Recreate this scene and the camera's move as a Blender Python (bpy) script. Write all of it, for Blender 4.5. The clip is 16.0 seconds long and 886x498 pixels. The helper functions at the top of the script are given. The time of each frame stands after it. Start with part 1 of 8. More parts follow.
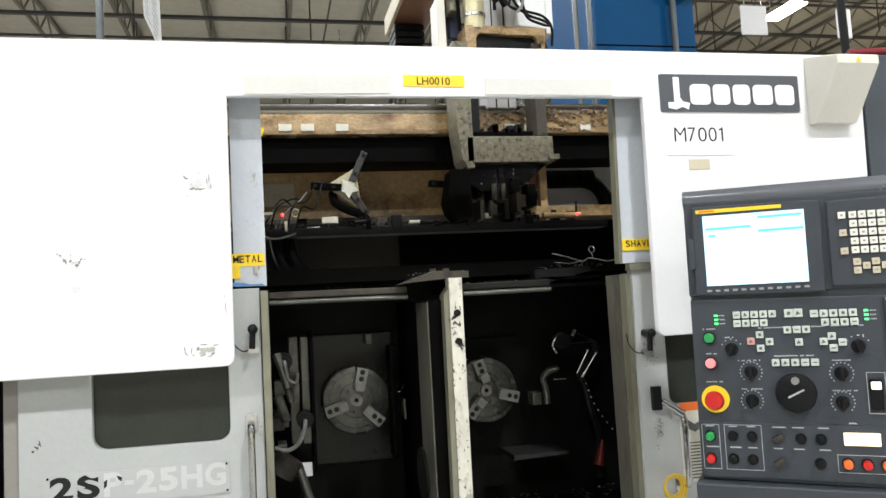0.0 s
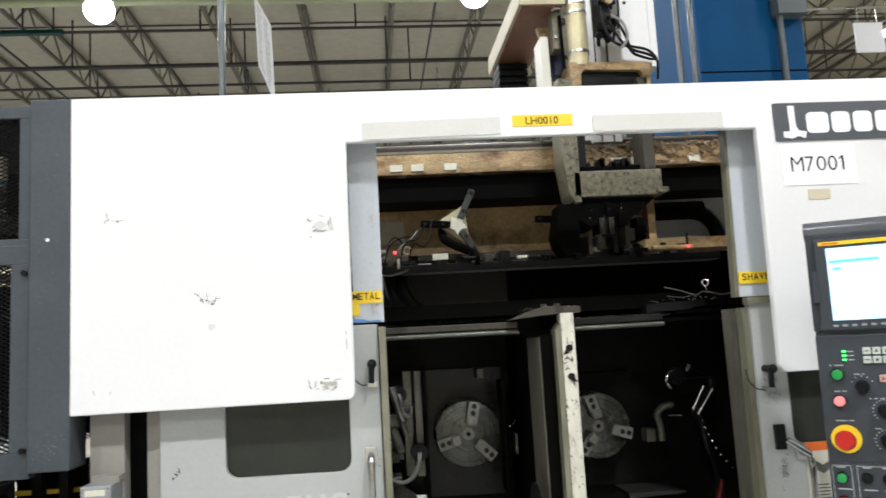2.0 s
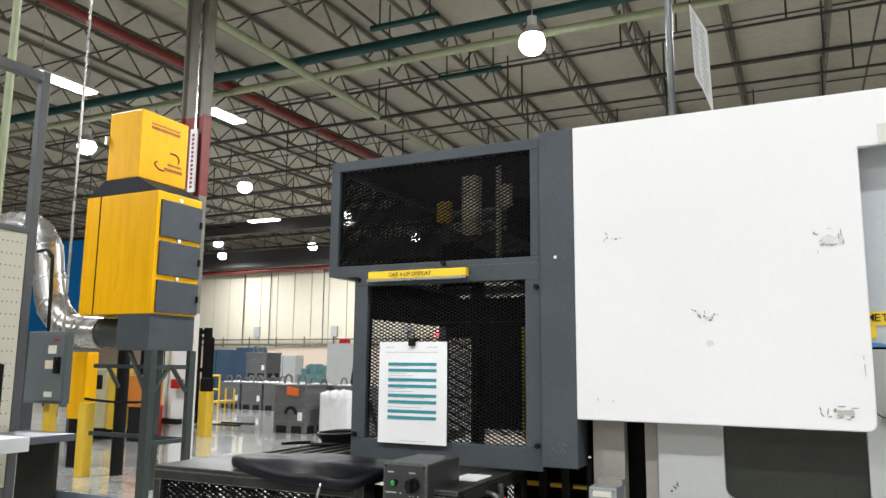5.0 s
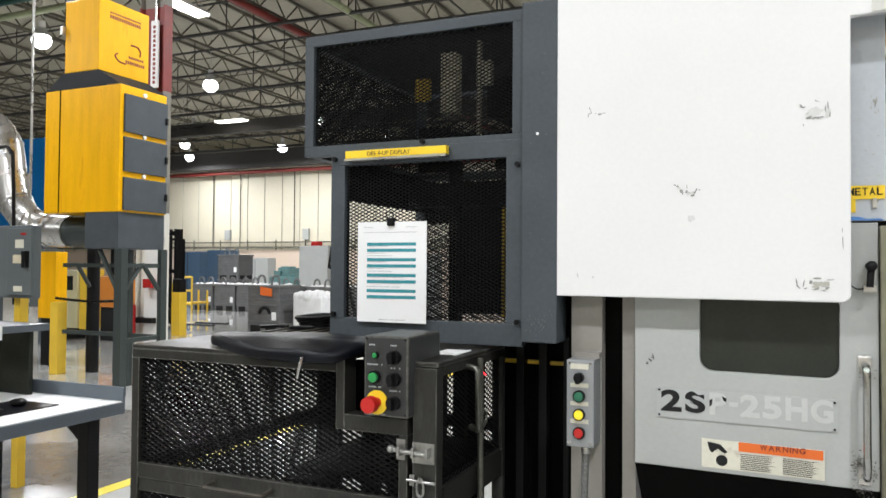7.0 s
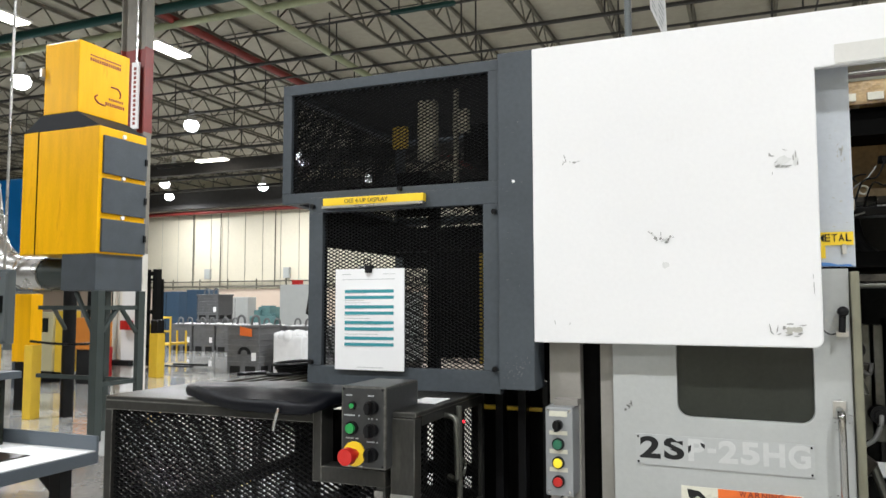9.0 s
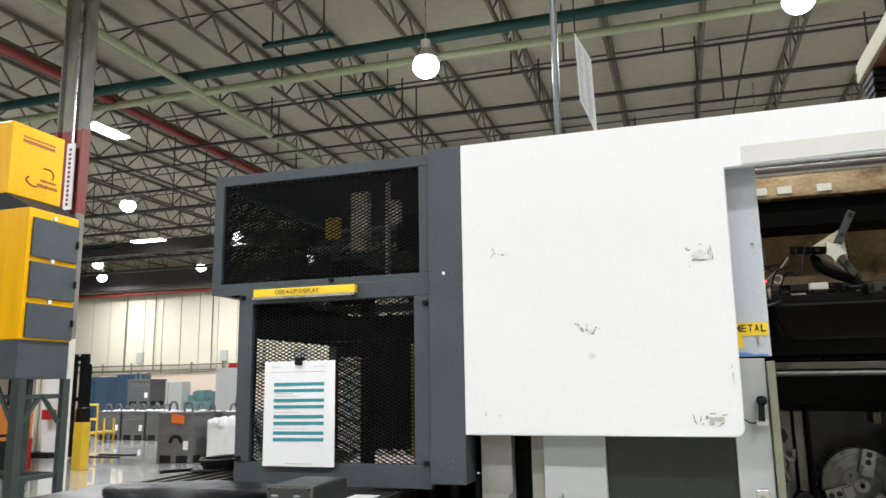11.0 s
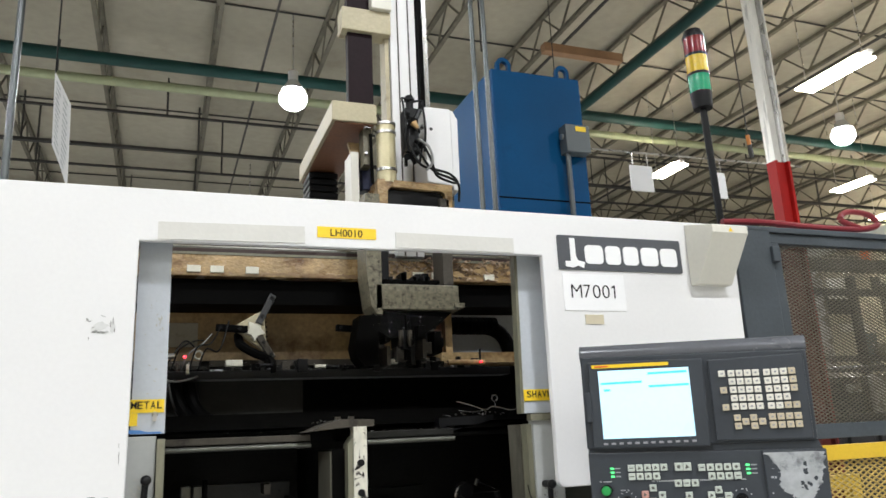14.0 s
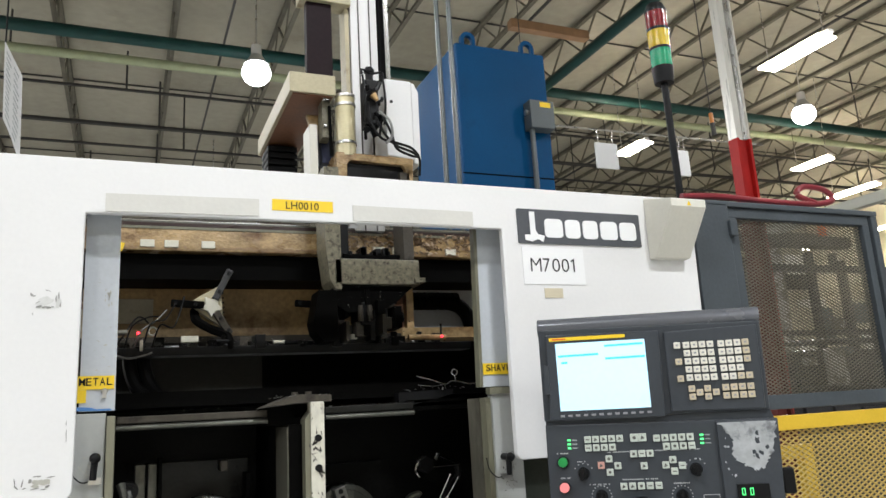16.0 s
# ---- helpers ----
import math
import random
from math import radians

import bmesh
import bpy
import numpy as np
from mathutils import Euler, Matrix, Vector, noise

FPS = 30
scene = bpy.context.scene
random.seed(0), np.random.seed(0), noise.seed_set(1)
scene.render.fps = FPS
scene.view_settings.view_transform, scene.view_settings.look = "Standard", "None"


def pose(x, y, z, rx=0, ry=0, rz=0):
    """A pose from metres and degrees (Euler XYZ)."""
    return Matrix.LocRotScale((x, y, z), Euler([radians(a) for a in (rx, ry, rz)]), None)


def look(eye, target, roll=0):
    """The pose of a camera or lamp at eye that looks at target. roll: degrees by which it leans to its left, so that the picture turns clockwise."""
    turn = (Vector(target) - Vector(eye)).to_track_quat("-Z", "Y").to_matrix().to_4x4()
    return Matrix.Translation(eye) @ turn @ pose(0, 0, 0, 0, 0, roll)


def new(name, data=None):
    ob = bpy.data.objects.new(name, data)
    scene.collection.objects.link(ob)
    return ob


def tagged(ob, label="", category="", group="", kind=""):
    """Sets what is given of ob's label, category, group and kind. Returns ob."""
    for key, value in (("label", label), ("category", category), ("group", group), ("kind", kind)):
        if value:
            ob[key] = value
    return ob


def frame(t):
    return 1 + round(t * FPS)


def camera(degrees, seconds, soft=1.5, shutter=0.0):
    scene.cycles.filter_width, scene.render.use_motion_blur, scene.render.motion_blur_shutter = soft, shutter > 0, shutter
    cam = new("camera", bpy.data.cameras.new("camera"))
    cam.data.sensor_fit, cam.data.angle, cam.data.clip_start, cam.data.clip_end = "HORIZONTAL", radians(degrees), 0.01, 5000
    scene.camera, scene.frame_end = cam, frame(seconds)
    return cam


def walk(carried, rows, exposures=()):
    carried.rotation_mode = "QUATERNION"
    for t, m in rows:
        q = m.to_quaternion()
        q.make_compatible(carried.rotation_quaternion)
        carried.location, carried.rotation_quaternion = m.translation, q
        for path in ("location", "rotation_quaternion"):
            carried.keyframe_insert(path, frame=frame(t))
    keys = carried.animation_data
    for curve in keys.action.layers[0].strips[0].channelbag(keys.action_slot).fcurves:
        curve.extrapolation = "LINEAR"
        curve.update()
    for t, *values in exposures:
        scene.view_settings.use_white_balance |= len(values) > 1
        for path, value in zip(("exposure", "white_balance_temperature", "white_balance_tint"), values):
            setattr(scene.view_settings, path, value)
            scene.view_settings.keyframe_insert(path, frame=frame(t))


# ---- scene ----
cam = camera(61.3, 16.0, shutter=0.3)
PATH = [
    (0, (0.139, -1.762, 1.536), (0.585, 0.182, 1.683), -3.2),
    (0.5, (0.141, -1.77, 1.539), (0.555, 0.179, 1.706), -3.3),
    (1, (0.139, -1.773, 1.541), (0.537, 0.176, 1.745), -3.5),
    (1.5, (0.123, -1.785, 1.545), (0.45, 0.176, 1.764), -3.5),
    (2, (0.101, -1.798, 1.545), (0.291, 0.177, 1.792), -3.3),
    (2.5, (0.04, -1.81, 1.554), (-0.001, 0.17, 1.835), -3.0),
    (3, (-0.022, -1.829, 1.561), (-0.396, 0.11, 1.88), -2.2),
    (3.5, (-0.063, -1.84, 1.569), (-0.732, 0.009, 1.932), -1.3),
    (6, (-0.097, -1.846, 1.536), (-0.967, -0.058, 1.754), 0.1),
    (6.5, (-0.113, -1.83, 1.515), (-0.919, -0.005, 1.652), 0.7),
    (7, (-0.12, -1.819, 1.495), (-0.913, 0.017, 1.543), 0.4),
    (7.5, (-0.119, -1.817, 1.494), (-0.91, 0.019, 1.469), 0.4),
    (8, (-0.116, -1.821, 1.505), (-0.895, 0.021, 1.51), 0.3),
    (8.5, (-0.109, -1.821, 1.514), (-0.873, 0.026, 1.589), -0.1),
    (9, (-0.108, -1.82, 1.521), (-0.854, 0.03, 1.668), -0.1),
    (11.5, (-0.054, -1.827, 1.557), (-0.556, 0.068, 1.955), -1.0),
    (12, (-0.024, -1.818, 1.564), (-0.364, 0.105, 2.0), -0.9),
    (12.5, (0.028, -1.812, 1.567), (0.036, 0.132, 2.037), -0.7),
    (13, (0.072, -1.816, 1.568), (0.411, 0.089, 2.072), -1.7),
    (13.5, (0.107, -1.815, 1.568), (0.67, 0.038, 2.066), -2.5),
    (14, (0.114, -1.818, 1.563), (0.804, -0.005, 2.053), -2.8),
    (14.5, (0.128, -1.814, 1.562), (0.882, -0.025, 2.041), -3.0),
    (15, (0.142, -1.805, 1.559), (0.953, -0.034, 2.013), -3.5),
    (15.5, (0.14, -1.8, 1.558), (0.942, -0.021, 1.995), -3.8),
    (16, (0.145, -1.805, 1.555), (0.917, -0.01, 1.983), -3.4),
]
walk(cam, [(t, look(eye, target, roll)) for t, eye, target, roll in PATH],
     exposures=[(0.0, 0.18), (1.2, 0.17), (2.5, -0.13), (3.5, -0.22), (6.0, -0.15), (9.0, -0.16), (12.5, -0.16), (16.0, -0.22)])

# ---- world and lights ----
world = bpy.data.worlds.new("world")
world.use_nodes = True
scene.world = world
world.node_tree.nodes["Background"].inputs[0].default_value = (0.75, 0.8, 0.85, 1)
world.node_tree.nodes["Background"].inputs[1].default_value = 0.02
LAMP_Z = 7.6
LAMP_DROP = {(-4.3, 10.7): 0.16, (2.09, 10.5): 0.06, (-17.9, 12.15): 0.12}  # lamps that hang lower
LAMP_POWER = {(-17.9, 12.15): 900, (-17.4, 18.2): 620, (-4.3, 10.7): 520}  # power raised to brighten the far floor
# (-3.5, 4.6) is an unseen lamp added to light the mist collector's side
LAMP_XY = [(-4.3, 10.7), (2.09, 10.5), (13.95, 9.45), (-17.4, 18.2), (-23.1, 30.3), (-27.1, 27.6), (-17.9, 12.15), (2.15, 18.2),
           (-4.3, -4.5), (2.1, -4.5), (8.5, -4.5), (-10.7, -4.5), (-4.3, -11.0), (2.1, -11.0), (-10.7, 3.0), (10.5, 3.0), (-17.5, -3.0), (-23.74, 24.47), (-30.1, 31.25), (-16.93, 23.96), (-16.73, 29.9), (-3.5, 4.6)]
HIGH_BAY_POWER = 430
for lx, ly in LAMP_XY:
    ld = bpy.data.lights.new("high_bay_light", "AREA")
    ld.shape, ld.size, ld.energy, ld.color = "DISK", 0.42, LAMP_POWER.get((lx, ly), HIGH_BAY_POWER), (0.94, 0.965, 1.0)
    lo = new("high_bay_light", ld)
    lo.matrix_world = pose(lx, ly, LAMP_Z - 0.26 - LAMP_DROP.get((lx, ly), 0.0))

# ---- materials ----
def material(name, color, rough=0.5, metal=0.0, var=0.12, scale=6.0, bump=0.05, fine=90.0, dirt=None, dirt_amount=0.0, emit=0.0, coat=0.0, stretch=(1, 1, 1), dirt_scale=3.0, spec=0.5):
    """A surface with a grain and a slow variation, and a second tone of dirt or wear in patches."""
    m = bpy.data.materials.new(name)
    m.use_nodes = True
    nt = m.node_tree
    bs = nt.nodes["Principled BSDF"]
    bs.inputs["Metallic"].default_value = metal
    bs.inputs["Coat Weight"].default_value = coat
    bs.inputs["Specular IOR Level"].default_value = spec
    tc = nt.nodes.new("ShaderNodeTexCoord")
    mp = nt.nodes.new("ShaderNodeMapping")
    mp.inputs["Scale"].default_value = stretch
    nt.links.new(tc.outputs["Object"], mp.inputs["Vector"])
    big = nt.nodes.new("ShaderNodeTexNoise")
    big.inputs["Scale"].default_value, big.inputs["Detail"].default_value = scale, 5
    small = nt.nodes.new("ShaderNodeTexNoise")
    small.inputs["Scale"].default_value, small.inputs["Detail"].default_value = fine, 3
    for n in (big, small):
        nt.links.new(mp.outputs[0], n.inputs["Vector"])
    add = nt.nodes.new("ShaderNodeMath")
    add.operation = "MULTIPLY_ADD"
    add.inputs[1].default_value = 0.6
    nt.links.new(big.outputs["Fac"], add.inputs[0])
    half = nt.nodes.new("ShaderNodeMath")
    half.operation = "MULTIPLY"
    half.inputs[1].default_value = 0.4
    nt.links.new(small.outputs["Fac"], half.inputs[0])
    nt.links.new(half.outputs[0], add.inputs[2])
    ramp = nt.nodes.new("ShaderNodeValToRGB")
    lo = [max(0, c * (1 - var)) for c in color]
    hi = [min(1, c * (1 + var)) for c in color]
    ramp.color_ramp.elements[0].position, ramp.color_ramp.elements[1].position = 0.3, 0.7
    ramp.color_ramp.elements[0].color, ramp.color_ramp.elements[1].color = (*lo, 1), (*hi, 1)
    nt.links.new(add.outputs[0], ramp.inputs[0])
    col = ramp.outputs[0]
    if dirt:
        dn = nt.nodes.new("ShaderNodeTexNoise")
        dn.inputs["Scale"].default_value, dn.inputs["Detail"].default_value, dn.inputs["Roughness"].default_value = dirt_scale, 8, 0.65
        nt.links.new(mp.outputs[0], dn.inputs["Vector"])
        dr = nt.nodes.new("ShaderNodeValToRGB")
        dr.color_ramp.elements[0].position, dr.color_ramp.elements[1].position = 0.72 - 0.4 * dirt_amount, 0.82 - 0.3 * dirt_amount
        nt.links.new(dn.outputs["Fac"], dr.inputs[0])
        mix = nt.nodes.new("ShaderNodeMix")
        mix.data_type = "RGBA"
        nt.links.new(dr.outputs[0], mix.inputs["Factor"])
        nt.links.new(col, mix.inputs["A"])
        mix.inputs["B"].default_value = (*dirt, 1)
        col = mix.outputs["Result"]
    nt.links.new(col, bs.inputs["Base Color"])
    mr = nt.nodes.new("ShaderNodeMapRange")
    mr.inputs["To Min"].default_value, mr.inputs["To Max"].default_value = max(0.03, rough - 0.1), min(1, rough + 0.1)
    nt.links.new(big.outputs["Fac"], mr.inputs["Value"])
    nt.links.new(mr.outputs[0], bs.inputs["Roughness"])
    if bump:
        bp = nt.nodes.new("ShaderNodeBump")
        bp.inputs["Strength"].default_value, bp.inputs["Distance"].default_value = bump, 0.01
        nt.links.new(small.outputs["Fac"], bp.inputs["Height"])
        nt.links.new(bp.outputs[0], bs.inputs["Normal"])
    if emit:
        bs.inputs["Emission Color"].default_value = (*color, 1)
        bs.inputs["Emission Strength"].default_value = emit
    return m

def glass(name, tint, rough=0.05, alpha=1.0):
    m = bpy.data.materials.new(name)
    m.use_nodes = True
    bs = m.node_tree.nodes["Principled BSDF"]
    bs.inputs["Base Color"].default_value = (*tint, 1)
    bs.inputs["Transmission Weight"].default_value = alpha
    bs.inputs["Roughness"].default_value = rough
    bs.inputs["IOR"].default_value = 1.2
    return m

WHITE = material("white_machine_paint", (0.74, 0.735, 0.73), 0.42, var=0.03, scale=2.5, bump=0.03, dirt=(0.60, 0.57, 0.52), dirt_amount=0.06, dirt_scale=2, spec=0.35)
BULB = material("lamp_bulb", (0.94, 0.97, 1.0), emit=13)
GREY = material("pale_grey_paint", (0.385, 0.395, 0.38), 0.45, var=0.06, scale=3, dirt=(0.25, 0.235, 0.205), dirt_amount=0.1, spec=0.35)
JAMB = material("blue_grey_steel", (0.48, 0.51, 0.545), 0.36, var=0.07, scale=4, dirt=(0.33, 0.32, 0.29), dirt_amount=0.14, dirt_scale=8)
CHARCOAL = material("charcoal_paint", (0.056, 0.066, 0.075), 0.5, var=0.18, dirt=(0.12, 0.118, 0.115), dirt_amount=0.12, spec=0.3)
HOPPER = material("black_sheet", (0.020, 0.022, 0.025), 0.6, var=0.25, spec=0.2)
# near-black steel: the shade of recesses is put into the colour
DARK = material("dark_steel_and_shade", (0.0022, 0.0021, 0.0019), 0.5, var=0.4, dirt=(0.006, 0.0055, 0.005), dirt_amount=0.25, spec=0.03)
# inner steel with the chamber's shade put into the colour
INNER = material("shaded_inner_steel", (0.0075, 0.0075, 0.007), 0.42, var=0.5, dirt=(0.0025, 0.0025, 0.002), dirt_amount=0.4, spec=0.06)
BLACK = material("black_rubber", (0.0045, 0.0045, 0.005), 0.45, var=0.3, spec=0.2)
STEEL = material("bright_steel", (0.55, 0.54, 0.52), 0.28, 0.9, var=0.1)
CHROME = material("chrome", (0.45, 0.45, 0.45), 0.2, 1.0, var=0.1, bump=0)
BEIGE = material("stained_beige_paint", (0.40, 0.275, 0.135), 0.27, var=0.5, scale=9, fine=120, bump=0.15, dirt=(0.11, 0.05, 0.016), dirt_amount=0.62, dirt_scale=8, stretch=(0.8, 1, 1.4), spec=0.5)
TAN = material("stained_tan_panel", (0.40, 0.275, 0.13), 0.42, var=0.5, scale=4, fine=60, dirt=(0.12, 0.05, 0.012), dirt_amount=0.5, dirt_scale=5, spec=0.4)
YELLOW = material("yellow_paint", (0.82, 0.42, 0.002), 0.34, var=0.14, scale=3, stretch=(3, 3, 0.4), dirt=(0.52, 0.22, 0.002), dirt_amount=0.26, dirt_scale=1.5, spec=0.22)
POST_YELLOW = material("safety_yellow", (0.64, 0.42, 0.03), 0.45, var=0.1, dirt=(0.3, 0.22, 0.08), dirt_amount=0.15)
LABEL = material("label_yellow", (0.85, 0.58, 0.02), 0.5, var=0.03, bump=0.01)
INK = material("black_ink", (0.015, 0.015, 0.015), 0.6, var=0.05, bump=0, spec=0.2)
PAPER = material("paper", (0.82, 0.82, 0.82), 0.8, var=0.02, bump=0.01)
TEAL = material("teal_ink", (0.03, 0.26, 0.30), 0.7, var=0.05, bump=0)
BLUE = material("blue_paint", (0.001, 0.058, 0.16), 0.45, var=0.16, scale=2, dirt=(0.002, 0.045, 0.12), dirt_amount=0.25, dirt_scale=2, spec=0.12)
RED = material("red_paint", (0.36, 0.012, 0.010), 0.5, var=0.15, spec=0.25)
CONCRETE = material("sealed_concrete", (0.50, 0.50, 0.48), 0.16, var=0.18, scale=0.7, fine=12, bump=0.008, dirt=(0.34, 0.335, 0.31), dirt_amount=0.36, dirt_scale=0.4, spec=0.8, coat=0.6)
CREAM = material("cream_wall_panel", (0.66, 0.61, 0.48), 0.6, var=0.06, scale=0.5, fine=8, bump=0.02)
ROOF = material("roof_deck", (0.365, 0.34, 0.27), 0.7, var=0.16, scale=0.4, fine=5, bump=0.0, dirt=(0.24, 0.22, 0.165), dirt_amount=0.4, dirt_scale=0.35)
JOIST = material("joist_grey", (0.135, 0.125, 0.098), 0.6, var=0.35, bump=0, spec=0.2)
GREENPIPE = material("green_pipe", (0.006, 0.042, 0.038), 0.5, var=0.2, bump=0, spec=0.3)

JAMB_TAPE = material("pale_strip", (0.60, 0.59, 0.55), 0.5, var=0.04)
SLATE = material("slate_sign", (0.075, 0.08, 0.09), 0.45, var=0.08)
TAG = material("beige_tag", (0.58, 0.52, 0.38), 0.5, var=0.06)
SCUFF = material("scuff", (0.27, 0.27, 0.255), 0.6, var=0.35, bump=0)
FAINT = material("faint_smudge", (0.60, 0.60, 0.585), 0.6, var=0.12, scale=60, bump=0)
SMUDGE = material("smudge", (0.42, 0.41, 0.36), 0.6, var=0.2, bump=0)
CREAMWHITE = material("cream_sheet", (0.68, 0.66, 0.58), 0.45, var=0.05, dirt=(0.5, 0.46, 0.38), dirt_amount=0.1)
BLUETAPE = material("blue_tape", (0.08, 0.22, 0.50), 0.6, var=0.2)
OLIVE = material("oily_olive_steel", (0.17, 0.165, 0.115), 0.42, var=0.3, scale=12, stretch=(1, 1, 0.25), dirt=(0.10, 0.065, 0.028), dirt_amount=0.42, dirt_scale=14)
SMOKED = material("smoked_window", (0.022, 0.025, 0.020), 0.15, var=0.2, bump=0, spec=0.3)
PLATE_GREY = material("plate_grey", (0.40, 0.41, 0.40), 0.35, var=0.05)
PALE_INK = material("pale_worn_ink", (0.50, 0.51, 0.495), 0.5, var=0.08, dirt=(0.43, 0.435, 0.425), dirt_amount=0.25, dirt_scale=30)
PAPER_OLD = material("old_label", (0.62, 0.60, 0.50), 0.6, var=0.1, dirt=(0.4, 0.37, 0.3), dirt_amount=0.3, dirt_scale=12)
ORANGE = material("orange_print", (0.70, 0.14, 0.02), 0.5, var=0.08, bump=0)
FADED_INK = material("faded_black_ink", (0.16, 0.11, 0.02), 0.6, var=0.2, bump=0)
INK_SOFT = material("faded_print", (0.10, 0.10, 0.09), 0.6, var=0.2, bump=0)
TAUPE = material("taupe_paint", (0.26, 0.245, 0.22), 0.45, var=0.08, dirt=(0.14, 0.125, 0.11), dirt_amount=0.15, spec=0.3)
# lighter tone for the lit left stretch of the lower back panel
LOWER_PANEL = material("lit_oily_panel", (0.020, 0.020, 0.018), 0.4, var=0.3, scale=6, dirt=(0.014, 0.013, 0.011), dirt_amount=0.35, dirt_scale=4, spec=0.2)
# oily plate, darkened further to carry the work area's shade
INNER2 = material("shaded_oily_plate", (0.0145, 0.0148, 0.0135), 0.3, var=0.45, scale=9, dirt=(0.006, 0.006, 0.005), dirt_amount=0.42, dirt_scale=7, spec=0.2)
# oily turned steel, its colour lowered for the chamber's shade
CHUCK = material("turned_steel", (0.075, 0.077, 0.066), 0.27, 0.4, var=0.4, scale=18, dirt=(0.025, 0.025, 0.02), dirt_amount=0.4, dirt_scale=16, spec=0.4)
WORNWHITE = material("chipped_white", (0.60, 0.58, 0.49), 0.45, var=0.15, scale=25, dirt=(0.13, 0.09, 0.045), dirt_amount=0.45, dirt_scale=26, stretch=(1, 1, 0.5))
CASTING = material("grimy_casting", (0.055, 0.048, 0.038), 0.45, 0.1, var=0.35, dirt=(0.010, 0.009, 0.008), dirt_amount=0.38, dirt_scale=10, spec=0.25)
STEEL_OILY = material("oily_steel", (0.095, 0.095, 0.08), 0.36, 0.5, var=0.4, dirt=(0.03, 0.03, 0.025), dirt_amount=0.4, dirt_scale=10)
RUBBER_GREY = material("grey_hose", (0.22, 0.22, 0.21), 0.45, var=0.2)
GREYBLUE = material("greyblue_panel", (0.36, 0.39, 0.42), 0.5, var=0.15)
BRASS = material("dull_brass", (0.50, 0.33, 0.16), 0.4, 0.6, var=0.15)
LED_RED = material("red_led", (1.0, 0.03, 0.05), emit=6)
LED_GREEN = material("green_button", (0.015, 0.24, 0.055), 0.3, var=0.05, emit=0.15)
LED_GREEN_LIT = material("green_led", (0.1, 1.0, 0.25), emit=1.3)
PINK = material("pink_button", (0.85, 0.25, 0.25), 0.3, var=0.05, emit=0.3)
RED_BUTTON = material("red_button", (0.48, 0.015, 0.012), 0.3, var=0.06)
IVORY = material("ivory_paint", (0.44, 0.39, 0.26), 0.45, var=0.15, dirt=(0.2, 0.14, 0.07), dirt_amount=0.32, dirt_scale=14, spec=0.3)
MAROON = material("dark_maroon", (0.016, 0.009, 0.011), 0.55, var=0.25, spec=0.1)
SHAVINGS = material("metal_shavings", (0.34, 0.25, 0.17), 0.4, 0.35, var=0.5, fine=40)
STAINED_GREY = material("oil_spotted_grey", (0.155, 0.14, 0.095), 0.42, var=0.45, scale=60, dirt=(0.035, 0.029, 0.02), dirt_amount=0.5, dirt_scale=65, spec=0.35)
YELLOWED = material("yellowed_cylinder", (0.55, 0.49, 0.30), 0.3, 0.2, var=0.1)
RUST = material("rusty_underside", (0.20, 0.085, 0.04), 0.6, var=0.3, dirt=(0.4, 0.3, 0.2), dirt_amount=0.25)
NAVY = material("navy_block", (0.02, 0.025, 0.06), 0.5, var=0.2, spec=0.3)
CONSOLE = material("console_grey", (0.043, 0.049, 0.057), 0.42, var=0.1, dirt=(0.10, 0.10, 0.10), dirt_amount=0.08, spec=0.3)
CONSOLE_GLOSS = material("console_top", (0.12, 0.125, 0.14), 0.25, 0.2, var=0.06)
KEY = material("key_cap", (0.70, 0.68, 0.60), 0.5, var=0.04, bump=0)
KEY_TAN = material("key_cap_tan", (0.52, 0.45, 0.32), 0.5, var=0.05, bump=0)
KEY_GREY = material("key_cap_grey", (0.28, 0.28, 0.29), 0.5, var=0.05, bump=0)
KEY_WHITE = material("pad_white", (0.52, 0.57, 0.51), 0.4, var=0.12, scale=60, bump=0)
KEY_PINK = material("pad_pink", (0.55, 0.30, 0.25), 0.4, var=0.1, bump=0)
PALE_PRINT = material("pale_print", (0.42, 0.44, 0.44), 0.6, var=0.1, bump=0)
SCREEN = material("lit_screen", (0.54, 0.80, 0.93), 0.3, var=0.05, scale=3, bump=0, emit=0.6, spec=0.3)
SCREEN_BLUE = material("screen_blue", (0.08, 0.55, 0.9), 0.3, var=0.02, bump=0, emit=0.6, spec=0.3)
LIT_CREAM = material("lit_cream", (1.0, 0.88, 0.62), 0.4, var=0.02, bump=0, emit=0.9)
BAREMETAL = material("bare_worn_metal", (0.42, 0.44, 0.46), 0.35, 0.3, var=0.2, scale=30, dirt=(0.14, 0.15, 0.16), dirt_amount=0.42, dirt_scale=28)
MESH = material("mesh_black", (0.0065, 0.0065, 0.0065), 0.5, 0.0, var=0.5, bump=0, spec=0.05)
MESH_GREY = material("mesh_grey", (0.16, 0.148, 0.115), 0.4, 0.3, var=0.3, bump=0, spec=0.4)
MESH_YELLOW = material("mesh_yellow", (0.55, 0.40, 0.12), 0.45, 0.2, var=0.15, bump=0)
TABLE = material("worn_dark_steel", (0.028, 0.0275, 0.0245), 0.4, 0.2, var=0.45, scale=9, fine=160, stretch=(1, 1, 0.35), dirt=(0.075, 0.072, 0.064), dirt_amount=0.34, dirt_scale=9, spec=0.3)
BLACK_PAD = material("black_pad", (0.004, 0.0045, 0.007), 0.4, var=0.2, spec=0.2)
BOXGREY = material("box_grey", (0.044, 0.045, 0.045), 0.4, 0.2, var=0.15, dirt=(0.11, 0.11, 0.105), dirt_amount=0.15, dirt_scale=15, spec=0.3)
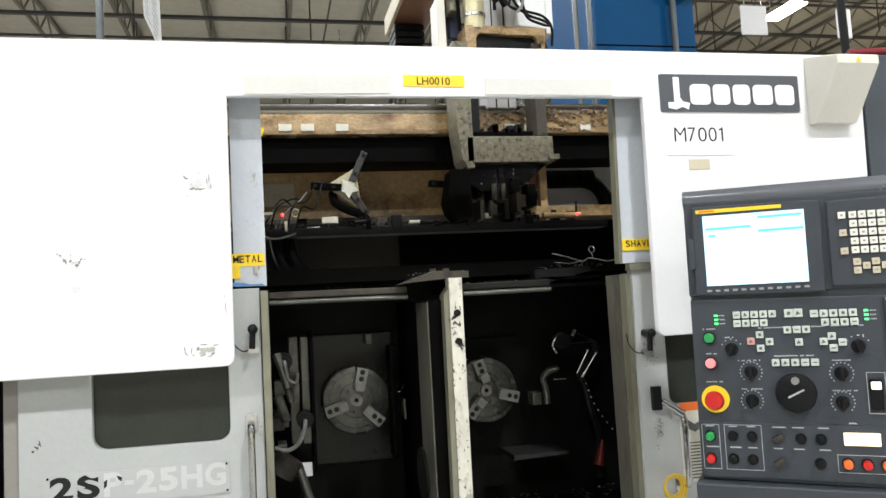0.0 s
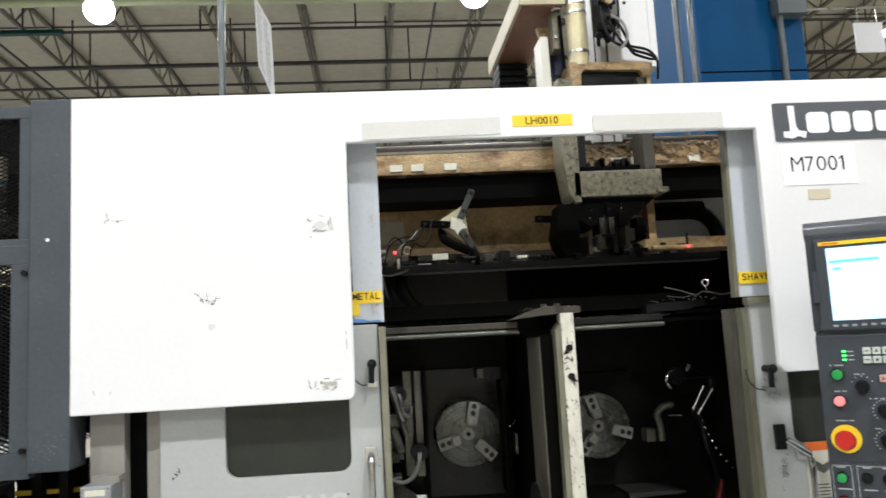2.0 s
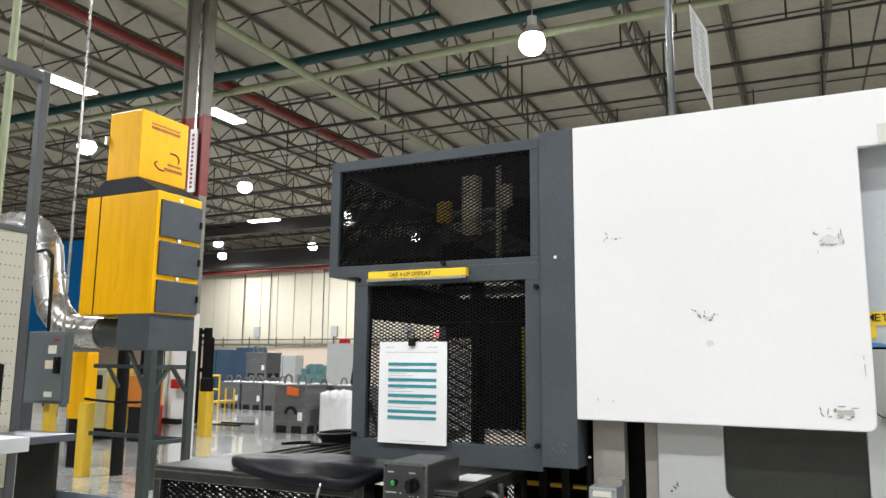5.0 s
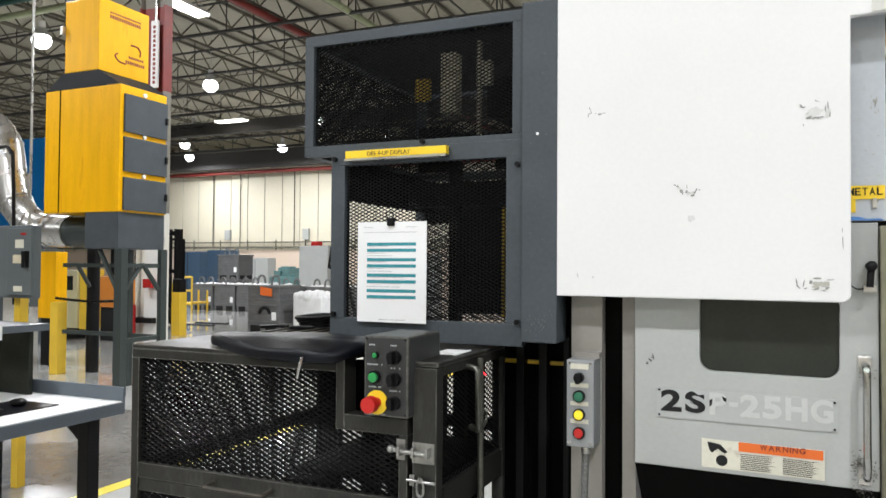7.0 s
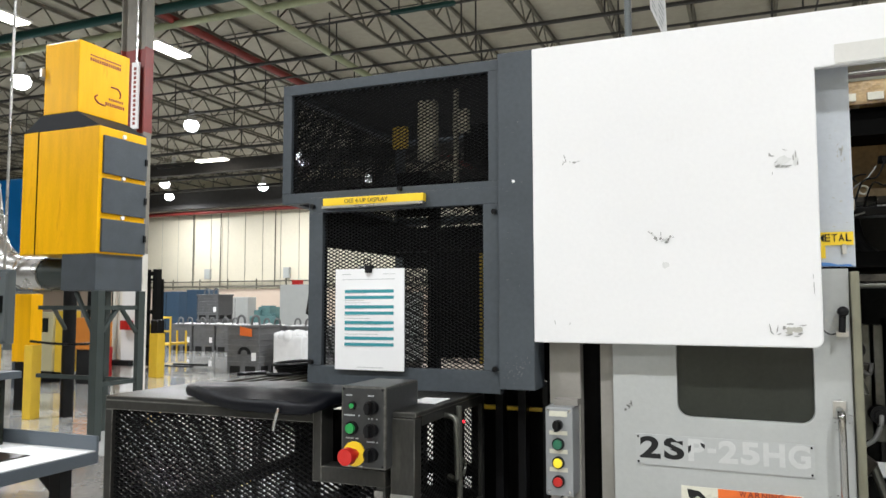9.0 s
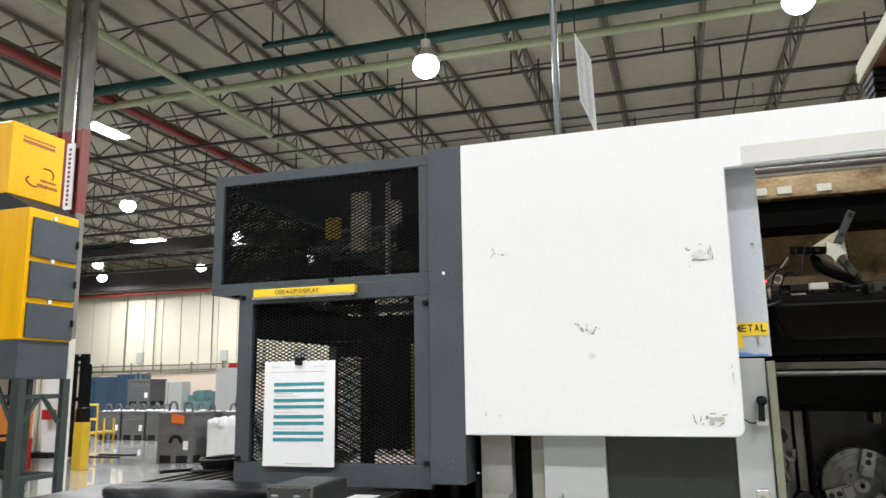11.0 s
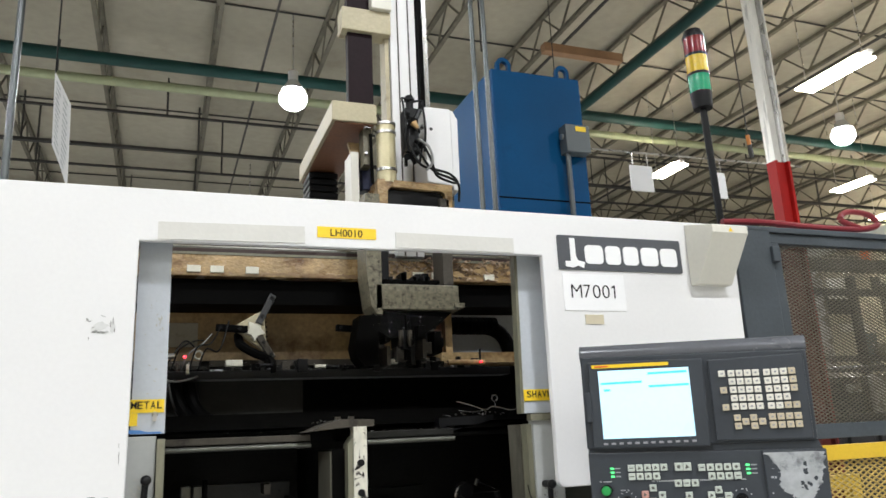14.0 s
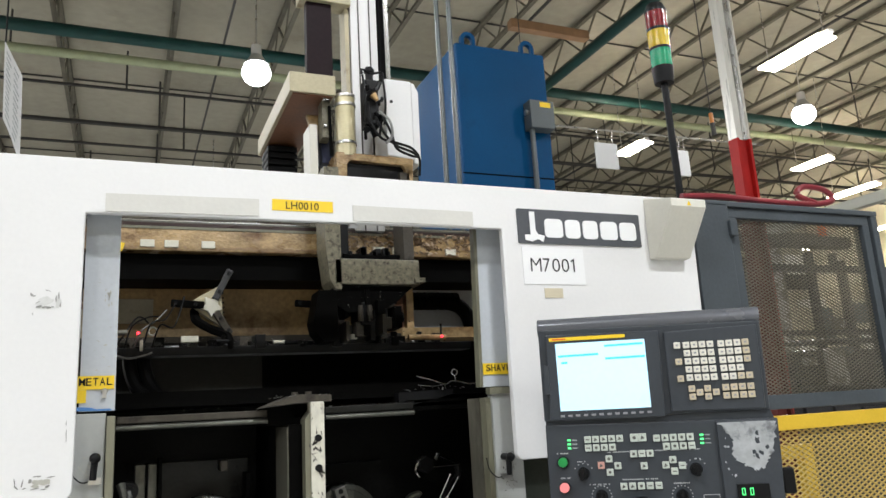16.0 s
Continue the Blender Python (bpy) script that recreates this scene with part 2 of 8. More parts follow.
STATION = material("station_grey", (0.27, 0.28, 0.285), 0.4, 0.2, var=0.08)
LED_GREEN_OFF = material("green_cap", (0.015, 0.13, 0.07), 0.3, var=0.05)
YELLOW_BUTTON = material("yellow_cap", (0.85, 0.68, 0.03), 0.3, var=0.04, emit=0.25)
BOLT = material("zinc_plated_steel", (0.30, 0.295, 0.28), 0.36, 0.7, var=0.3, scale=40, bump=0)
BRAID = material("braided_conduit", (0.17, 0.17, 0.165), 0.4, 0.4, var=0.5, fine=300, scale=200, bump=0.4)
MAROON_HOSE = material("dark_red_hose", (0.22, 0.025, 0.035), 0.35, var=0.1)
LENS_GREEN = material("green_lens", (0.006, 0.24, 0.10), 0.2, var=0.25, stretch=(40, 40, 1))
LENS_YELLOW = material("yellow_lens", (0.50, 0.36, 0.02), 0.2, var=0.25, stretch=(40, 40, 1))
LENS_RED = material("red_lens", (0.17, 0.010, 0.012), 0.2, var=0.25, stretch=(40, 40, 1))
GALV = material("galvanised", (0.46, 0.45, 0.43), 0.28, 0.8, var=0.25, scale=5, dirt=(0.30, 0.28, 0.25), dirt_amount=0.3, dirt_scale=4)
PEGCREAM = material("cream_inner_box", (0.50, 0.46, 0.34), 0.5, var=0.12, dirt=(0.3, 0.24, 0.15), dirt_amount=0.2, dirt_scale=9)
JAW = material("jaw_steel", (0.17, 0.17, 0.155), 0.33, 0.4, var=0.3, scale=20, dirt=(0.05, 0.05, 0.042), dirt_amount=0.35, dirt_scale=20, spec=0.4)
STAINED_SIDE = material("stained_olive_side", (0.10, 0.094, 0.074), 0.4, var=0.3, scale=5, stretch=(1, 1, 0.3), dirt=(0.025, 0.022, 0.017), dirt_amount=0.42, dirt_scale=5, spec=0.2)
WARN_INK = material("warning_ink", (0.22, 0.03, 0.01), 0.6, var=0.1, bump=0)
FUNNEL = material("dark_red_plastic", (0.07, 0.007, 0.004), 0.4, var=0.3, spec=0.2)
TRAY = material("oily_tray", (0.022, 0.0225, 0.021), 0.4, var=0.4, scale=25, dirt=(0.05, 0.032, 0.015), dirt_amount=0.3, dirt_scale=20, spec=0.2)
GRIME = material("grime", (0.10, 0.092, 0.08), 0.6, var=0.4, bump=0, spec=0.2)
WORN = material("worn_scratch", (0.13, 0.132, 0.135), 0.5, var=0.3, bump=0)
WORN_EDGE = material("rubbed_bare_edge", (0.10, 0.097, 0.088), 0.35, 0.4, var=0.7, scale=30, bump=0, dirt=(0.03, 0.03, 0.027), dirt_amount=0.5, dirt_scale=14)
# olive-grey gear, its colour raised to stand for bright highlights
PALE_GEAR = material("gear_with_highlight", (0.58, 0.53, 0.40), 0.4, var=0.4, scale=18, dirt=(0.06, 0.05, 0.03), dirt_amount=0.45, dirt_scale=16)
FAR_DARK = material("far_dark_machine", (0.035, 0.034, 0.036), 0.4, var=0.4, scale=3, spec=0.3)
PALE_BEAM = material("pale_beam", (0.42, 0.42, 0.36), 0.5, var=0.1)
RUSTSTAIN = material("brown_oil_stain", (0.27, 0.17, 0.085), 0.4, var=0.3, bump=0)
ARMGREY = material("grey_finger", (0.05, 0.05, 0.05), 0.4, 0.2, var=0.2, spec=0.3)
MAROONRAIL = material("maroon_rail", (0.035, 0.018, 0.016), 0.3, 0.3, var=0.3, stretch=(0.3, 1, 1))
BIN_DARK = material("bin_shadow_black", (0.012, 0.012, 0.012), 0.6, var=0.3, spec=0.2)
# darker copy of the black mesh, for mesh that lies in shade
MESH_BACK = material("shaded_back_mesh", (0.005, 0.005, 0.005), 0.6, 0.0, var=0.3, bump=0, spec=0.08)
PEG = material("pegboard", (0.78, 0.74, 0.60), 0.6, var=0.03)
BIN = material("grey_bin_plastic", (0.12, 0.121, 0.122), 0.45, var=0.25)
WHITE_BAG = material("white_bag", (0.72, 0.72, 0.72), 0.6, var=0.1)
FAR_BLUE = material("far_blue_cabinet", (0.03, 0.06, 0.10), 0.5, var=0.1)
FAR_TEAL = material("far_teal", (0.10, 0.20, 0.20), 0.5, var=0.3)
LINE = material("floor_line_yellow", (0.70, 0.55, 0.06), 0.4, var=0.1)
CREAMPIPE = material("cream_green_pipe", (0.30, 0.33, 0.20), 0.5, var=0.15, bump=0)
# the red band's paint again, with the dimness behind the mesh put in
RED_SHADED = material("shaded_red_paint", (0.085, 0.018, 0.014), 0.6, var=0.3, scale=5, spec=0.2)
REDPIPE = material("rust_red_pipe", (0.19, 0.022, 0.017), 0.5, var=0.2, bump=0)
GIRDER = material("dark_girder", (0.05, 0.048, 0.046), 0.6, var=0.2, bump=0, spec=0.2)
WOOD = material("old_timber", (0.30, 0.17, 0.09), 0.6, var=0.2)
TUBE_LIGHT = material("tube_light", (1.0, 0.88, 0.70), emit=50)
# tubes left of the lathe, dimmed to keep that side of the roof darker
TUBE_DIM = material("dimmed_tube_light", (1.0, 0.93, 0.82), emit=12)
SIGNWHITE = material("sign_white", (0.7, 0.7, 0.7), 0.5, var=0.03)
REDINK = material("dark_red_print", (0.20, 0.02, 0.01), 0.5, var=0.1, bump=0)
LEGGREEN = material("grey_green_steel", (0.036, 0.046, 0.043), 0.5, var=0.15, bump=0, spec=0.3)
DESKGREY = material("desk_blue_grey", (0.10, 0.12, 0.14), 0.4, var=0.08)
GALV_DARK = material("aluminium_profile", (0.14, 0.145, 0.15), 0.38, 0.5, var=0.15)
SWITCHGREY = material("switch_box_grey", (0.10, 0.115, 0.12), 0.45, var=0.1, spec=0.35)
AISLE = material("worn_aisle_concrete", (0.15, 0.14, 0.128), 0.22, var=0.25, scale=0.8, fine=14, bump=0.008, dirt=(0.10, 0.092, 0.082), dirt_amount=0.35, dirt_scale=0.6, spec=0.7)
FLOORGREEN = material("floor_green", (0.10, 0.20, 0.14), 0.3, var=0.15, scale=1)
POLISHED = material("polished_pole", (0.10, 0.11, 0.11), 0.32, 0.6, var=0.2, bump=0)
PALE_CABINET = material("pale_yellow_cabinet", (0.62, 0.57, 0.34), 0.45, var=0.08, scale=2)
ORANGE_BOX = material("orange_crate_paint", (0.50, 0.17, 0.02), 0.5, var=0.15, scale=3)
WAINSCOT = material("peach_wall", (0.62, 0.50, 0.40), 0.6, var=0.05, scale=0.5, bump=0)
LAMPSHADE = material("lamp_shade", (0.55, 0.55, 0.55), 0.4, 0.3, var=0.05, bump=0)
SHAFT_DARK = material("dark_column_steel", (0.19, 0.178, 0.15), 0.5, var=0.25, scale=3, bump=0, spec=0.3)
COLUMN = material("silver_column", (0.72, 0.70, 0.64), 0.3, 0.25, var=0.08, stretch=(4, 4, 0.3), bump=0)

# ---- building blocks ----
def box(bm, x0, x1, y0, y1, z0, z1, bevel=0.0):
    ret = bmesh.ops.create_cube(bm, size=1.0)
    vs = ret["verts"]
    for v in vs:
        v.co = Vector(((x0 + x1) / 2 + v.co.x * (x1 - x0), (y0 + y1) / 2 + v.co.y * (y1 - y0), (z0 + z1) / 2 + v.co.z * (z1 - z0)))
    if bevel:
        es = list({e for v in vs for e in v.link_edges})
        bmesh.ops.bevel(bm, geom=es, offset=bevel, segments=2, affect="EDGES", profile=0.6)
    return bm

def tube(bm, a, b, r, seg=12, r2=None):
    a, b = Vector(a), Vector(b)
    d = b - a
    q = d.to_track_quat("Z", "Y").to_matrix().to_4x4()
    bmesh.ops.create_cone(bm, cap_ends=True, segments=seg, radius1=r, radius2=r if r2 is None else r2, depth=d.length, matrix=Matrix.Translation((a + b) / 2) @ q)
    return bm

def ball(bm, c, r, seg=12, squash=1.0):
    bmesh.ops.create_uvsphere(bm, u_segments=seg, v_segments=max(6, seg // 2), radius=r, matrix=Matrix.Translation(c) @ Matrix.Diagonal((1, 1, squash, 1)))
    return bm

def prism(bm, pts, y0, y1):
    """A plate of the outline pts in x and z, from y0 to y1."""
    f0 = [bm.verts.new((x, y0, z)) for x, z in pts]
    f1 = [bm.verts.new((x, y1, z)) for x, z in pts]
    n = len(pts)
    bm.faces.new(f0)
    bm.faces.new(f1[::-1])
    for i in range(n):
        j = (i + 1) % n
        bm.faces.new((f0[j], f0[i], f1[i], f1[j]))
    bmesh.ops.recalc_face_normals(bm, faces=bm.faces[:])
    return bm

def rounded(x0, x1, z0, z1, r, n=5):
    pts = []
    for cx, cz, a in ((x1 - r, z1 - r, 0), (x0 + r, z1 - r, 90), (x0 + r, z0 + r, 180), (x1 - r, z0 + r, 270)):
        for i in range(n + 1):
            t = radians(a + 90 * i / n)
            pts.append((cx + r * math.cos(t), cz + r * math.sin(t)))
    return pts

def pipe(bm, pts, r, seg=8, closed=False):
    """A tube swept along points, smoothed by a spline."""
    P = [Vector(p) for p in pts]
    dense = []
    n = len(P)
    for i in range(n - 1):
        p0, p1, p2, p3 = P[max(i - 1, 0)], P[i], P[i + 1], P[min(i + 2, n - 1)]
        for k in range(6):
            t = k / 6
            dense.append(0.5 * ((2 * p1) + (p2 - p0) * t + (2 * p0 - 5 * p1 + 4 * p2 - p3) * t * t + (3 * p1 - p0 - 3 * p2 + p3) * t ** 3))
    dense.append(P[-1])
    rings = []
    up = Vector((0.3, 0.2, 1)).normalized()
    for i, p in enumerate(dense):
        d = (dense[min(i + 1, len(dense) - 1)] - dense[max(i - 1, 0)]).normalized()
        u = d.cross(up)
        if u.length < 0.05:
            u = d.cross(Vector((1, 0, 0)))
        u.normalize()
        w = d.cross(u)
        rings.append([bm.verts.new(p + r * (math.cos(2 * math.pi * k / seg) * u + math.sin(2 * math.pi * k / seg) * w)) for k in range(seg)])
    for a, b in zip(rings, rings[1:]):
        for k in range(seg):
            bm.faces.new((a[k], a[(k + 1) % seg], b[(k + 1) % seg], b[k]))
    bm.faces.new(rings[0][::-1])
    bm.faces.new(rings[-1])
    return bm

def thing(name, loc, label, category, group="", kind="", turn=None):
    ob = new(name)
    ob.empty_display_size = 0.1
    ob.matrix_world = turn if turn is not None else Matrix.Translation(loc)
    return tagged(ob, label, category, group, kind)

SIZED = set()
STEPS_X = [(-0.7, -0.695), (0.05, 0.05), (1.076, 1.1035), (1.522, 1.575), (1.76, 1.825), (2.47, 2.58)]
def true_size(co):
    """Brings the plan numbers of the lathe and its loader to their true size."""
    x, y, z = co
    for (a, b), (c, d) in zip(STEPS_X, STEPS_X[1:]):
        if x <= c or c == STEPS_X[-1][0]:
            nx = b + (x - a) * (d - b) / (c - a)
            break
    w = min(1.0, max(0.0, (x + 0.1) / 0.5))
    return Vector((nx, y, (2.045 + 0.008 * w) + (z - 2.05) * (1.005 + 0.025 * w)))

def part(name, bm, mat, parent=None, label="", local=False, smooth=False, true=False):
    """Links a mesh as one object. World coordinates, unless local."""
    # the depth of parts ends at thing > part > sub-part
    if parent and parent.parent and parent.parent.parent:
        parent = parent.parent
    me = bpy.data.meshes.new(name)
    if parent and not local:
        top = parent
        while top.parent:
            top = top.parent
        if top.name in SIZED and not true:
            for v in bm.verts:
                v.co = true_size(v.co)
        bm.transform(Matrix.Translation(-top.matrix_world.translation) if top.rotation_euler.z == 0 else top.matrix_world.inverted())
    bmesh.ops.recalc_face_normals(bm, faces=bm.faces[:])
    if smooth:
        for f in bm.faces:
            f.smooth = True
        for e in bm.edges:
            if len(e.link_faces) == 2 and e.calc_face_angle(0) > 0.6:
                e.smooth = False
    bm.to_mesh(me)
    bm.free()
    me.materials.append(mat)
    ob = new(name, me)
    if parent:
        ob.parent = parent
    if label:
        ob["label"] = label
    return ob

def bx(*a, bevel=0.0):
    return box(bmesh.new(), *a, bevel=bevel)

def tb(a, b, r, seg=12, r2=None):
    return tube(bmesh.new(), a, b, r, seg, r2)

def single(name, bm, mat, label, category, group="", kind="", smooth=False):
    return tagged(part(name, bm, mat, smooth=smooth), label, category, group, kind)

def lettering(name, text, size, at, mat, parent, turn=(90, 0, 0), depth=0.0006, squeeze=1.0, local=False, bold=0.0):
    """Letters of the built-in font as a mesh, lower left corner at the given place."""
    cu = bpy.data.curves.new(name, "FONT")
    cu.body, cu.size, cu.extrude, cu.offset = text, size, depth, bold
    tmp = bpy.data.objects.new(name, cu)
    scene.collection.objects.link(tmp)
    dg = bpy.context.evaluated_depsgraph_get()
    me = bpy.data.meshes.new_from_object(tmp.evaluated_get(dg))
    bpy.data.objects.remove(tmp)
    m = pose(*at, *turn) @ Matrix.Diagonal((squeeze, 1, 1, 1))
    bm = bmesh.new()
    bm.from_mesh(me)
    bm.transform(m)
    return part(name, bm, mat, parent, local=local)

def glyph(ch, x0, x1, z0, z1, y, mat, parent, bold=0.0):
    """One letter of the built-in font, fitted to its width and height on a plate."""
    cu = bpy.data.curves.new("letter", "FONT")
    cu.body, cu.size, cu.extrude, cu.offset = ch, 1.0, 0.01, bold
    tmp = bpy.data.objects.new("letter", cu)
    scene.collection.objects.link(tmp)
    me = bpy.data.meshes.new_from_object(tmp.evaluated_get(bpy.context.evaluated_depsgraph_get()))
    bpy.data.objects.remove(tmp)
    bm = bmesh.new()
    bm.from_mesh(me)
    xs, ys = [v.co.x for v in bm.verts], [v.co.y for v in bm.verts]
    for v in bm.verts:
        v.co = Vector((x0 + (v.co.x - min(xs)) * (x1 - x0) / (max(xs) - min(xs)), y + v.co.z * 0.05, z0 + (v.co.y - min(ys)) * (z1 - z0) / (max(ys) - min(ys))))
    return part("letter", bm, mat, parent, true=True)

def diamond(o, u, v, w, h, cu, cv, t=0.0022, d=0.002):
    """Expanded metal: two families of slanting strands over a field of w by h, from the corner o."""
    o, u, v = Vector(o), Vector(u).normalized(), Vector(v).normalized()
    n = u.cross(v)
    bm = bmesh.new()
    for s in (1, -1):
        k0, k1 = (-int(w / cu) - 2, int(h / cv) + 2) if s > 0 else (-1, int(h / cv + w / cu) + 2)
        for k in range(k0, k1):
            pts = []
            for a in (0, w):
                b = k * cv + s * a * cv / cu
                pts.append((a, b))
            (a0, b0), (a1, b1) = pts
            t0, t1 = 0.0, 1.0
            db = b1 - b0
            for lim, sign in ((0, 1), (h, -1)):
                e = (lim - b0) / db
                if (db > 0) == (sign > 0):
                    t0 = max(t0, e)
                else:
                    t1 = min(t1, e)
            if t1 - t0 < 1e-4:
                continue
            p = o + u * (a0 + (a1 - a0) * t0) + v * (b0 + db * t0)
            q = o + u * (a0 + (a1 - a0) * t1) + v * (b0 + db * t1)
            along = (q - p).normalized()
            side = n.cross(along) * t / 2
            lift = n * d / 2 * (1 if s > 0 else 1.6)
            c = [bm.verts.new(x) for x in (p - side - lift, p + side - lift, p + side + lift, p - side + lift, q - side - lift, q + side - lift, q + side + lift, q - side + lift)]
            for f in ((0, 1, 5, 4), (1, 2, 6, 5), (2, 3, 7, 6), (3, 0, 4, 7)):
                bm.faces.new([c[i] for i in f])
    return bm

def ring(x0, x1, z0, z1, w, y0, y1, wb=None):
    """A flat frame round a field."""
    bm = bmesh.new()
    wb = w if wb is None else wb
    box(bm, x0, x1, y0, y1, z1 - w, z1, 0.002), box(bm, x0, x1, y0, y1, z0, z0 + wb, 0.002)
    box(bm, x0, x0 + w, y0, y1, z0 + wb, z1 - w, 0.002), box(bm, x1 - w, x1, y0, y1, z0 + wb, z1 - w, 0.002)
    return bm

X, Y, Z = (1, 0, 0), (0, 1, 0), (0, 0, 1)

# ---- the hall: floor, walls, roof ----
ROOF_Z = 9.2
X0, X1, Y0, Y1 = -46.0, 26.0, -16.0, 34.0
single("floor", bx(X0, X1, Y0, Y1, -0.2, 0.0), CONCRETE, "grey sealed concrete factory floor with dull reflections", "floor", kind="structure")
single("ceiling", bx(X0, X1, Y0, Y1, ROOF_Z, ROOF_Z + 0.2), ROOF, "pale roof deck over open steel joists", "ceiling", kind="structure")
wall_north = single("wall_north", bx(X0, X1, Y1, Y1 + 0.3, 0, ROOF_Z), CREAM, "cream panelled factory wall behind the bins", "wall", kind="structure")
single("wall_south", bx(X0, X1, Y0 - 0.3, Y0, 0, ROOF_Z), CREAM, "cream panelled factory wall", "wall", kind="structure")
single("wall_west", bx(X0 - 0.3, X0, Y0, Y1, 0, ROOF_Z), CREAM, "cream panelled factory wall", "wall", kind="structure")
single("wall_east", bx(X1, X1 + 0.3, Y0, Y1, 0, ROOF_Z), CREAM, "cream panelled factory wall", "wall", kind="structure")

def bars(segments):
    """Many thin bars as one mesh: (from, to, half width)."""
    vs, fs = [], []
    for a, b, r in segments:
        a, b = Vector(a), Vector(b)
        d = (b - a).normalized()
        u = d.cross(Vector((0.13, 0.21, 1)).normalized()).normalized() * r
        w = d.cross(u).normalized() * r
        n = len(vs)
        for p in (a, b):
            vs += [tuple(p + u + w), tuple(p - u + w), tuple(p - u - w), tuple(p + u - w)]
        fs += [(n, n + 1, n + 5, n + 4), (n + 1, n + 2, n + 6, n + 5), (n + 2, n + 3, n + 7, n + 6), (n + 3, n, n + 4, n + 7)]
    me = bpy.data.meshes.new("bars")
    me.from_pydata(vs, [], fs)
    return me

def bar_object(name, segments, mat, label, category, kind="structure"):
    me = bars(segments)
    me.materials.append(mat)
    return tagged(new(name, me), label, category, kind=kind)

def bar_part(name, segments, mat, parent):
    me = bars(segments)
    me.materials.append(mat)
    o = new(name, me)
    o.parent = parent
    return o

joists = tagged(new("roof_joists"), "grey open-web steel joists under the roof", "joists", kind="structure")
JX = [-1.15 + 1.92 * k for k in range(-22, 14)]
for x in JX:
    seg = [((x, Y0, 9.12), (x, Y1, 9.12), 0.04), ((x, Y0, 8.5), (x, Y1, 8.5), 0.035)]
    y = Y0
    while y < Y1 - 0.7:
        seg += [((x, y, 9.1), (x, y + 0.6, 8.5), 0.016), ((x, y + 0.6, 8.5), (x, y + 1.2, 9.1), 0.016)]
        y += 1.2
    bar_part("joist", seg, JOIST, joists)
girders = tagged(new("roof_girders"), "grey lattice girders across the joists", "girders", kind="structure")
for y in (-5.0, 4.8):
    seg = [((X0, y, 8.95), (X1, y, 8.95), 0.07), ((X0, y, 7.95), (X1, y, 7.95), 0.07)]
    x = X0
    while x < X1 - 1.9:
        seg += [((x, y, 8.95), (x + 0.96, y, 7.95), 0.035), ((x + 0.96, y, 7.95), (x + 1.92, y, 8.95), 0.035), ((x + 0.96, y, 7.95), (x + 0.96, y, 8.95), 0.025)]
        x += 1.92
    bar_part("girder", seg, JOIST, girders)
rz = random.Random(17)
conduits = tagged(new("conduits"), "thin dark conduits and hangers under the roof", "conduits", kind="structure")
for y in [Y0 + 2.4 * k for k in range(21)]:
    bar_part("bridging", [((X0, y, 9.17), (X1, y, 9.17), 0.012)], GIRDER, conduits)
for k in range(18):
    x, y = rz.uniform(-22, 18), rz.uniform(5, 28)
    bar_part("hanger", [((x, y, rz.uniform(7.2, 8.0)), (x, y, 9.1), 0.012)], GIRDER, conduits)
for y, z, r in ((13.4, 8.25, 0.022), (14.7, 8.0, 0.035), (15.3, 7.75, 0.022), (17.9, 7.9, 0.03), (19.6, 7.75, 0.04), (22.6, 7.8, 0.045), (24.2, 7.6, 0.03), (27.4, 7.7, 0.05), (29.5, 7.5, 0.05)):
    bar_part("conduit", [((X0, y, z), (X1, y, z), r)], GIRDER, conduits)
    x = X0 + rz.uniform(0, 3)
    while x < X1:
        bar_part("hanger", [((x, y, z - 0.02), (x, y, 9.1), 0.014)], GIRDER, conduits)
        x += rz.uniform(3.2, 4.4)
for x in (-7.5, 1.6, 6.6, 12.2):
    bar_part("conduit", [((x, Y0, 8.3), (x, Y1, 8.3), 0.02)], GIRDER, conduits)
for x0, x1, y in ((-7.57, -6.05, 10.33), (-7.47, -5.9, 13.27)):
    bar_part("short_bar", [((x0, y, 8.2), (x1, y, 8.2), 0.045)], GREENPIPE, conduits)
    for x in (x0 + 0.2, x1 - 0.2):
        bar_part("hanger", [((x, y, 8.2), (x, y, 9.1), 0.012)], GIRDER, conduits)

def long_pipe(name, a, b, r, mat, label):
    return single(name, tb(a, b, r, 14), mat, label, "pipe", kind="structure", smooth=True)
long_pipe("pipe_green", (X0, 11.1, 8.2), (X1, 11.1, 8.2), 0.11, GREENPIPE, "dark green overhead pipe")
long_pipe("pipe_cream", (X0, 11.75, 8.1), (X1, 11.75, 8.1), 0.085, CREAMPIPE, "cream-green overhead pipe")
long_pipe("pipe_cream_cross", (-9.95, Y0, 8.05), (-9.95, Y1, 8.05), 0.09, CREAMPIPE, "cream-green overhead pipe")
long_pipe("pipe_red", (-12.4, Y0, 8.2), (-12.4, Y1, 8.2), 0.10, REDPIPE, "rust-red sprinkler pipe")
long_pipe("pipe_dark", (-12.75, Y0, 8.35), (-12.75, Y1, 8.35), 0.09, GIRDER, "dark overhead pipe")
long_pipe("pipe_green_cross", (8.2, Y0, 8.2), (8.2, Y1, 8.2), 0.10, GREENPIPE, "dark green overhead pipe")
long_pipe("pipe_red_far", (X0, 33.3, 6.9), (X1, 33.3, 6.9), 0.11, REDPIPE, "rust-red pipe along the far wall")
single("crane_girder", bx(X0, X1, 32.6, 33.0, 7.05, 8.2), GIRDER, "dark steel girder along the far wall", "girder", kind="structure")
single("crane_girder", bx(-40, -8, 24.0, 24.3, 7.2, 7.75), GIRDER, "dark steel girder under the roof", "girder", kind="structure")
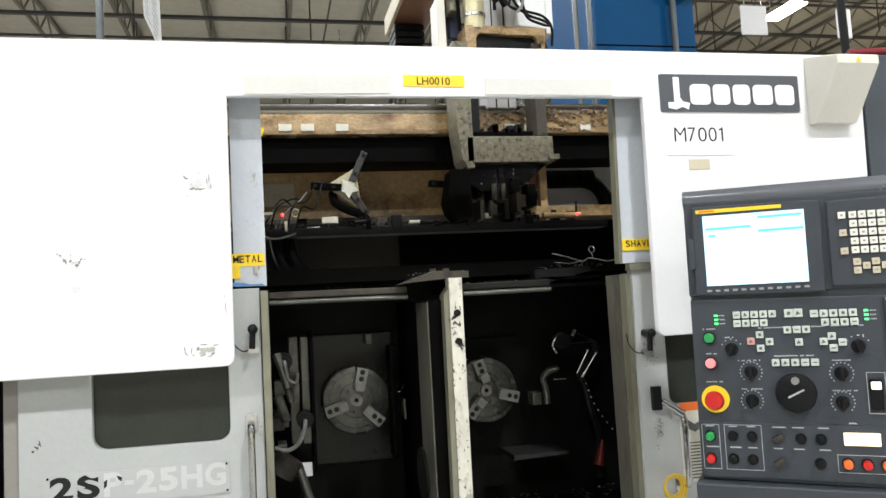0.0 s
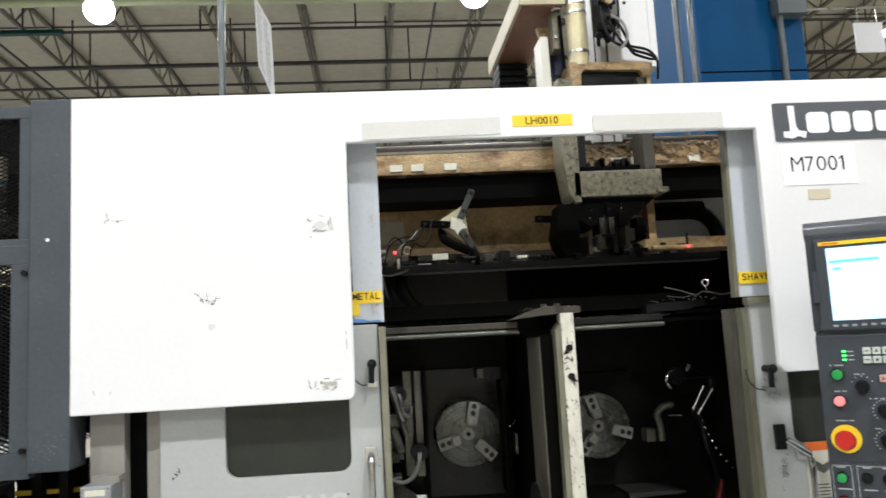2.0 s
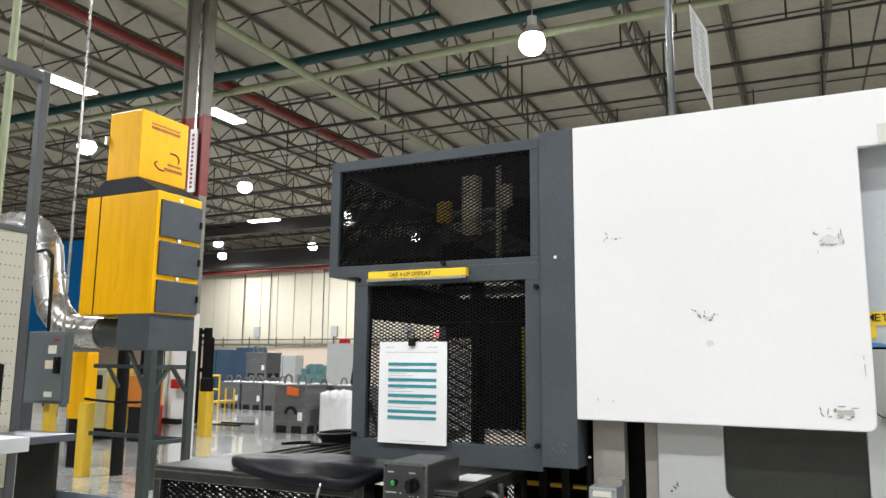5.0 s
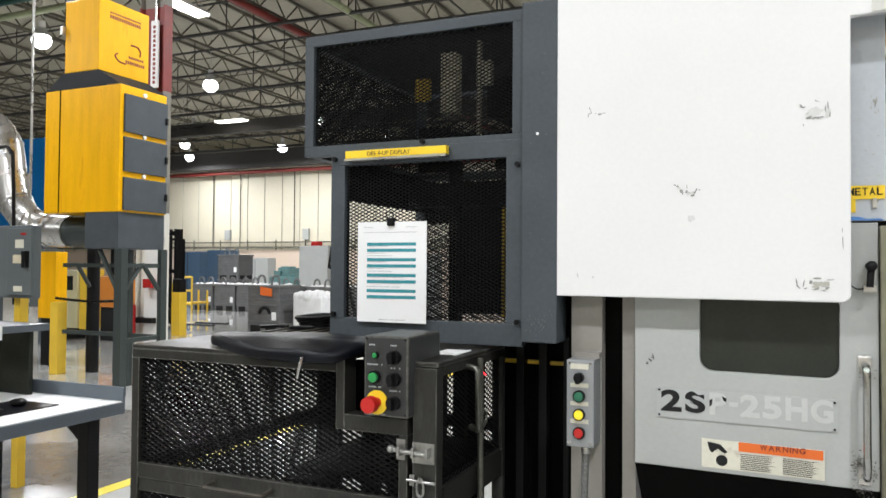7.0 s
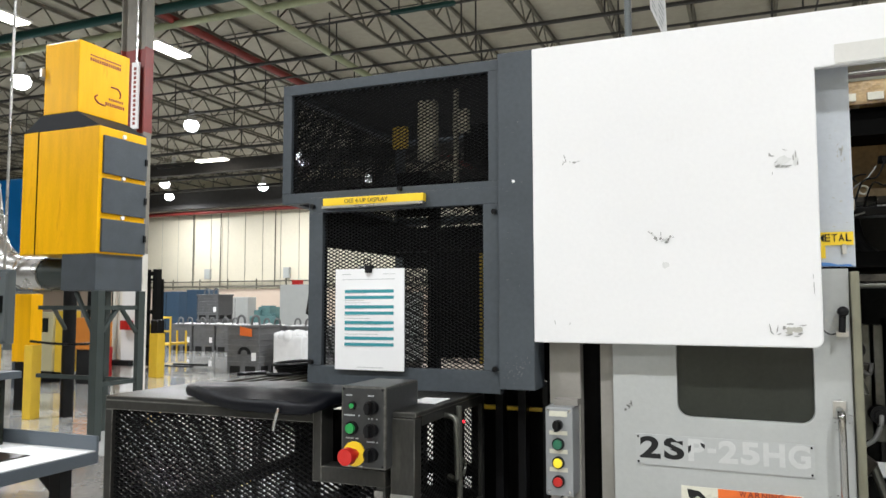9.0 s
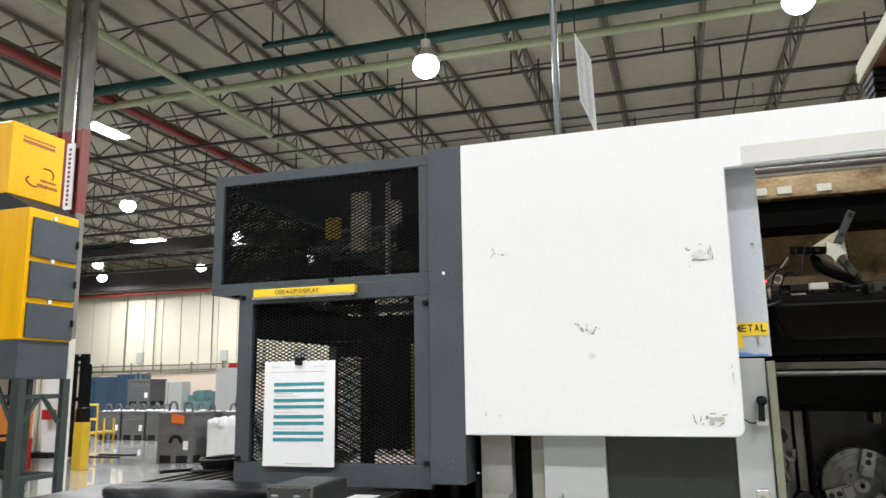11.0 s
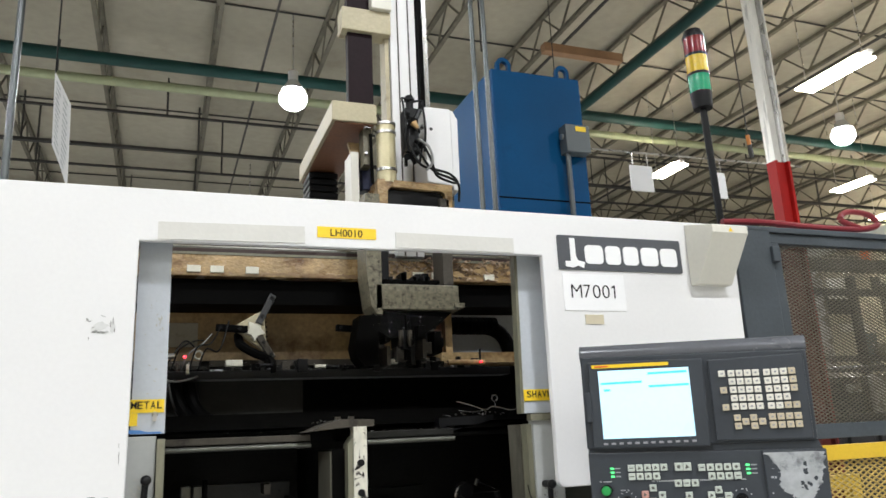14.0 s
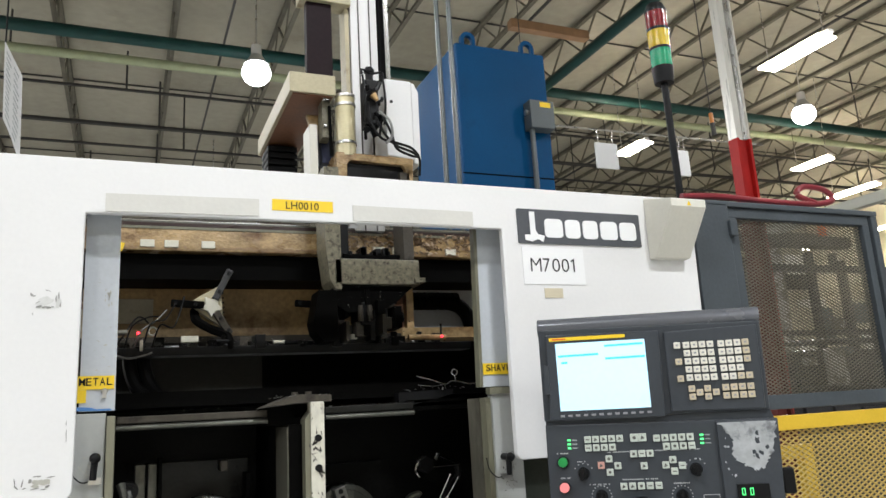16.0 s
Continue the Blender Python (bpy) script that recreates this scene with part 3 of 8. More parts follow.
# far wall: seams, conduits, pipe rail
seg = []
for k in range(28):
    seg.append(((-44 + k * 1.22, Y1 - 0.02, 0), (-44 + k * 1.22, Y1 - 0.02, 7), 0.012))
bar_object("wall_seams", seg, ROOF, "vertical seams of the cream wall panels", "seams")
seg = [((X0, Y1 - 0.15, 2.55), (-8, Y1 - 0.15, 2.55), 0.05), ((X0, Y1 - 0.15, 2.85), (-8, Y1 - 0.15, 2.85), 0.03)]
for k in range(18):
    seg.append(((-42 + k * 2.0, Y1 - 0.15, 2.4), (-42 + k * 2.0, Y1 - 0.15, 3.0), 0.03))
for x in (-30.6, -28.6, -24.8, -21.5):
    seg.append(((x, Y1 - 0.1, 2.6), (x, Y1 - 0.1, 7.0), 0.022))
bar_object("wall_pipes", seg, JOIST, "grey pipes and conduits on the far wall", "pipes")
single("wall_wainscot", bx(X0, X1, Y1 - 0.05, Y1, 0, 2.4), WAINSCOT, "pale peach lower wall", "wall", kind="structure")

# ---- lamps ----
def high_bay(x, y):
    z0 = LAMP_Z - LAMP_DROP.get((x, y), 0.0)
    t_ = thing("high_bay_lamp", (x, y, z0), "bright high-bay lamp hanging from the roof", "ceiling lamp", group="high-bay lamps")
    low, wide = (0.15, 0.215) if x > -6 else (0.02, 0.262)
    part("reflector", tb((x, y, z0 + low), (x, y, z0 + 0.34), wide, 28, 0.09), LAMPSHADE, t_, smooth=True)
    part("ballast", tb((x, y, z0 + 0.30), (x, y, z0 + 0.52), 0.09, 16), SIGNWHITE, t_, smooth=True)
    part("stem", tb((x, y, z0 + 0.5), (x, y, ROOF_Z), 0.012, 8), GALV, t_)
    part("bulb", ball(bmesh.new(), (x, y, z0), 0.25, 24, 0.9), BULB, t_, smooth=True)
for lx, ly in LAMP_XY:
    high_bay(lx, ly)
def strip_light(x, y, z, length, axis):
    t_ = thing("strip_lamp", (x, y, z), "long fluorescent strip lamp hanging from the roof", "ceiling lamp", group="strip lamps")
    dx, dy = (length / 2, 0.2) if axis == "x" else (0.2, length / 2)
    hw = 0.3 if x > 0 else 1.0
    part("housing", bx(x - (dx if axis == "x" else dx * hw), x + (dx if axis == "x" else dx * hw), y - (dy * hw if axis == "x" else dy), y + (dy * hw if axis == "x" else dy), z + 0.04, z + 0.10, bevel=0.01), SIGNWHITE, t_)
    part("tube", bx(x - dx * 0.97, x + dx * 0.97, y - dy * 0.9, y + dy * 0.9, z, z + 0.04, bevel=0.01), TUBE_LIGHT if x > 0 else TUBE_DIM, t_)
    for q in (-0.8, 0.8):
        px, py = (x + dx * q, y) if axis == "x" else (x, y + dy * q)
        part("hanger", tb((px, py, z + 0.1), (px, py, ROOF_Z), 0.008, 6), GALV, t_)
for sx, sy, sl, ax in ((10.2, 6.35, 1.4, "y"), (10.35, 10.95, 1.0, "y"), (15.6, 10.8, 1.1, "y"), (-14.3, 8.65, 1.5, "y"), (-20.6, 23.2, 1.5, "x"), (-23.5, 24.2, 1.5, "x"), (-12.6, 11.8, 1.2, "y"), (14.5, 6.0, 1.4, "y"), (24.7, 18.4, 1.8, "y"), (24.6, 15.7, 1.8, "y"), (19.0, 12.4, 1.6, "y"), (19.0, 7.0, 1.6, "y")):
    strip_light(sx, sy, 7.0 if sx > 0 else 7.5, sl, ax)

# ---- building columns ----
def column(x0, x1, y, d, red0, red1, label, shaft=None, band=None, conduit_z=0.0, lower=None, lower_z=3.1):
    """A rolled steel column: flanges across the view, a web between."""
    t_ = thing("building_column", ((x0 + x1) / 2, y, 0), label, "column")
    xm = (x0 + x1) / 2
    bm = bmesh.new()
    box(bm, x0, x0 + 0.02, y, y + d, 0, ROOF_Z), box(bm, x1 - 0.02, x1, y, y + d, 0, ROOF_Z), box(bm, x0 + 0.02, x1 - 0.02, y + d / 2 - 0.01, y + d / 2 + 0.01, 0, ROOF_Z)
    part("shaft", bm, shaft or COLUMN, t_)
    if lower:
        bm = bmesh.new()
        box(bm, x0 - 0.003, x0 + 0.023, y - 0.003, y + d + 0.003, 0, lower_z), box(bm, x1 - 0.023, x1 + 0.003, y - 0.003, y + d + 0.003, 0, lower_z), box(bm, x0 + 0.023, x1 - 0.023, y + d / 2 - 0.013, y + d / 2 + 0.013, 0, lower_z)
        part("lower_shaft", bm, lower, t_)
    bm = bmesh.new()
    box(bm, x0 - 0.004, x0 + 0.024, y - 0.004, y + d + 0.004, red0, red1), box(bm, x1 - 0.024, x1 + 0.004, y - 0.004, y + d + 0.004, red0, red1), box(bm, x0 + 0.024, x1 - 0.024, y + d / 2 - 0.014, y + d / 2 + 0.014, red0, red1)
    part("red_band", bm, band or RED, t_, "red painted band")
    part("conduit", tube(bmesh.new(), (xm + 0.05, y + 0.03, conduit_z), (xm + 0.05, y + 0.03, ROOF_Z), 0.022, 10), GALV, t_, "bright conduit strapped to the column", smooth=True)
    return t_
cr_ = column(5.15, 5.312, 3.0, 0.1, 3.1, 3.82, "steel building column, silver above a red band", conduit_z=3.82, lower=RED_SHADED)
part("red_guard", bx(5.321, 5.375, 3.04, 3.1, 0.0, 3.1), REDPIPE, cr_, "narrow dark red guard strip")
# lower shaft takes the silver colour to stand for light falling there
cl = column(-9.2, -8.69, 7.05, 0.16, 4.2, 5.55, "dark steel building column painted red with a white sign", SHAFT_DARK, REDPIPE, lower=COLUMN, lower_z=2.3)
sg_ = part("sign", bx(-8.915, -8.775, 7.0, 7.03, 4.25, 5.30), SIGNWHITE, cl, "tall narrow white sign")
bm = bmesh.new()
for k in range(13):
    z = 4.31 + k * 0.072
    box(bm, -8.868, -8.822, 6.994, 7.0, z, z + 0.045)
part("print", bm, REDINK, sg_, "red plain bars")
part("white_base", bx(-9.0, -8.69, 7.028, 7.044, 0.0, 2.3), SIGNWHITE, cl)

# ---- the twin-spindle lathe ----
lathe = thing("lathe", (0.5, 0.6, 0.0), "white and grey twin-spindle lathe with an open work area", "lathe")
SIZED.update(("lathe", "gantry_loader"))

def arc(cx, cz, r, a0, a1, n=5):
    return [(cx + r * math.cos(radians(a0 + (a1 - a0) * i / n)), cz + r * math.sin(radians(a0 + (a1 - a0) * i / n))) for i in range(n + 1)]

def plate(x0, x1, z0, z1, y0, y1, r=0.0):
    return prism(bmesh.new(), rounded(x0, x1, z0, z1, r) if r else [(x0, z0), (x1, z0), (x1, z1), (x0, z1)], y0, y1)

def ease(bm, width):
    """Rounds the outer edges of a plate a little."""
    es = [e for e in bm.edges if len(e.link_faces) == 2 and e.calc_face_angle(0) > 0.8]
    bmesh.ops.bevel(bm, geom=es, offset=width, segments=2, affect="EDGES", profile=0.5)
    return bm

outline = ([(-0.602, 2.176), (-0.602, 1.434)] + arc(0.028, 1.454, 0.02, 270, 360) + [(0.05, 2.046), (1.076, 2.046), (1.071, 1.46)]
           + arc(1.091, 1.458, 0.02, 180, 270) + [(1.705, 1.438), (1.724, 2.168)])
cover = part("front_cover", ease(prism(bmesh.new(), outline, 0.0, 0.02), 0.003), WHITE, lathe, "white painted steel cover with scuff marks")
part("roof_plate", bx(-0.60, -0.002, 0.05, 0.42, 2.13, 2.15), WHITE, lathe)
# plate added to block light from above the work area
part("roof_lip", bx(0.0, 1.72, 0.03, 0.24, 2.14, 2.16), DARK, lathe)
# pale tape strips and labels on the header
part("strip", plate(0.089, 0.425, 2.05, 2.092, -0.003, 0.0), JAMB_TAPE, cover, "pale grey strip")
part("strip", plate(0.657, 0.99, 2.049, 2.089, -0.003, 0.0), JAMB_TAPE, cover, "pale grey strip")
tag = part("label", plate(0.456, 0.606, 2.067, 2.095, -0.002, 0.0), LABEL, cover, "yellow label with a black number")
lettering("lettering", "LH0010", 0.026, (0.487, -0.0025, 2.0715), INK, cover, squeeze=1.0)
sign = part("sign", plate(1.123, 1.522, 2.008, 2.106, -0.004, 0.0, 0.004), SLATE, cover, "slate grey sign with white blocks")
bm = bmesh.new()
prism(bm, [(1.160, 2.098), (1.160, 2.032), (1.143, 2.032), (1.143, 2.017), (1.165, 2.013), (1.182, 2.02), (1.198, 2.013), (1.203, 2.03), (1.183, 2.034), (1.176, 2.045), (1.176, 2.098)], -0.006, -0.004)
for a, b in ((1.205, 1.262), (1.270, 1.318), (1.327, 1.376), (1.385, 1.442), (1.450, 1.506)):
    prism(bm, rounded(a, b, 2.026, 2.080, 0.012), -0.006, -0.004)
part("mark", bm, PAPER, cover, "white plain mark")
part("paper_sheet", plate(1.131, 1.322, 1.894, 1.997, -0.002, 0.0), PAPER, cover, "white paper with a machine number")
part("letter", prism(bmesh.new(), [(1.3255, 1.929), (1.3300, 1.929), (1.3300, 1.967), (1.3265, 1.967), (1.3185, 1.9615), (1.3185, 1.9575), (1.3255, 1.961)], -0.003, -0.0022), INK, cover, true=True)
for ch, x0, x1 in (("M", 1.186, 1.220), ("7", 1.226, 1.248), ("0", 1.256, 1.281), ("0", 1.287, 1.311)):
    glyph(ch, x0, x1, 1.929, 1.967, -0.0025, INK, cover, -0.012)
part("tag", plate(1.190, 1.246, 1.857, 1.883, -0.002, 0.0), TAG, cover, "small beige tag")
# scuffs in the white paint
rs = random.Random(5)
def blotches(x, z, marks, mat):
    """Ragged rubbed spots: offsets, half length, half height and lean, in millimetres and degrees."""
    bm = bmesh.new()
    for i, (u, w, l, h, lean) in enumerate(marks):
        a, vs = radians(lean), []
        for k in range(11):
            t = 2 * math.pi * k / 11
            p, q = l * rs.uniform(0.65, 1.2) * math.cos(t), h * rs.uniform(0.6, 1.25) * math.sin(t)
            vs.append(bm.verts.new((x + (u + p * math.cos(a) - q * math.sin(a)) / 1000, -0.0012 - 0.00015 * (i % 5), z + (w + p * math.sin(a) + q * math.cos(a)) / 1000)))
        bm.faces.new(vs)
    return tagged(part("scuff_mark", bm, mat, cover, "dark scuff in the paint", true=True), kind="stuff")
blotches(-0.355, 1.73, [(40, -40, 3, 1.6, -40), (46, -43, 3, 2.2, -30), (54, -54, 4.5, 4, 60), (57, -58, 2.5, 4, 10), (67, -45, 1, 6, 5), (66, -56, 3.5, 3.2, 0), (71, -59, 3, 1.5, 40), (79, -65, 4.5, 2.6, 10), (84, -59, 2, 4, -20), (88, -52, 2.2, 4.5, -25), (95, -53, 3, 1, 0)], SCUFF)
blotches(-0.355, 1.73, [(76, -118, 9, 8, 0), (50, -48, 6, 3, -40), (74, -60, 10, 3, 20)], FAINT)
blotches(-0.55, 1.905, [(35, -20, 1.4, 6, 20), (38, -28, 1.2, 4, 10), (36, -32, 4, 1.6, 10), (31, -36, 1.2, 6, -12), (49, -33, 3.5, 1, 0), (60, -35, 5, 3.2, 0), (69, -33, 5, 0.9, 0)], SCUFF)
blotches(-0.08, 1.89, [(33, -36, 3, 5, 30), (38, -38, 4, 1.4, 10), (63, -26, 6, 1, -20), (45, -52, 4, 1, 30), (48, -61, 8, 3, 15), (58, -63, 6, 2.4, 10), (66, -63, 5, 3, 0), (73, -62, 4, 1.4, 0), (80, -45, 1.6, 8, 0), (85, -36, 1.6, 9, 4), (88, -52, 2.4, 10, 2), (37, -77, 1, 4, 0)], SCUFF)
blotches(-0.08, 1.89, [(58, -50, 18, 10, 10), (84, -48, 6, 14, 0)], FAINT)
blotches(-0.08, 1.49, [(22, -22, 1.2, 9, 10), (25, -33, 6, 1.6, -50), (36, -26, 1.3, 9, -12), (40, -36, 4, 1.4, 20), (50, -22, 4, 4, 0), (62, -14, 9, 1.6, 0), (88, -17, 9, 1.2, 5), (60, -38, 9, 1.2, 10), (75, -41, 6, 1, 0), (82, -35, 5, 3, 20)], SCUFF)
blotches(-0.08, 1.49, [(66, -26, 13, 6.5, -4), (78, -27, 12, 6, 5), (60, -33, 8, 4, 0)], SMUDGE)
blotches(-0.555, 1.495, [(11, -19, 0.9, 6, 15), (48, -22, 0.9, 4, -10)], SCUFF)
blotches(0.0325, 1.556, [(0, 0, 1, 17, 2), (-1, 24, 0.8, 6, 0)], SCUFF)

# lamp hood on the right of the cover
bm = bmesh.new()
hood = [(0.0, 2.158), (-0.125, 2.128), (-0.125, 2.105), (-0.03, 1.972), (0.0, 1.972)]
f0 = [bm.verts.new((1.548, y, z)) for y, z in hood]
f1 = [bm.verts.new((1.672, y, z)) for y, z in hood]
bm.faces.new(f0), bm.faces.new(f1[::-1])
for i in range(5):
    bm.faces.new((f0[i], f0[(i + 1) % 5], f1[(i + 1) % 5], f1[i]))
bmesh.ops.recalc_face_normals(bm, faces=bm.faces[:])
hood_part = part("hood", ease(bm, 0.003), CREAMWHITE, lathe, "cream sheet-metal hood with a warning mark")
bm = bmesh.new()
v = [bm.verts.new(p) for p in ((1.602, -0.1262, 2.108), (1.618, -0.1262, 2.108), (1.610, -0.1262, 2.122))]
bm.faces.new(v)
part("warning_mark", bm, LABEL, hood_part, "yellow warning triangle")
# inner jambs beside the opening
jl = part("jamb", plate(0.05, 0.122, 1.612, 2.075, 0.075, 0.09), JAMB, lathe, "pale blue-grey steel jamb")
part("label", plate(0.042, 0.121, 1.652, 1.682, 0.071, 0.0745), LABEL, jl, "yellow label", true=True)
part("label", plate(0.042, 0.064, 1.623, 1.6515, 0.071, 0.0745), LABEL, jl, "yellow label", true=True)
for k, ch in enumerate("METAL"):
    glyph(ch, 0.0485 + k * 0.0142, 0.0485 + k * 0.0142 + (0.0130 if k == 0 else 0.0112), 1.6605, 1.6775, 0.0705, INK, jl, 0.012)
bm = bmesh.new()
ball(bm, (0.1, 0.072, 1.655), 0.007, 8), box(bm, 0.096, 0.104, 0.066, 0.075, 1.64, 1.66)
part("latch_stud", bm, STEEL, jl)
bm = bmesh.new()
for k in range(14):
    x, z = 0.101 + rs.uniform(-0.005, 0.005), 1.865 + rs.uniform(-0.016, 0.018)
    vs = [bm.verts.new((x + rs.uniform(-.004, .004), 0.0742, z + rs.uniform(-.007, .007))) for _ in range(4)]
    bm.faces.new(vs)
part("scuff_mark", bm, SMUDGE, jl)
part("tape", prism(bmesh.new(), [(0.046, 1.6135), (0.118, 1.6125), (0.112, 1.617), (0.085, 1.6165), (0.07, 1.621), (0.046, 1.622)], 0.072, 0.0745), BLUETAPE, jl, "torn blue tape")
jr = part("jamb", prism(bmesh.new(), [(1.022, 1.628), (1.115, 1.628), (1.115, 2.075), (1.033, 2.075)], 0.075, 0.088), JAMB, lathe, "pale blue-grey steel jamb")
part("edge_strip", prism(bmesh.new(), [(1.013, 1.628), (1.022, 1.628), (1.033, 2.075), (1.025, 2.075)], 0.072, 0.1), OLIVE, jr, "olive sealing strip")
part("label", plate(1.051, 1.142, 1.651, 1.682, 0.071, 0.0745), LABEL, jr, "yellow label", true=True)
for k, ch in enumerate("SHAVIN"):
    glyph(ch, 1.0600 + k * 0.0158 - (0.006 if k == 5 else 0), 1.0600 + k * 0.0158 + (0.003 if ch == "I" else 0.0125) - (0.006 if k == 5 else 0), 1.660, 1.678, 0.0705, INK, jr, 0.012)
# lower left door: sheet with a window cut through
zt, wx0, wx1, wz0 = 1.5, -0.267, 0.03, 1.262
bm = bmesh.new()
prism(bm, [(-0.419, zt), (-0.419, 1.03), (0.105, 1.03), (0.105, 1.607), (0.045, 1.607), (0.045, zt), (wx1, zt)] + arc(wx1 - 0.03, wz0 + 0.03, 0.03, 0, -90) + arc(wx0 + 0.03, wz0 + 0.03, 0.03, -90, -180) + [(wx0, zt)], 0.06, 0.085)
door = part("lower_door", ease(bm, 0.002), GREY, lathe, "pale grey door with a dark window")
pane = part("window", bx(-0.27, 0.035, 0.078, 0.083, 1.255, 1.5), SMOKED, door, "smoked window")
bm = prism(bmesh.new(), [(-0.419, 1.03), (0.105, 1.03), (0.108, 0.93), (0.108, 0.25), (-0.395, 0.25), (-0.395, 0.9)], 0.062, 0.1)
part("door_apron", bm, DARK, lathe, "black apron under the door")
pl = part("name_plate", plate(-0.366, 0.025, 1.147, 1.218, 0.057, 0.06), PLATE_GREY, door, "worn grey plate with a model number")
for ch, x0, x1, m_ in (("2", -0.354, -0.306, INK), ("S", -0.298, -0.252, INK), ("P", -0.243, -0.205, PALE_INK), ("2", -0.176, -0.134, PALE_INK), ("5", -0.128, -0.088, PALE_INK), ("H", -0.080, -0.035, PALE_INK), ("G", -0.028, 0.017, PALE_INK)):
    glyph(ch, x0, x1, 1.1525, 1.204, 0.0565, m_, pl, 0.035)
part("letter", bx(-0.200, -0.181, 0.056, 0.0575, 1.174, 1.184), PALE_INK, pl, true=True)
# paint left on the worn P and lost from the worn S
bm = bmesh.new()
prism(bm, [(-0.243, 1.186), (-0.236, 1.19), (-0.237, 1.176), (-0.243, 1.17)], 0.0552, 0.0558), prism(bm, [(-0.216, 1.197), (-0.205, 1.192), (-0.206, 1.183), (-0.213, 1.188)], 0.0552, 0.0558)
part("worn_print", bm, INK, pl, true=True)
bm = bmesh.new()
prism(bm, [(-0.282, 1.205), (-0.256, 1.205), (-0.252, 1.198), (-0.268, 1.196)], 0.0548, 0.0556), prism(bm, [(-0.298, 1.185), (-0.288, 1.182), (-0.28, 1.177), (-0.296, 1.178)], 0.0548, 0.0556)
part("worn_print", bm, PLATE_GREY, pl, true=True)
for x, z in ((-0.36, 1.212), (-0.36, 1.153), (0.019, 1.212), (0.019, 1.153)):
    part("rivet", tb((x, 0.0565, z), (x, 0.054, z), 0.0025, 8), DARK, pl)
wl = part("warning_label", plate(-0.263, -0.001, 1.038, 1.104, 0.0575, 0.06), PAPER_OLD, door, "peeling warning label with an orange band")
part("orange_band", plate(-0.181, -0.004, 1.082, 1.103, 0.0565, 0.0575), ORANGE, wl)
wx = -0.134
for ch, wide in zip("WARNING", (0.0155, 0.0125, 0.0115, 0.0115, 0.0028, 0.0115, 0.0125)):
    glyph(ch, wx, wx + wide, 1.0795, 1.0925, 0.0558, WARN_INK, wl, 0.02)
    wx += wide + 0.0028
bm = bmesh.new()
prism(bm, [(-0.25, 1.098), (-0.222, 1.094), (-0.205, 1.078), (-0.211, 1.073), (-0.226, 1.083), (-0.24, 1.073), (-0.246, 1.08)], 0.0568, 0.0575)
prism(bm, arc(-0.218, 1.057, 0.013, 0, 350, 14), 0.0566, 0.0575)
for k in range(9):
    for c in (0, 1):
        x0 = -0.177 + c * 0.09
        prism(bm, [(x0, 1.076 - k * 0.0042), (x0 + rs.uniform(0.06, 0.08), 1.076 - k * 0.0042), (x0 + 0.06, 1.0745 - k * 0.0042), (x0, 1.0745 - k * 0.0042)], 0.0568, 0.0575)
part("print", bm, INK, wl)
def u_handle(x, z0, z1, y, out, parent, r=0.008):
    bm = pipe(bmesh.new(), [(x, y, z1), (x, y - out * 0.8, z1 - 0.004), (x, y - out, z1 - 0.03), (x, y - out, (z0 + z1) / 2), (x, y - out, z0 + 0.03), (x, y - out * 0.8, z0 + 0.004), (x, y, z0)], r, 10)
    h = part("handle", bm, CHROME, parent, "chrome pull handle", smooth=True)
    for z in (z0, z1):
        part("handle_plate", bx(x - 0.013, x + 0.013, y - 0.006, y, z - 0.018, z + 0.018, bevel=0.002), STEEL, h)
u_handle(0.077, 1.06, 1.30, 0.06, 0.045, door)
def latch(x, z, parent):
    bm = bmesh.new()
    tube(bm, (x, 0.06, z), (x, 0.02, z), 0.009, 12)
    tube(bm, (x, 0.03, z), (x - 0.003, 0.026, z - 0.045), 0.007, 10)
    ball(bm, (x, 0.02, z), 0.0115, 12)
    k = part("latch", bm, BLACK, parent, "black latch knob", smooth=True)
    part("bracket", bx(x - 0.012, x + 0.012, 0.045, 0.06, z - 0.055, z - 0.042), STEEL, k)
    part("cord", pipe(bmesh.new(), [(x - 0.003, 0.05, z - 0.045), (x - 0.025, 0.05, z - 0.05), (x - 0.045, 0.055, z - 0.03), (x - 0.05, 0.058, z + 0.0)], 0.0015, 6), BLACK, k)
latch(0.088, 1.513, door)
part("door_edge", bx(0.107, 0.124, 0.045, 0.11, 0.25, 1.60, bevel=0.002), OLIVE, lathe, "olive steel door edge strip")
# post and panels left of the door
post = part("side_frame", bx(-0.578, -0.50, 0.06, 0.2, 0.0, 1.5), TAUPE, lathe, "taupe steel frame post")
part("side_channel", bx(-0.50, -0.452, 0.1, 0.2, 0.0, 1.5), DARK, lathe)
part("side_plate", bx(-0.452, -0.419, 0.075, 0.2, 0.0, 1.5), TAUPE, lathe)
part("foot_plate", prism(bmesh.new(), [(-0.56, 0.86), (-0.40, 0.86), (-0.36, 0.84), (-0.36, 0.80), (-0.56, 0.80)], -0.06, 0.06), GREY, lathe)
# lower right door frame, window, latch, handle
rd = part("lower_door", prism(bmesh.new(), [(1.039, 1.622), (1.031, 0.25), (1.72, 0.25), (1.72, 1.5), (1.12, 1.5), (1.12, 1.622)], 0.06, 0.085), GREY, lathe, "pale grey door")
part("window", plate(1.117, 1.3, 1.262, 1.45, 0.056, 0.0598, 0.02), SMOKED, rd, "smoked window")
part("door_edge", prism(bmesh.new(), [(1.024, 1.60), (1.039, 1.60), (1.031, 0.25), (1.017, 0.25)], 0.07, 0.105), OLIVE, lathe, "olive steel door edge strip")
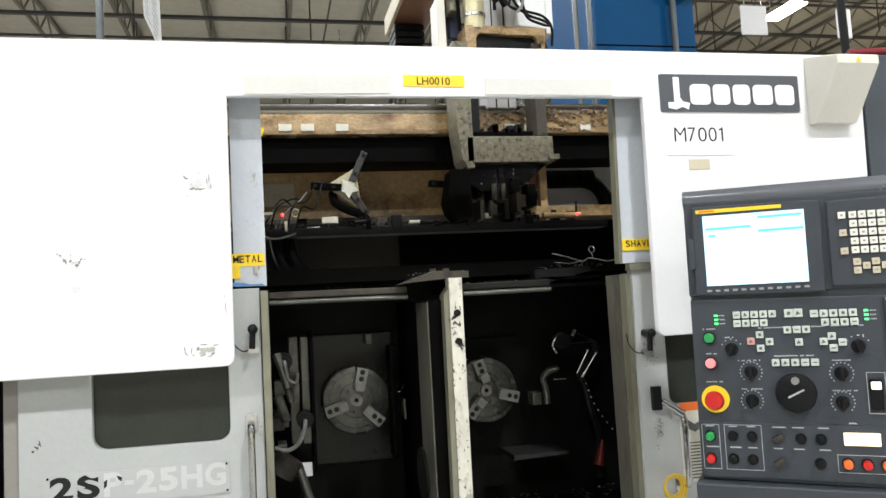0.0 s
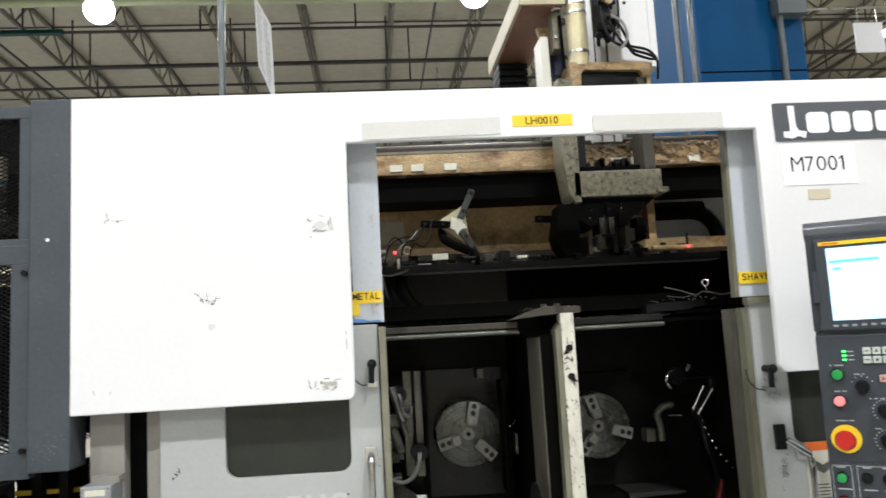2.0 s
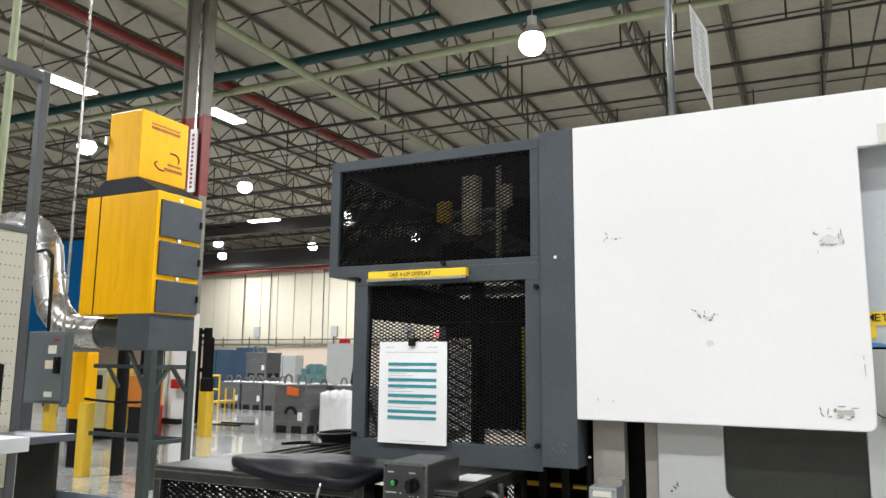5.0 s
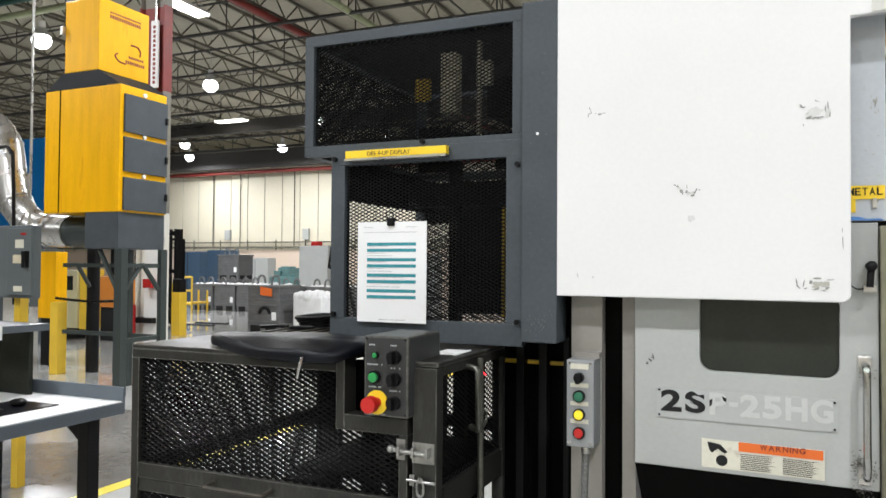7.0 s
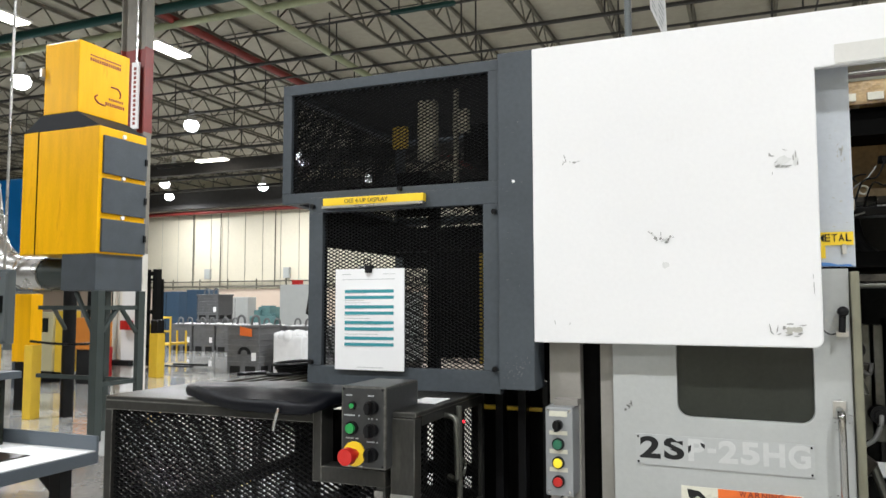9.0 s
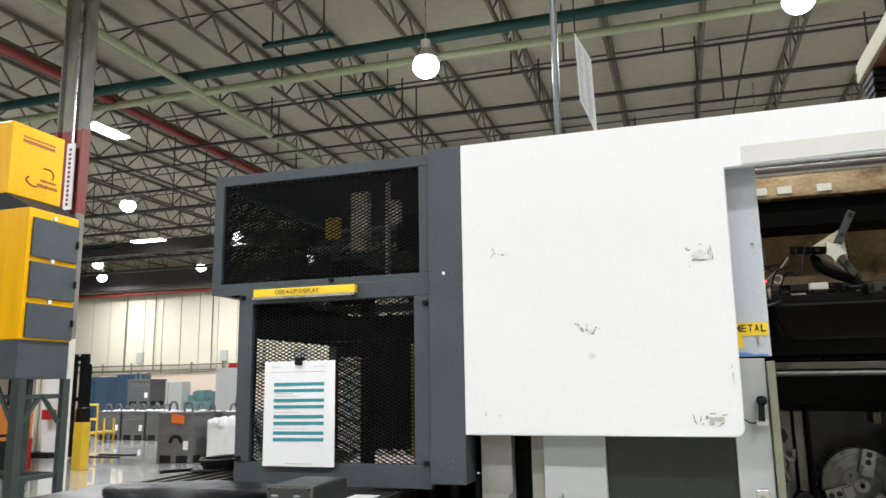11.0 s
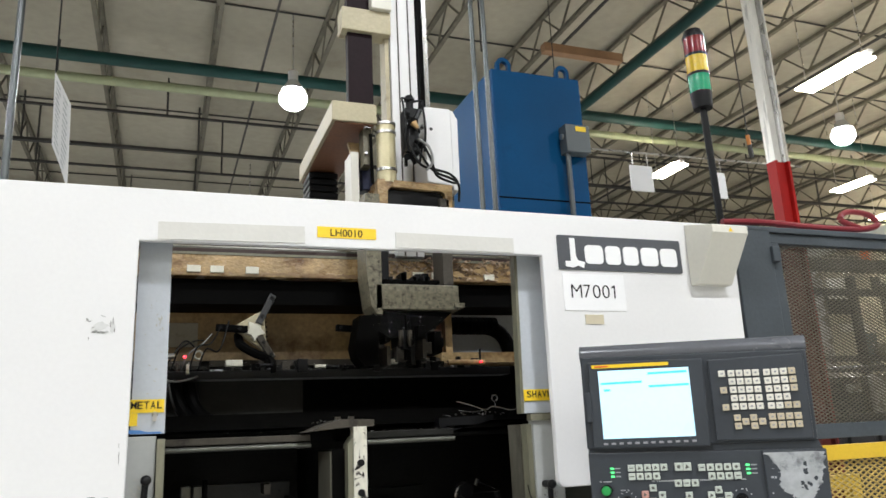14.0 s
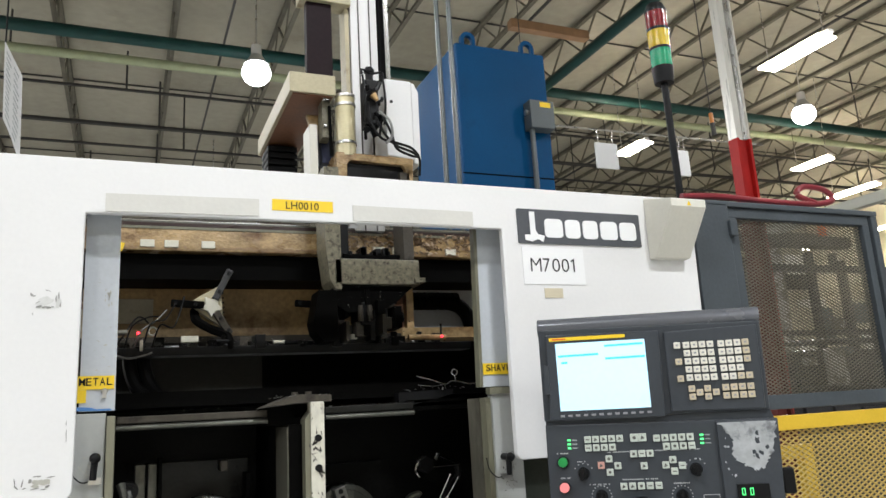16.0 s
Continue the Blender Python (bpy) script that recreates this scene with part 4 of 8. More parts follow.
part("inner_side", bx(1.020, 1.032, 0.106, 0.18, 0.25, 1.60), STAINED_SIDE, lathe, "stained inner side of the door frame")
part("sill", bx(1.03, 1.115, 0.05, 0.075, 1.608, 1.625), OLIVE, lathe)
latch(1.061, 1.447, rd)
u_handle(1.128, 1.06, 1.24, 0.06, 0.05, rd)
bm = tube(bmesh.new(), (1.128, 0.012, 1.24), (1.082, 0.03, 1.275), 0.008, 10)
part("lever", bm, CHROME, rd, "chrome lever")
part("lever_plate", bx(1.066, 1.090, 0.045, 0.06, 1.25, 1.31, bevel=0.002), BLACK, rd)
w2 = part("warning_label", plate(1.14, 1.30, 1.06, 1.262, 0.0575, 0.06), PAPER_OLD, rd, "worn warning label with an orange band")
part("orange_band", plate(1.141, 1.299, 1.24, 1.261, 0.0565, 0.0575), ORANGE, w2)
bm = bmesh.new()
prism(bm, [(1.15, 1.225), (1.18, 1.205), (1.2, 1.215), (1.205, 1.20), (1.18, 1.185), (1.15, 1.2)], 0.0566, 0.0575)
for k in range(12):
    prism(bm, [(1.146, 1.16 - k * 0.008), (1.19 + rs.uniform(0, 0.01), 1.16 - k * 0.008), (1.19, 1.157 - k * 0.008), (1.146, 1.157 - k * 0.008)], 0.0566, 0.0575)
part("print", bm, INK_SOFT, w2)

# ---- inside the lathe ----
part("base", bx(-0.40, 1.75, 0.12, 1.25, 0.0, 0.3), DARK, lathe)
# chamber walls carry their shade in the near-black colours
part("chamber_back", bx(0.0, 1.75, 0.68, 0.72, 0.3, 1.66), INNER, lathe, "oily chamber wall, darkened in colour for its shade")
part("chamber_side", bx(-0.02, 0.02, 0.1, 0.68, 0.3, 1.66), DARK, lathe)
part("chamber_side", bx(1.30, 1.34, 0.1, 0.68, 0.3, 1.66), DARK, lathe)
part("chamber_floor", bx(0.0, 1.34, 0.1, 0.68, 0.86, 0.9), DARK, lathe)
# plate added over the chamber to keep light out
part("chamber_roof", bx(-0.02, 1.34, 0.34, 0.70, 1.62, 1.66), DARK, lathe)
part("spindle_plate", bx(0.235, 0.49, 0.655, 0.68, 1.08, 1.47), INNER2, lathe, "spindle plate, darkened in colour for the bay's shade")
# darker copy of the first plate: the second bay's shade is in its colour
part("spindle_plate", bx(0.66, 0.915, 0.655, 0.68, 1.08, 1.43), INNER, lathe, "spindle plate, darkened in colour for the bay's shade")
def chuck(cx, cz, r, turns):
    bm = tube(bmesh.new(), (cx, 0.565, cz), (cx, 0.66, cz), r, 48)
    ease(bm, 0.006)
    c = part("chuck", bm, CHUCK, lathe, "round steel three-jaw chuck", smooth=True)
    part("bore", tube(bmesh.new(), (cx, 0.5622, cz), (cx, 0.5605, cz), 0.0065, 16), DARK, c)
    part("hub", tube(bmesh.new(), (cx, 0.5625, cz), (cx, 0.5652, cz), 0.018, 24), JAW, c)
    for r_ in (0.052, 0.082):
        part("groove", pipe(bmesh.new(), [(cx + r_ * math.cos(q * 0.3927), 0.5652, cz + r_ * math.sin(q * 0.3927)) for q in range(17)], 0.0008, 5), DARK, c)
    for a in turns:
        m = Matrix.Translation((cx, 0, cz)) @ Matrix.Rotation(-radians(a), 4, "Y")
        bm = bmesh.new()
        box(bm, 0.036, 0.098, 0.528, 0.566, -0.017, 0.017, 0.002)
        box(bm, 0.030, 0.056, 0.515, 0.535, -0.014, 0.014, 0.002)
        bm.transform(m)
        j = part("jaw", bm, JAW, c)
        for d in (0.066, 0.086):
            part("jaw_bolt", tb(m @ Vector((d, 0.529, 0)), m @ Vector((d, 0.5268, 0)), 0.0075, 14), BLACK, c)
        bm = bmesh.new()
        tube(bm, (0.02, 0.5655, 0.03), (0.02, 0.562, 0.03), 0.004, 8)
        bm.transform(m)
        part("screw", bm, BLACK, c)
chuck(0.366, 1.277, 0.1, (78, 197, 316))
chuck(0.769, 1.275, 0.1, (108, 345, 228))
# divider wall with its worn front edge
# black stands for the shade at the back; only the front stretch stays pale
dv = part("divider", bx(0.515, 0.548, 0.14, 0.66, 0.9, 1.56), DARK, lathe, "steel divider between the spindles, black for shade behind")
part("divider_side", bx(0.512, 0.5485, 0.141, 0.30, 0.9, 1.555), STAINED_SIDE, dv, "stained side of the divider, pale where light reaches")
part("edge_plate", prism(bmesh.new(), [(0.563, 1.612), (0.596, 1.612), (0.590, 0.3), (0.556, 0.3)], 0.1, 0.14), WORNWHITE, dv, "chipped white edge plate")
part("edge_strip", prism(bmesh.new(), [(0.549, 1.57), (0.563, 1.59), (0.556, 0.3), (0.541, 0.3)], 0.105, 0.16), OLIVE, dv)
for z in (1.525, 1.455):
    part("bolt", tb((0.579, 0.1, z), (0.579, 0.092, z), 0.0085, 14), BLACK, dv)
bm = bmesh.new()
for k in range(10):
    x, z = rs.uniform(0.565, 0.588), rs.uniform(1.40, 1.57)
    vs = [bm.verts.new((x + rs.uniform(-.01, .012), 0.0992, z + rs.uniform(-.012, .012))) for _ in range(5)]
    bm.faces.new(vs)
for k in range(60):
    x, z = rs.choice((rs.uniform(0.558, 0.563), rs.uniform(0.585, 0.592), rs.uniform(0.56, 0.59))), rs.uniform(1.0, 1.6)
    vs = [bm.verts.new((x + rs.uniform(-.003, .003), 0.0988, z + rs.uniform(-.006, .006))) for _ in range(4)]
    bm.faces.new(vs)
tagged(part("chip_mark", bm, GRIME, dv, "chipped paint"), kind="stuff")
head = bmesh.new()
prism(head, [(0.452, 1.604), (0.50, 1.622), (0.535, 1.632), (0.618, 1.628), (0.618, 1.612), (0.56, 1.612), (0.50, 1.608)], 0.11, 0.26)
for x in (0.54, 0.575):
    tube(head, (x, 0.18, 1.62), (x, 0.18, 1.64), 0.008, 10)
part("divider_cap", head, CASTING, dv, "grimy cast arm over the divider")
for x0, x1 in ((0.125, 0.48), (0.632, 0.88)):
    # second bar takes a near-black colour for the shade of its bay
    r_ = part("cross_bar", bx(x0, x1, 0.24, 0.27, 1.583, 1.6, bevel=0.002), CASTING if x0 < 0.5 else INNER2, lathe, "grimy steel cross bar")
    part("rod", tube(bmesh.new(), (x0, 0.235, 1.573), (x1, 0.235, 1.573), 0.0065, 12), STEEL_OILY, r_, "polished rod", smooth=True)
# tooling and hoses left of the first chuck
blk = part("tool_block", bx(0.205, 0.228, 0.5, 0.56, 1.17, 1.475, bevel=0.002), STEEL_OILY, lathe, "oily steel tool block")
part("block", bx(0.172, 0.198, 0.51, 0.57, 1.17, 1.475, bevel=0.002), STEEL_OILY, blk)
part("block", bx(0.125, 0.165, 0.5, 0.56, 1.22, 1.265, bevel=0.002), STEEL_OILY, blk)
for x, z, s in ((0.158, 1.41, 1), (0.21, 1.243, -1)):
    bm = bmesh.new()
    tube(bm, (x, 0.5, z), (x, 0.46, z), 0.024, 20), tube(bm, (x, 0.46, z), (x, 0.45, z), 0.014, 16)
    pgl = part("plug", bm, BLACK, blk, "black round plug", smooth=True)
    pts = [(x, 0.45, z), (x + 0.004, 0.435, z - 0.02), (x + 0.01 * s, 0.44, z - 0.05), (x + 0.03 * s, 0.45, z - 0.06), (x + 0.035 * s, 0.46, z - 0.035)] if s > 0 else [(x, 0.45, z), (x - 0.004, 0.435, z - 0.02), (x - 0.02, 0.44, z - 0.06), (x - 0.05, 0.45, z - 0.08), (x - 0.085, 0.47, z - 0.075)]
    part("hose", pipe(bmesh.new(), pts, 0.006, 8), RUBBER_GREY, pgl, "grey hose", smooth=True)
part("tag", bx(0.168, 0.226, 0.49, 0.5, 1.08, 1.118), PAPER, lathe, "white block")
part("motor", tube(bmesh.new(), (0.135, 0.45, 1.10), (0.165, 0.45, 1.145), 0.04, 18), CASTING, lathe, smooth=True)
# small bent rod and nozzle on the right of each chuck
part("bent_rod", pipe(bmesh.new(), [(0.455, 0.5, 1.305), (0.48, 0.49, 1.302), (0.495, 0.49, 1.31), (0.5, 0.5, 1.328)], 0.0028, 6), CHROME, lathe, smooth=True)
part("round_cover", tube(bmesh.new(), (0.505, 0.3, 1.1), (0.514, 0.3, 1.1), 0.07, 24), INNER2, lathe)
nz = part("coolant_arm", pipe(bmesh.new(), [(1.14, 0.5, 1.39), (1.142, 0.5, 1.36), (1.115, 0.5, 1.33), (1.083, 0.5, 1.285), (1.098, 0.5, 1.25), (1.112, 0.5, 1.17), (1.14, 0.52, 1.10), (1.15, 0.54, 0.95)], 0.010, 10), BLACK, lathe, "black oily coolant arm", smooth=True, true=True)
part("nut", tube(bmesh.new(), (1.025, 0.47, 1.40), (1.025, 0.51, 1.40), 0.026, 6), BLACK, nz, true=True)
part("hook", pipe(bmesh.new(), [(1.002, 0.48, 1.363), (0.991, 0.48, 1.38), (0.992, 0.48, 1.395), (1.003, 0.48, 1.412), (1.018, 0.48, 1.418)], 0.005, 8), STEEL, nz, smooth=True, true=True)
part("bar", tube(bmesh.new(), (1.035, 0.48, 1.390), (1.137, 0.48, 1.391), 0.004, 10), CHROME, nz, smooth=True, true=True)
part("nozzle", tube(bmesh.new(), (1.063, 0.48, 1.425), (1.137, 0.485, 1.394), 0.0075, 10, 0.003), CHROME, nz, smooth=True, true=True)
part("nozzle_cap", tube(bmesh.new(), (1.056, 0.475, 1.412), (1.066, 0.475, 1.432), 0.009, 10), CHROME, nz, smooth=True, true=True)
for a_, b_ in (((1.107, 0.48, 1.364), (1.067, 0.48, 1.296)), ((1.135, 0.48, 1.354), (1.082, 0.48, 1.281))):
    part("rod", tube(bmesh.new(), a_, b_, 0.0035, 8), STEEL, nz, smooth=True, true=True)
for k in range(9):
    part("bead", ball(bmesh.new(), (1.092 + 0.010 * k * (0.5 + 0.09 * k), 0.475, 1.26 - 0.021 * k), 0.004, 8), CHROME, nz, smooth=True, true=True)
pp = part("bent_pipe", pipe(bmesh.new(), [(0.967, 0.5, 1.205), (0.966, 0.5, 1.25), (0.958, 0.5, 1.285), (0.972, 0.49, 1.306), (0.993, 0.48, 1.314), (1.0, 0.48, 1.31)], 0.010, 10), STEEL_OILY, lathe, "bent oily coolant pipe", smooth=True, true=True)
part("tip", tube(bmesh.new(), (0.985, 0.48, 1.281), (1.027, 0.48, 1.279), 0.004, 8), CHROME, pp, smooth=True, true=True)
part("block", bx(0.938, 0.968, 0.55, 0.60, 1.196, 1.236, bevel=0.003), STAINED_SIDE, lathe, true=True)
part("cone", tube(bmesh.new(), (1.128, 0.5, 1.0), (1.146, 0.5, 1.075), 0.017, 16, 0.005), FUNNEL, nz, "dark red funnel", smooth=True, true=True)
part("tray", prism(bmesh.new(), [(0.823, 1.058), (0.997, 1.062), (0.997, 1.068), (0.925, 1.072), (0.823, 1.073)], 0.42, 0.56), TRAY, lathe, "grimy chip tray", true=True)
# upper space: panels, channel, tool rail, grippers
part("back_panel", bx(0.0, 1.15, 1.0, 1.02, 1.84, 2.12), TAN, lathe, "rust-stained tan back panel")
part("back_panel", bx(1.15, 1.75, 1.0, 1.02, 1.80, 2.12), GREYBLUE, lathe, "grey-blue back panel")
# one lower panel in two tones: black right for shade, lighter left for light
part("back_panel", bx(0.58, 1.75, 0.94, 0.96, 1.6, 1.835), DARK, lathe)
part("back_panel", bx(0.0, 0.58, 0.94, 0.96, 1.6, 1.835), LOWER_PANEL, lathe, "oily lower back panel, coloured lighter where lit")
part("ledge", bx(0.0, 1.05, 0.80, 0.98, 1.835, 1.855), CASTING, lathe)
part("ledge", bx(1.05, 1.75, 0.78, 0.98, 1.835, 1.872), TAN, lathe)
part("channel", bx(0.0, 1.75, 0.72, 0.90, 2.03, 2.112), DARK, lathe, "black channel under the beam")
part("bracket", bx(0.02, 0.226, 0.97, 0.998, 1.92, 2.002), PEGCREAM, lathe, "cream box on the back panel", true=True)
part("bracket", bx(0.02, 0.224, 0.972, 0.998, 2.004, 2.063), TAN, lathe, true=True)
part("bracket", bx(1.122, 1.15, 0.85, 0.88, 1.872, 2.06), TAN, lathe, true=True)
part("bracket", bx(1.072, 1.112, 0.86, 0.92, 1.872, 2.06), RUST, lathe, true=True)
rail = part("tool_rail", bx(0.05, 1.22, 0.58, 0.66, 1.775, 1.80, bevel=0.002), BLACK, lathe, "black tool rail crowded with grippers")
rr = random.Random(11)
for k in range(44):
    x = rr.uniform(0.10, 1.12)
    w, h = rr.uniform(0.008, 0.035), rr.uniform(0.008, 0.045)
    y = rr.uniform(0.56, 0.66)
    m_ = rr.choice((DARK, BLACK, BLACK, CASTING, INNER2)) if k % 6 else rr.choice((STEEL_OILY, RUBBER_GREY, PAPER_OLD))
    if rr.random() < 0.6:
        part("gripper_block", bx(x, x + w, y, y + 0.02, 1.79, 1.80 + h * (0.5 if m_ is PAPER_OLD else 1), bevel=0.002), m_, rail)
    else:
        part("gripper_pin", tb((x, y, 1.79 + h * 0.5), (x + w * 1.6, y, 1.79 + h * 0.5), 0.006, 8), m_, rail, smooth=True)
part("bar", tube(bmesh.new(), (1.02, 0.57, 1.811), (1.155, 0.57, 1.810), 0.0095, 12), TAN, rail, "tan stained bar", smooth=True, true=True)
part("stud", tube(bmesh.new(), (1.14, 0.57, 1.815), (1.141, 0.57, 1.856), 0.004, 8), BLACK, rail, smooth=True, true=True)
part("block", bx(0.294, 0.344, 0.565, 0.585, 1.806, 1.826, bevel=0.002), PAPER_OLD, rail, "white sensor block", true=True)
for x, z in ((0.174, 1.835), (1.137, 1.811)):
    part("indicator", ball(bmesh.new(), (x, 0.556, z), 0.0045, 8), LED_RED, rail, "glowing red indicator", true=True)
for x, y, z, r in ((0.215, 0.60, 1.845, 0.012),):
    part("hose_ring", pipe(bmesh.new(), [(x + r * math.cos(q * 0.785), y, z + r * math.sin(q * 0.785)) for q in range(9)], 0.003, 6), PAPER_OLD, rail, "pale hose loop", smooth=True, true=True)
part("sleeve", tube(bmesh.new(), (0.115, 0.57, 1.838), (0.145, 0.57, 1.84), 0.008, 10), STEEL, rail, smooth=True, true=True)
part("shelf_plate", bx(0.12, 0.24, 0.60, 0.66, 1.80, 1.812), INNER2, rail, true=True)
for k in range(5):
    x = 0.11 + k * 0.025
    part("cable", pipe(bmesh.new(), [(x, 0.6, 1.80), (x + 0.02, 0.57, 1.83 + rr.uniform(0, 0.04)), (x + 0.06, 0.6, 1.85 + rr.uniform(0, 0.05)), (x + 0.09, 0.65, 1.88 + 0.02 * k)], 0.0025, 6), rr.choice((BLACK, RUBBER_GREY)), rail, smooth=True)
part("cable", pipe(bmesh.new(), [(0.11, 0.57, 1.78), (0.15, 0.56, 1.768), (0.2, 0.57, 1.78), (0.215, 0.6, 1.79)], 0.003, 6), RUBBER_GREY, rail, smooth=True)
for x0 in (0.15, 0.19):
    part("duct", pipe(bmesh.new(), [(x0, 0.7, 1.80), (x0 + 0.005, 0.68, 1.74), (x0 + 0.03, 0.66, 1.68), (x0 + 0.10, 0.66, 1.645), (x0 + 0.2, 0.66, 1.64)], 0.020, 10), BLACK, lathe, smooth=True)
def gripper(cx, cz, y):
    """Ivory triangular plate with a white hub and three dark fingers."""
    g = part("gripper", ease(prism(bmesh.new(), [(cx - 0.065, cz + 0.016), (cx + 0.018, cz + 0.066), (cx + 0.030, cz + 0.060), (cx + 0.042, cz - 0.060), (cx + 0.030, cz - 0.064), (cx - 0.068, cz + 0.004)], y, y + 0.03), 0.002), IVORY, lathe, "ivory triangular gripper plate with dark fingers", true=True)
    part("hub", ease(prism(bmesh.new(), [(cx + (0.036 if q % 2 else 0.020) * math.cos(q * 0.6283 + 0.3), cz + (0.036 if q % 2 else 0.020) * math.sin(q * 0.6283 + 0.3)) for q in range(10)], y - 0.02, y), 0.001), PAPER_OLD, g, "white star-shaped hub", true=True)
    for a, l, m_ in ((64, 0.132, ARMGREY), (176, 0.125, DARK), (302, 0.11, CASTING)):
        m = Matrix.Translation((cx, 0, cz)) @ Matrix.Rotation(-radians(a), 4, "Y")
        bm = bmesh.new()
        box(bm, 0.024, l, y - 0.03, y - 0.004, -0.011, 0.011, 0.003)
        bm.transform(m)
        f_ = part("finger", bm, m_, g, true=True)
        for d in (l - 0.014, 0.05):
            part("bolt", tube(bmesh.new(), m @ Vector((d, y - 0.03, 0)), m @ Vector((d, y - 0.036, 0)), 0.006, 8), BLACK, f_, true=True)
    for k in range(7):
        x, z = cx + 0.036 + 0.001 * k, cz + 0.045 - 0.016 * k
        part("bolt", tube(bmesh.new(), (x, y, z), (x, y - 0.004, z), 0.003, 8), BLACK, g, true=True)
    part("arm", pipe(bmesh.new(), [(cx - 0.05, y + 0.02, cz - 0.01), (cx - 0.045, y, cz - 0.045), (cx, y - 0.01, cz - 0.075), (cx + 0.045, y - 0.02, cz - 0.095), (cx + 0.055, y - 0.03, cz - 0.12)], 0.015, 8), DARK, g, "black swinging arm", smooth=True, true=True)
gripper(0.395, 1.938, 0.72)
gripper(0.80, 1.945, 0.76)
part("cable_carrier", pipe(bmesh.new(), [(1.0, 0.94, 1.995), (1.2, 0.94, 1.994), (1.32, 0.94, 1.99), (1.385, 0.94, 1.97), (1.42, 0.94, 1.925), (1.425, 0.93, 1.87), (1.42, 0.92, 1.845)], 0.030, 12), DARK, lathe, "black ribbed cable carrier", smooth=True, true=True)
for k in range(12):
    x = 1.02 + 0.03 * k
    part("carrier_link", tb((x, 0.94, 1.994), (x + 0.022, 0.94, 1.994), 0.036, 10), DARK, lathe, true=True)
part("part_tray", bx(0.88, 1.06, 0.3, 0.42, 1.60, 1.608), DARK, lathe)
bm = bmesh.new()
pipe(bm, [(0.939, 0.3, 1.666), (0.979, 0.3, 1.656), (1.031, 0.3, 1.640), (1.05, 0.3, 1.648), (1.077, 0.3, 1.645), (1.112, 0.3, 1.637), (1.144, 0.3, 1.643)], 0.0022, 6)
pipe(bm, [(1.066, 0.3, 1.643), (1.063, 0.3, 1.662), (1.055, 0.3, 1.670), (1.058, 0.3, 1.681), (1.068, 0.3, 1.682), (1.073, 0.3, 1.673), (1.066, 0.3, 1.664)], 0.0017, 6)
pipe(bm, [(0.945, 0.3, 1.640), (0.99, 0.3, 1.635), (1.03, 0.3, 1.640)], 0.0016, 6)
part("wire_hook", bm, CHROME, lathe, "shiny wire hook", smooth=True, true=True)
# lid added to keep overhead light off the second chuck
part("bay_lid", bx(0.648, 1.22, 0.285, 0.66, 1.568, 1.578), DARK, lathe, "black lid added to shade the second bay", true=True)
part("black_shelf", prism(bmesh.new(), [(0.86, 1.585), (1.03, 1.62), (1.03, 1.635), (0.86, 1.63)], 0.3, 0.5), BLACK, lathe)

# ---- gantry loader over the lathe ----
gantry = thing("gantry_loader", (0.88, 0.6, 2.0), "stained overhead gantry loader with a tall white column", "gantry loader")
beam = part("beam", bx(-0.9, 2.0, 0.68, 0.92, 2.114, 2.192, bevel=0.004), BEIGE, gantry, "stained beige gantry beam")
part("top_edge", bx(-0.9, 2.0, 0.677, 0.70, 2.184, 2.1925), OLIVE, beam)
part("rail_cover", bx(-0.9, 2.0, 0.69, 0.9, 2.193, 2.207), MAROONRAIL, beam, "maroon rail cover")
part("rail", bx(-0.9, 2.0, 0.692, 0.75, 2.2075, 2.213), STEEL_OILY, beam, "oily guide rail")
part("rack", bx(-0.9, 2.0, 0.76, 0.9, 2.2075, 2.225), DARK, beam)
part("rod", tube(bmesh.new(), (-0.9, 0.78, 2.236), (2.0, 0.78, 2.236), 0.008, 10), CHROME, beam, "bright rod", smooth=True)
bm = bmesh.new()
for x in (0.174, 0.246, 0.359, 0.942, 1.014, 1.220):
    tg = part("clamp_tag", bx(x, x + 0.042, 0.672, 0.6795, 2.123, 2.146, bevel=0.001), PAPER_OLD, beam, "small white clamp tag", true=True)

part("tag", prism(bmesh.new(), [(0.085, 2.112), (0.12, 2.106), (0.128, 2.132), (0.09, 2.136)], 0.67, 0.676), LABEL, beam, "yellow tag")
chips = bmesh.new()
rc = random.Random(3)
for k in range(420):
    x, z = rc.uniform(0.74, 1.4), rc.uniform(2.119, 2.191)
    if x < 1.0 and rc.random() > (x - 0.7) / 0.3:
        continue
    c = Vector((x, 0.676 + rc.uniform(-0.006, 0.004), z))
    r = rc.uniform(0.005, 0.012)
    d = Vector((rc.uniform(-1, 1), rc.uniform(-0.3, 0.3), rc.uniform(-0.5, 0.5))).normalized()
    e = Vector((rc.uniform(-1, 1), rc.uniform(-1, 1), rc.uniform(-1, 1)))
    e = (e - d * e.dot(d)).normalized()
    n = d.cross(e) * r * 0.35
    vs = [chips.verts.new(c + d * r * a + e * r * 0.45 * b + n * s) for a, b, s in ((-1, -1, 0), (0, -1.1, 1), (1, -0.7, 0), (1, 0.8, 0), (0, 1, 1), (-1, 0.9, 0))]
    chips.faces.new((vs[0], vs[1], vs[4], vs[5])), chips.faces.new((vs[1], vs[2], vs[3], vs[4]))
tagged(part("caked_metal", chips, SHAVINGS, beam, "brown metal shavings caked on the beam"), kind="stuff")
car = part("carriage", bx(0.735, 1.02, 0.5, 0.64, 1.978, 2.06, bevel=0.004), STAINED_GREY, gantry, "oil-spotted carriage frame")
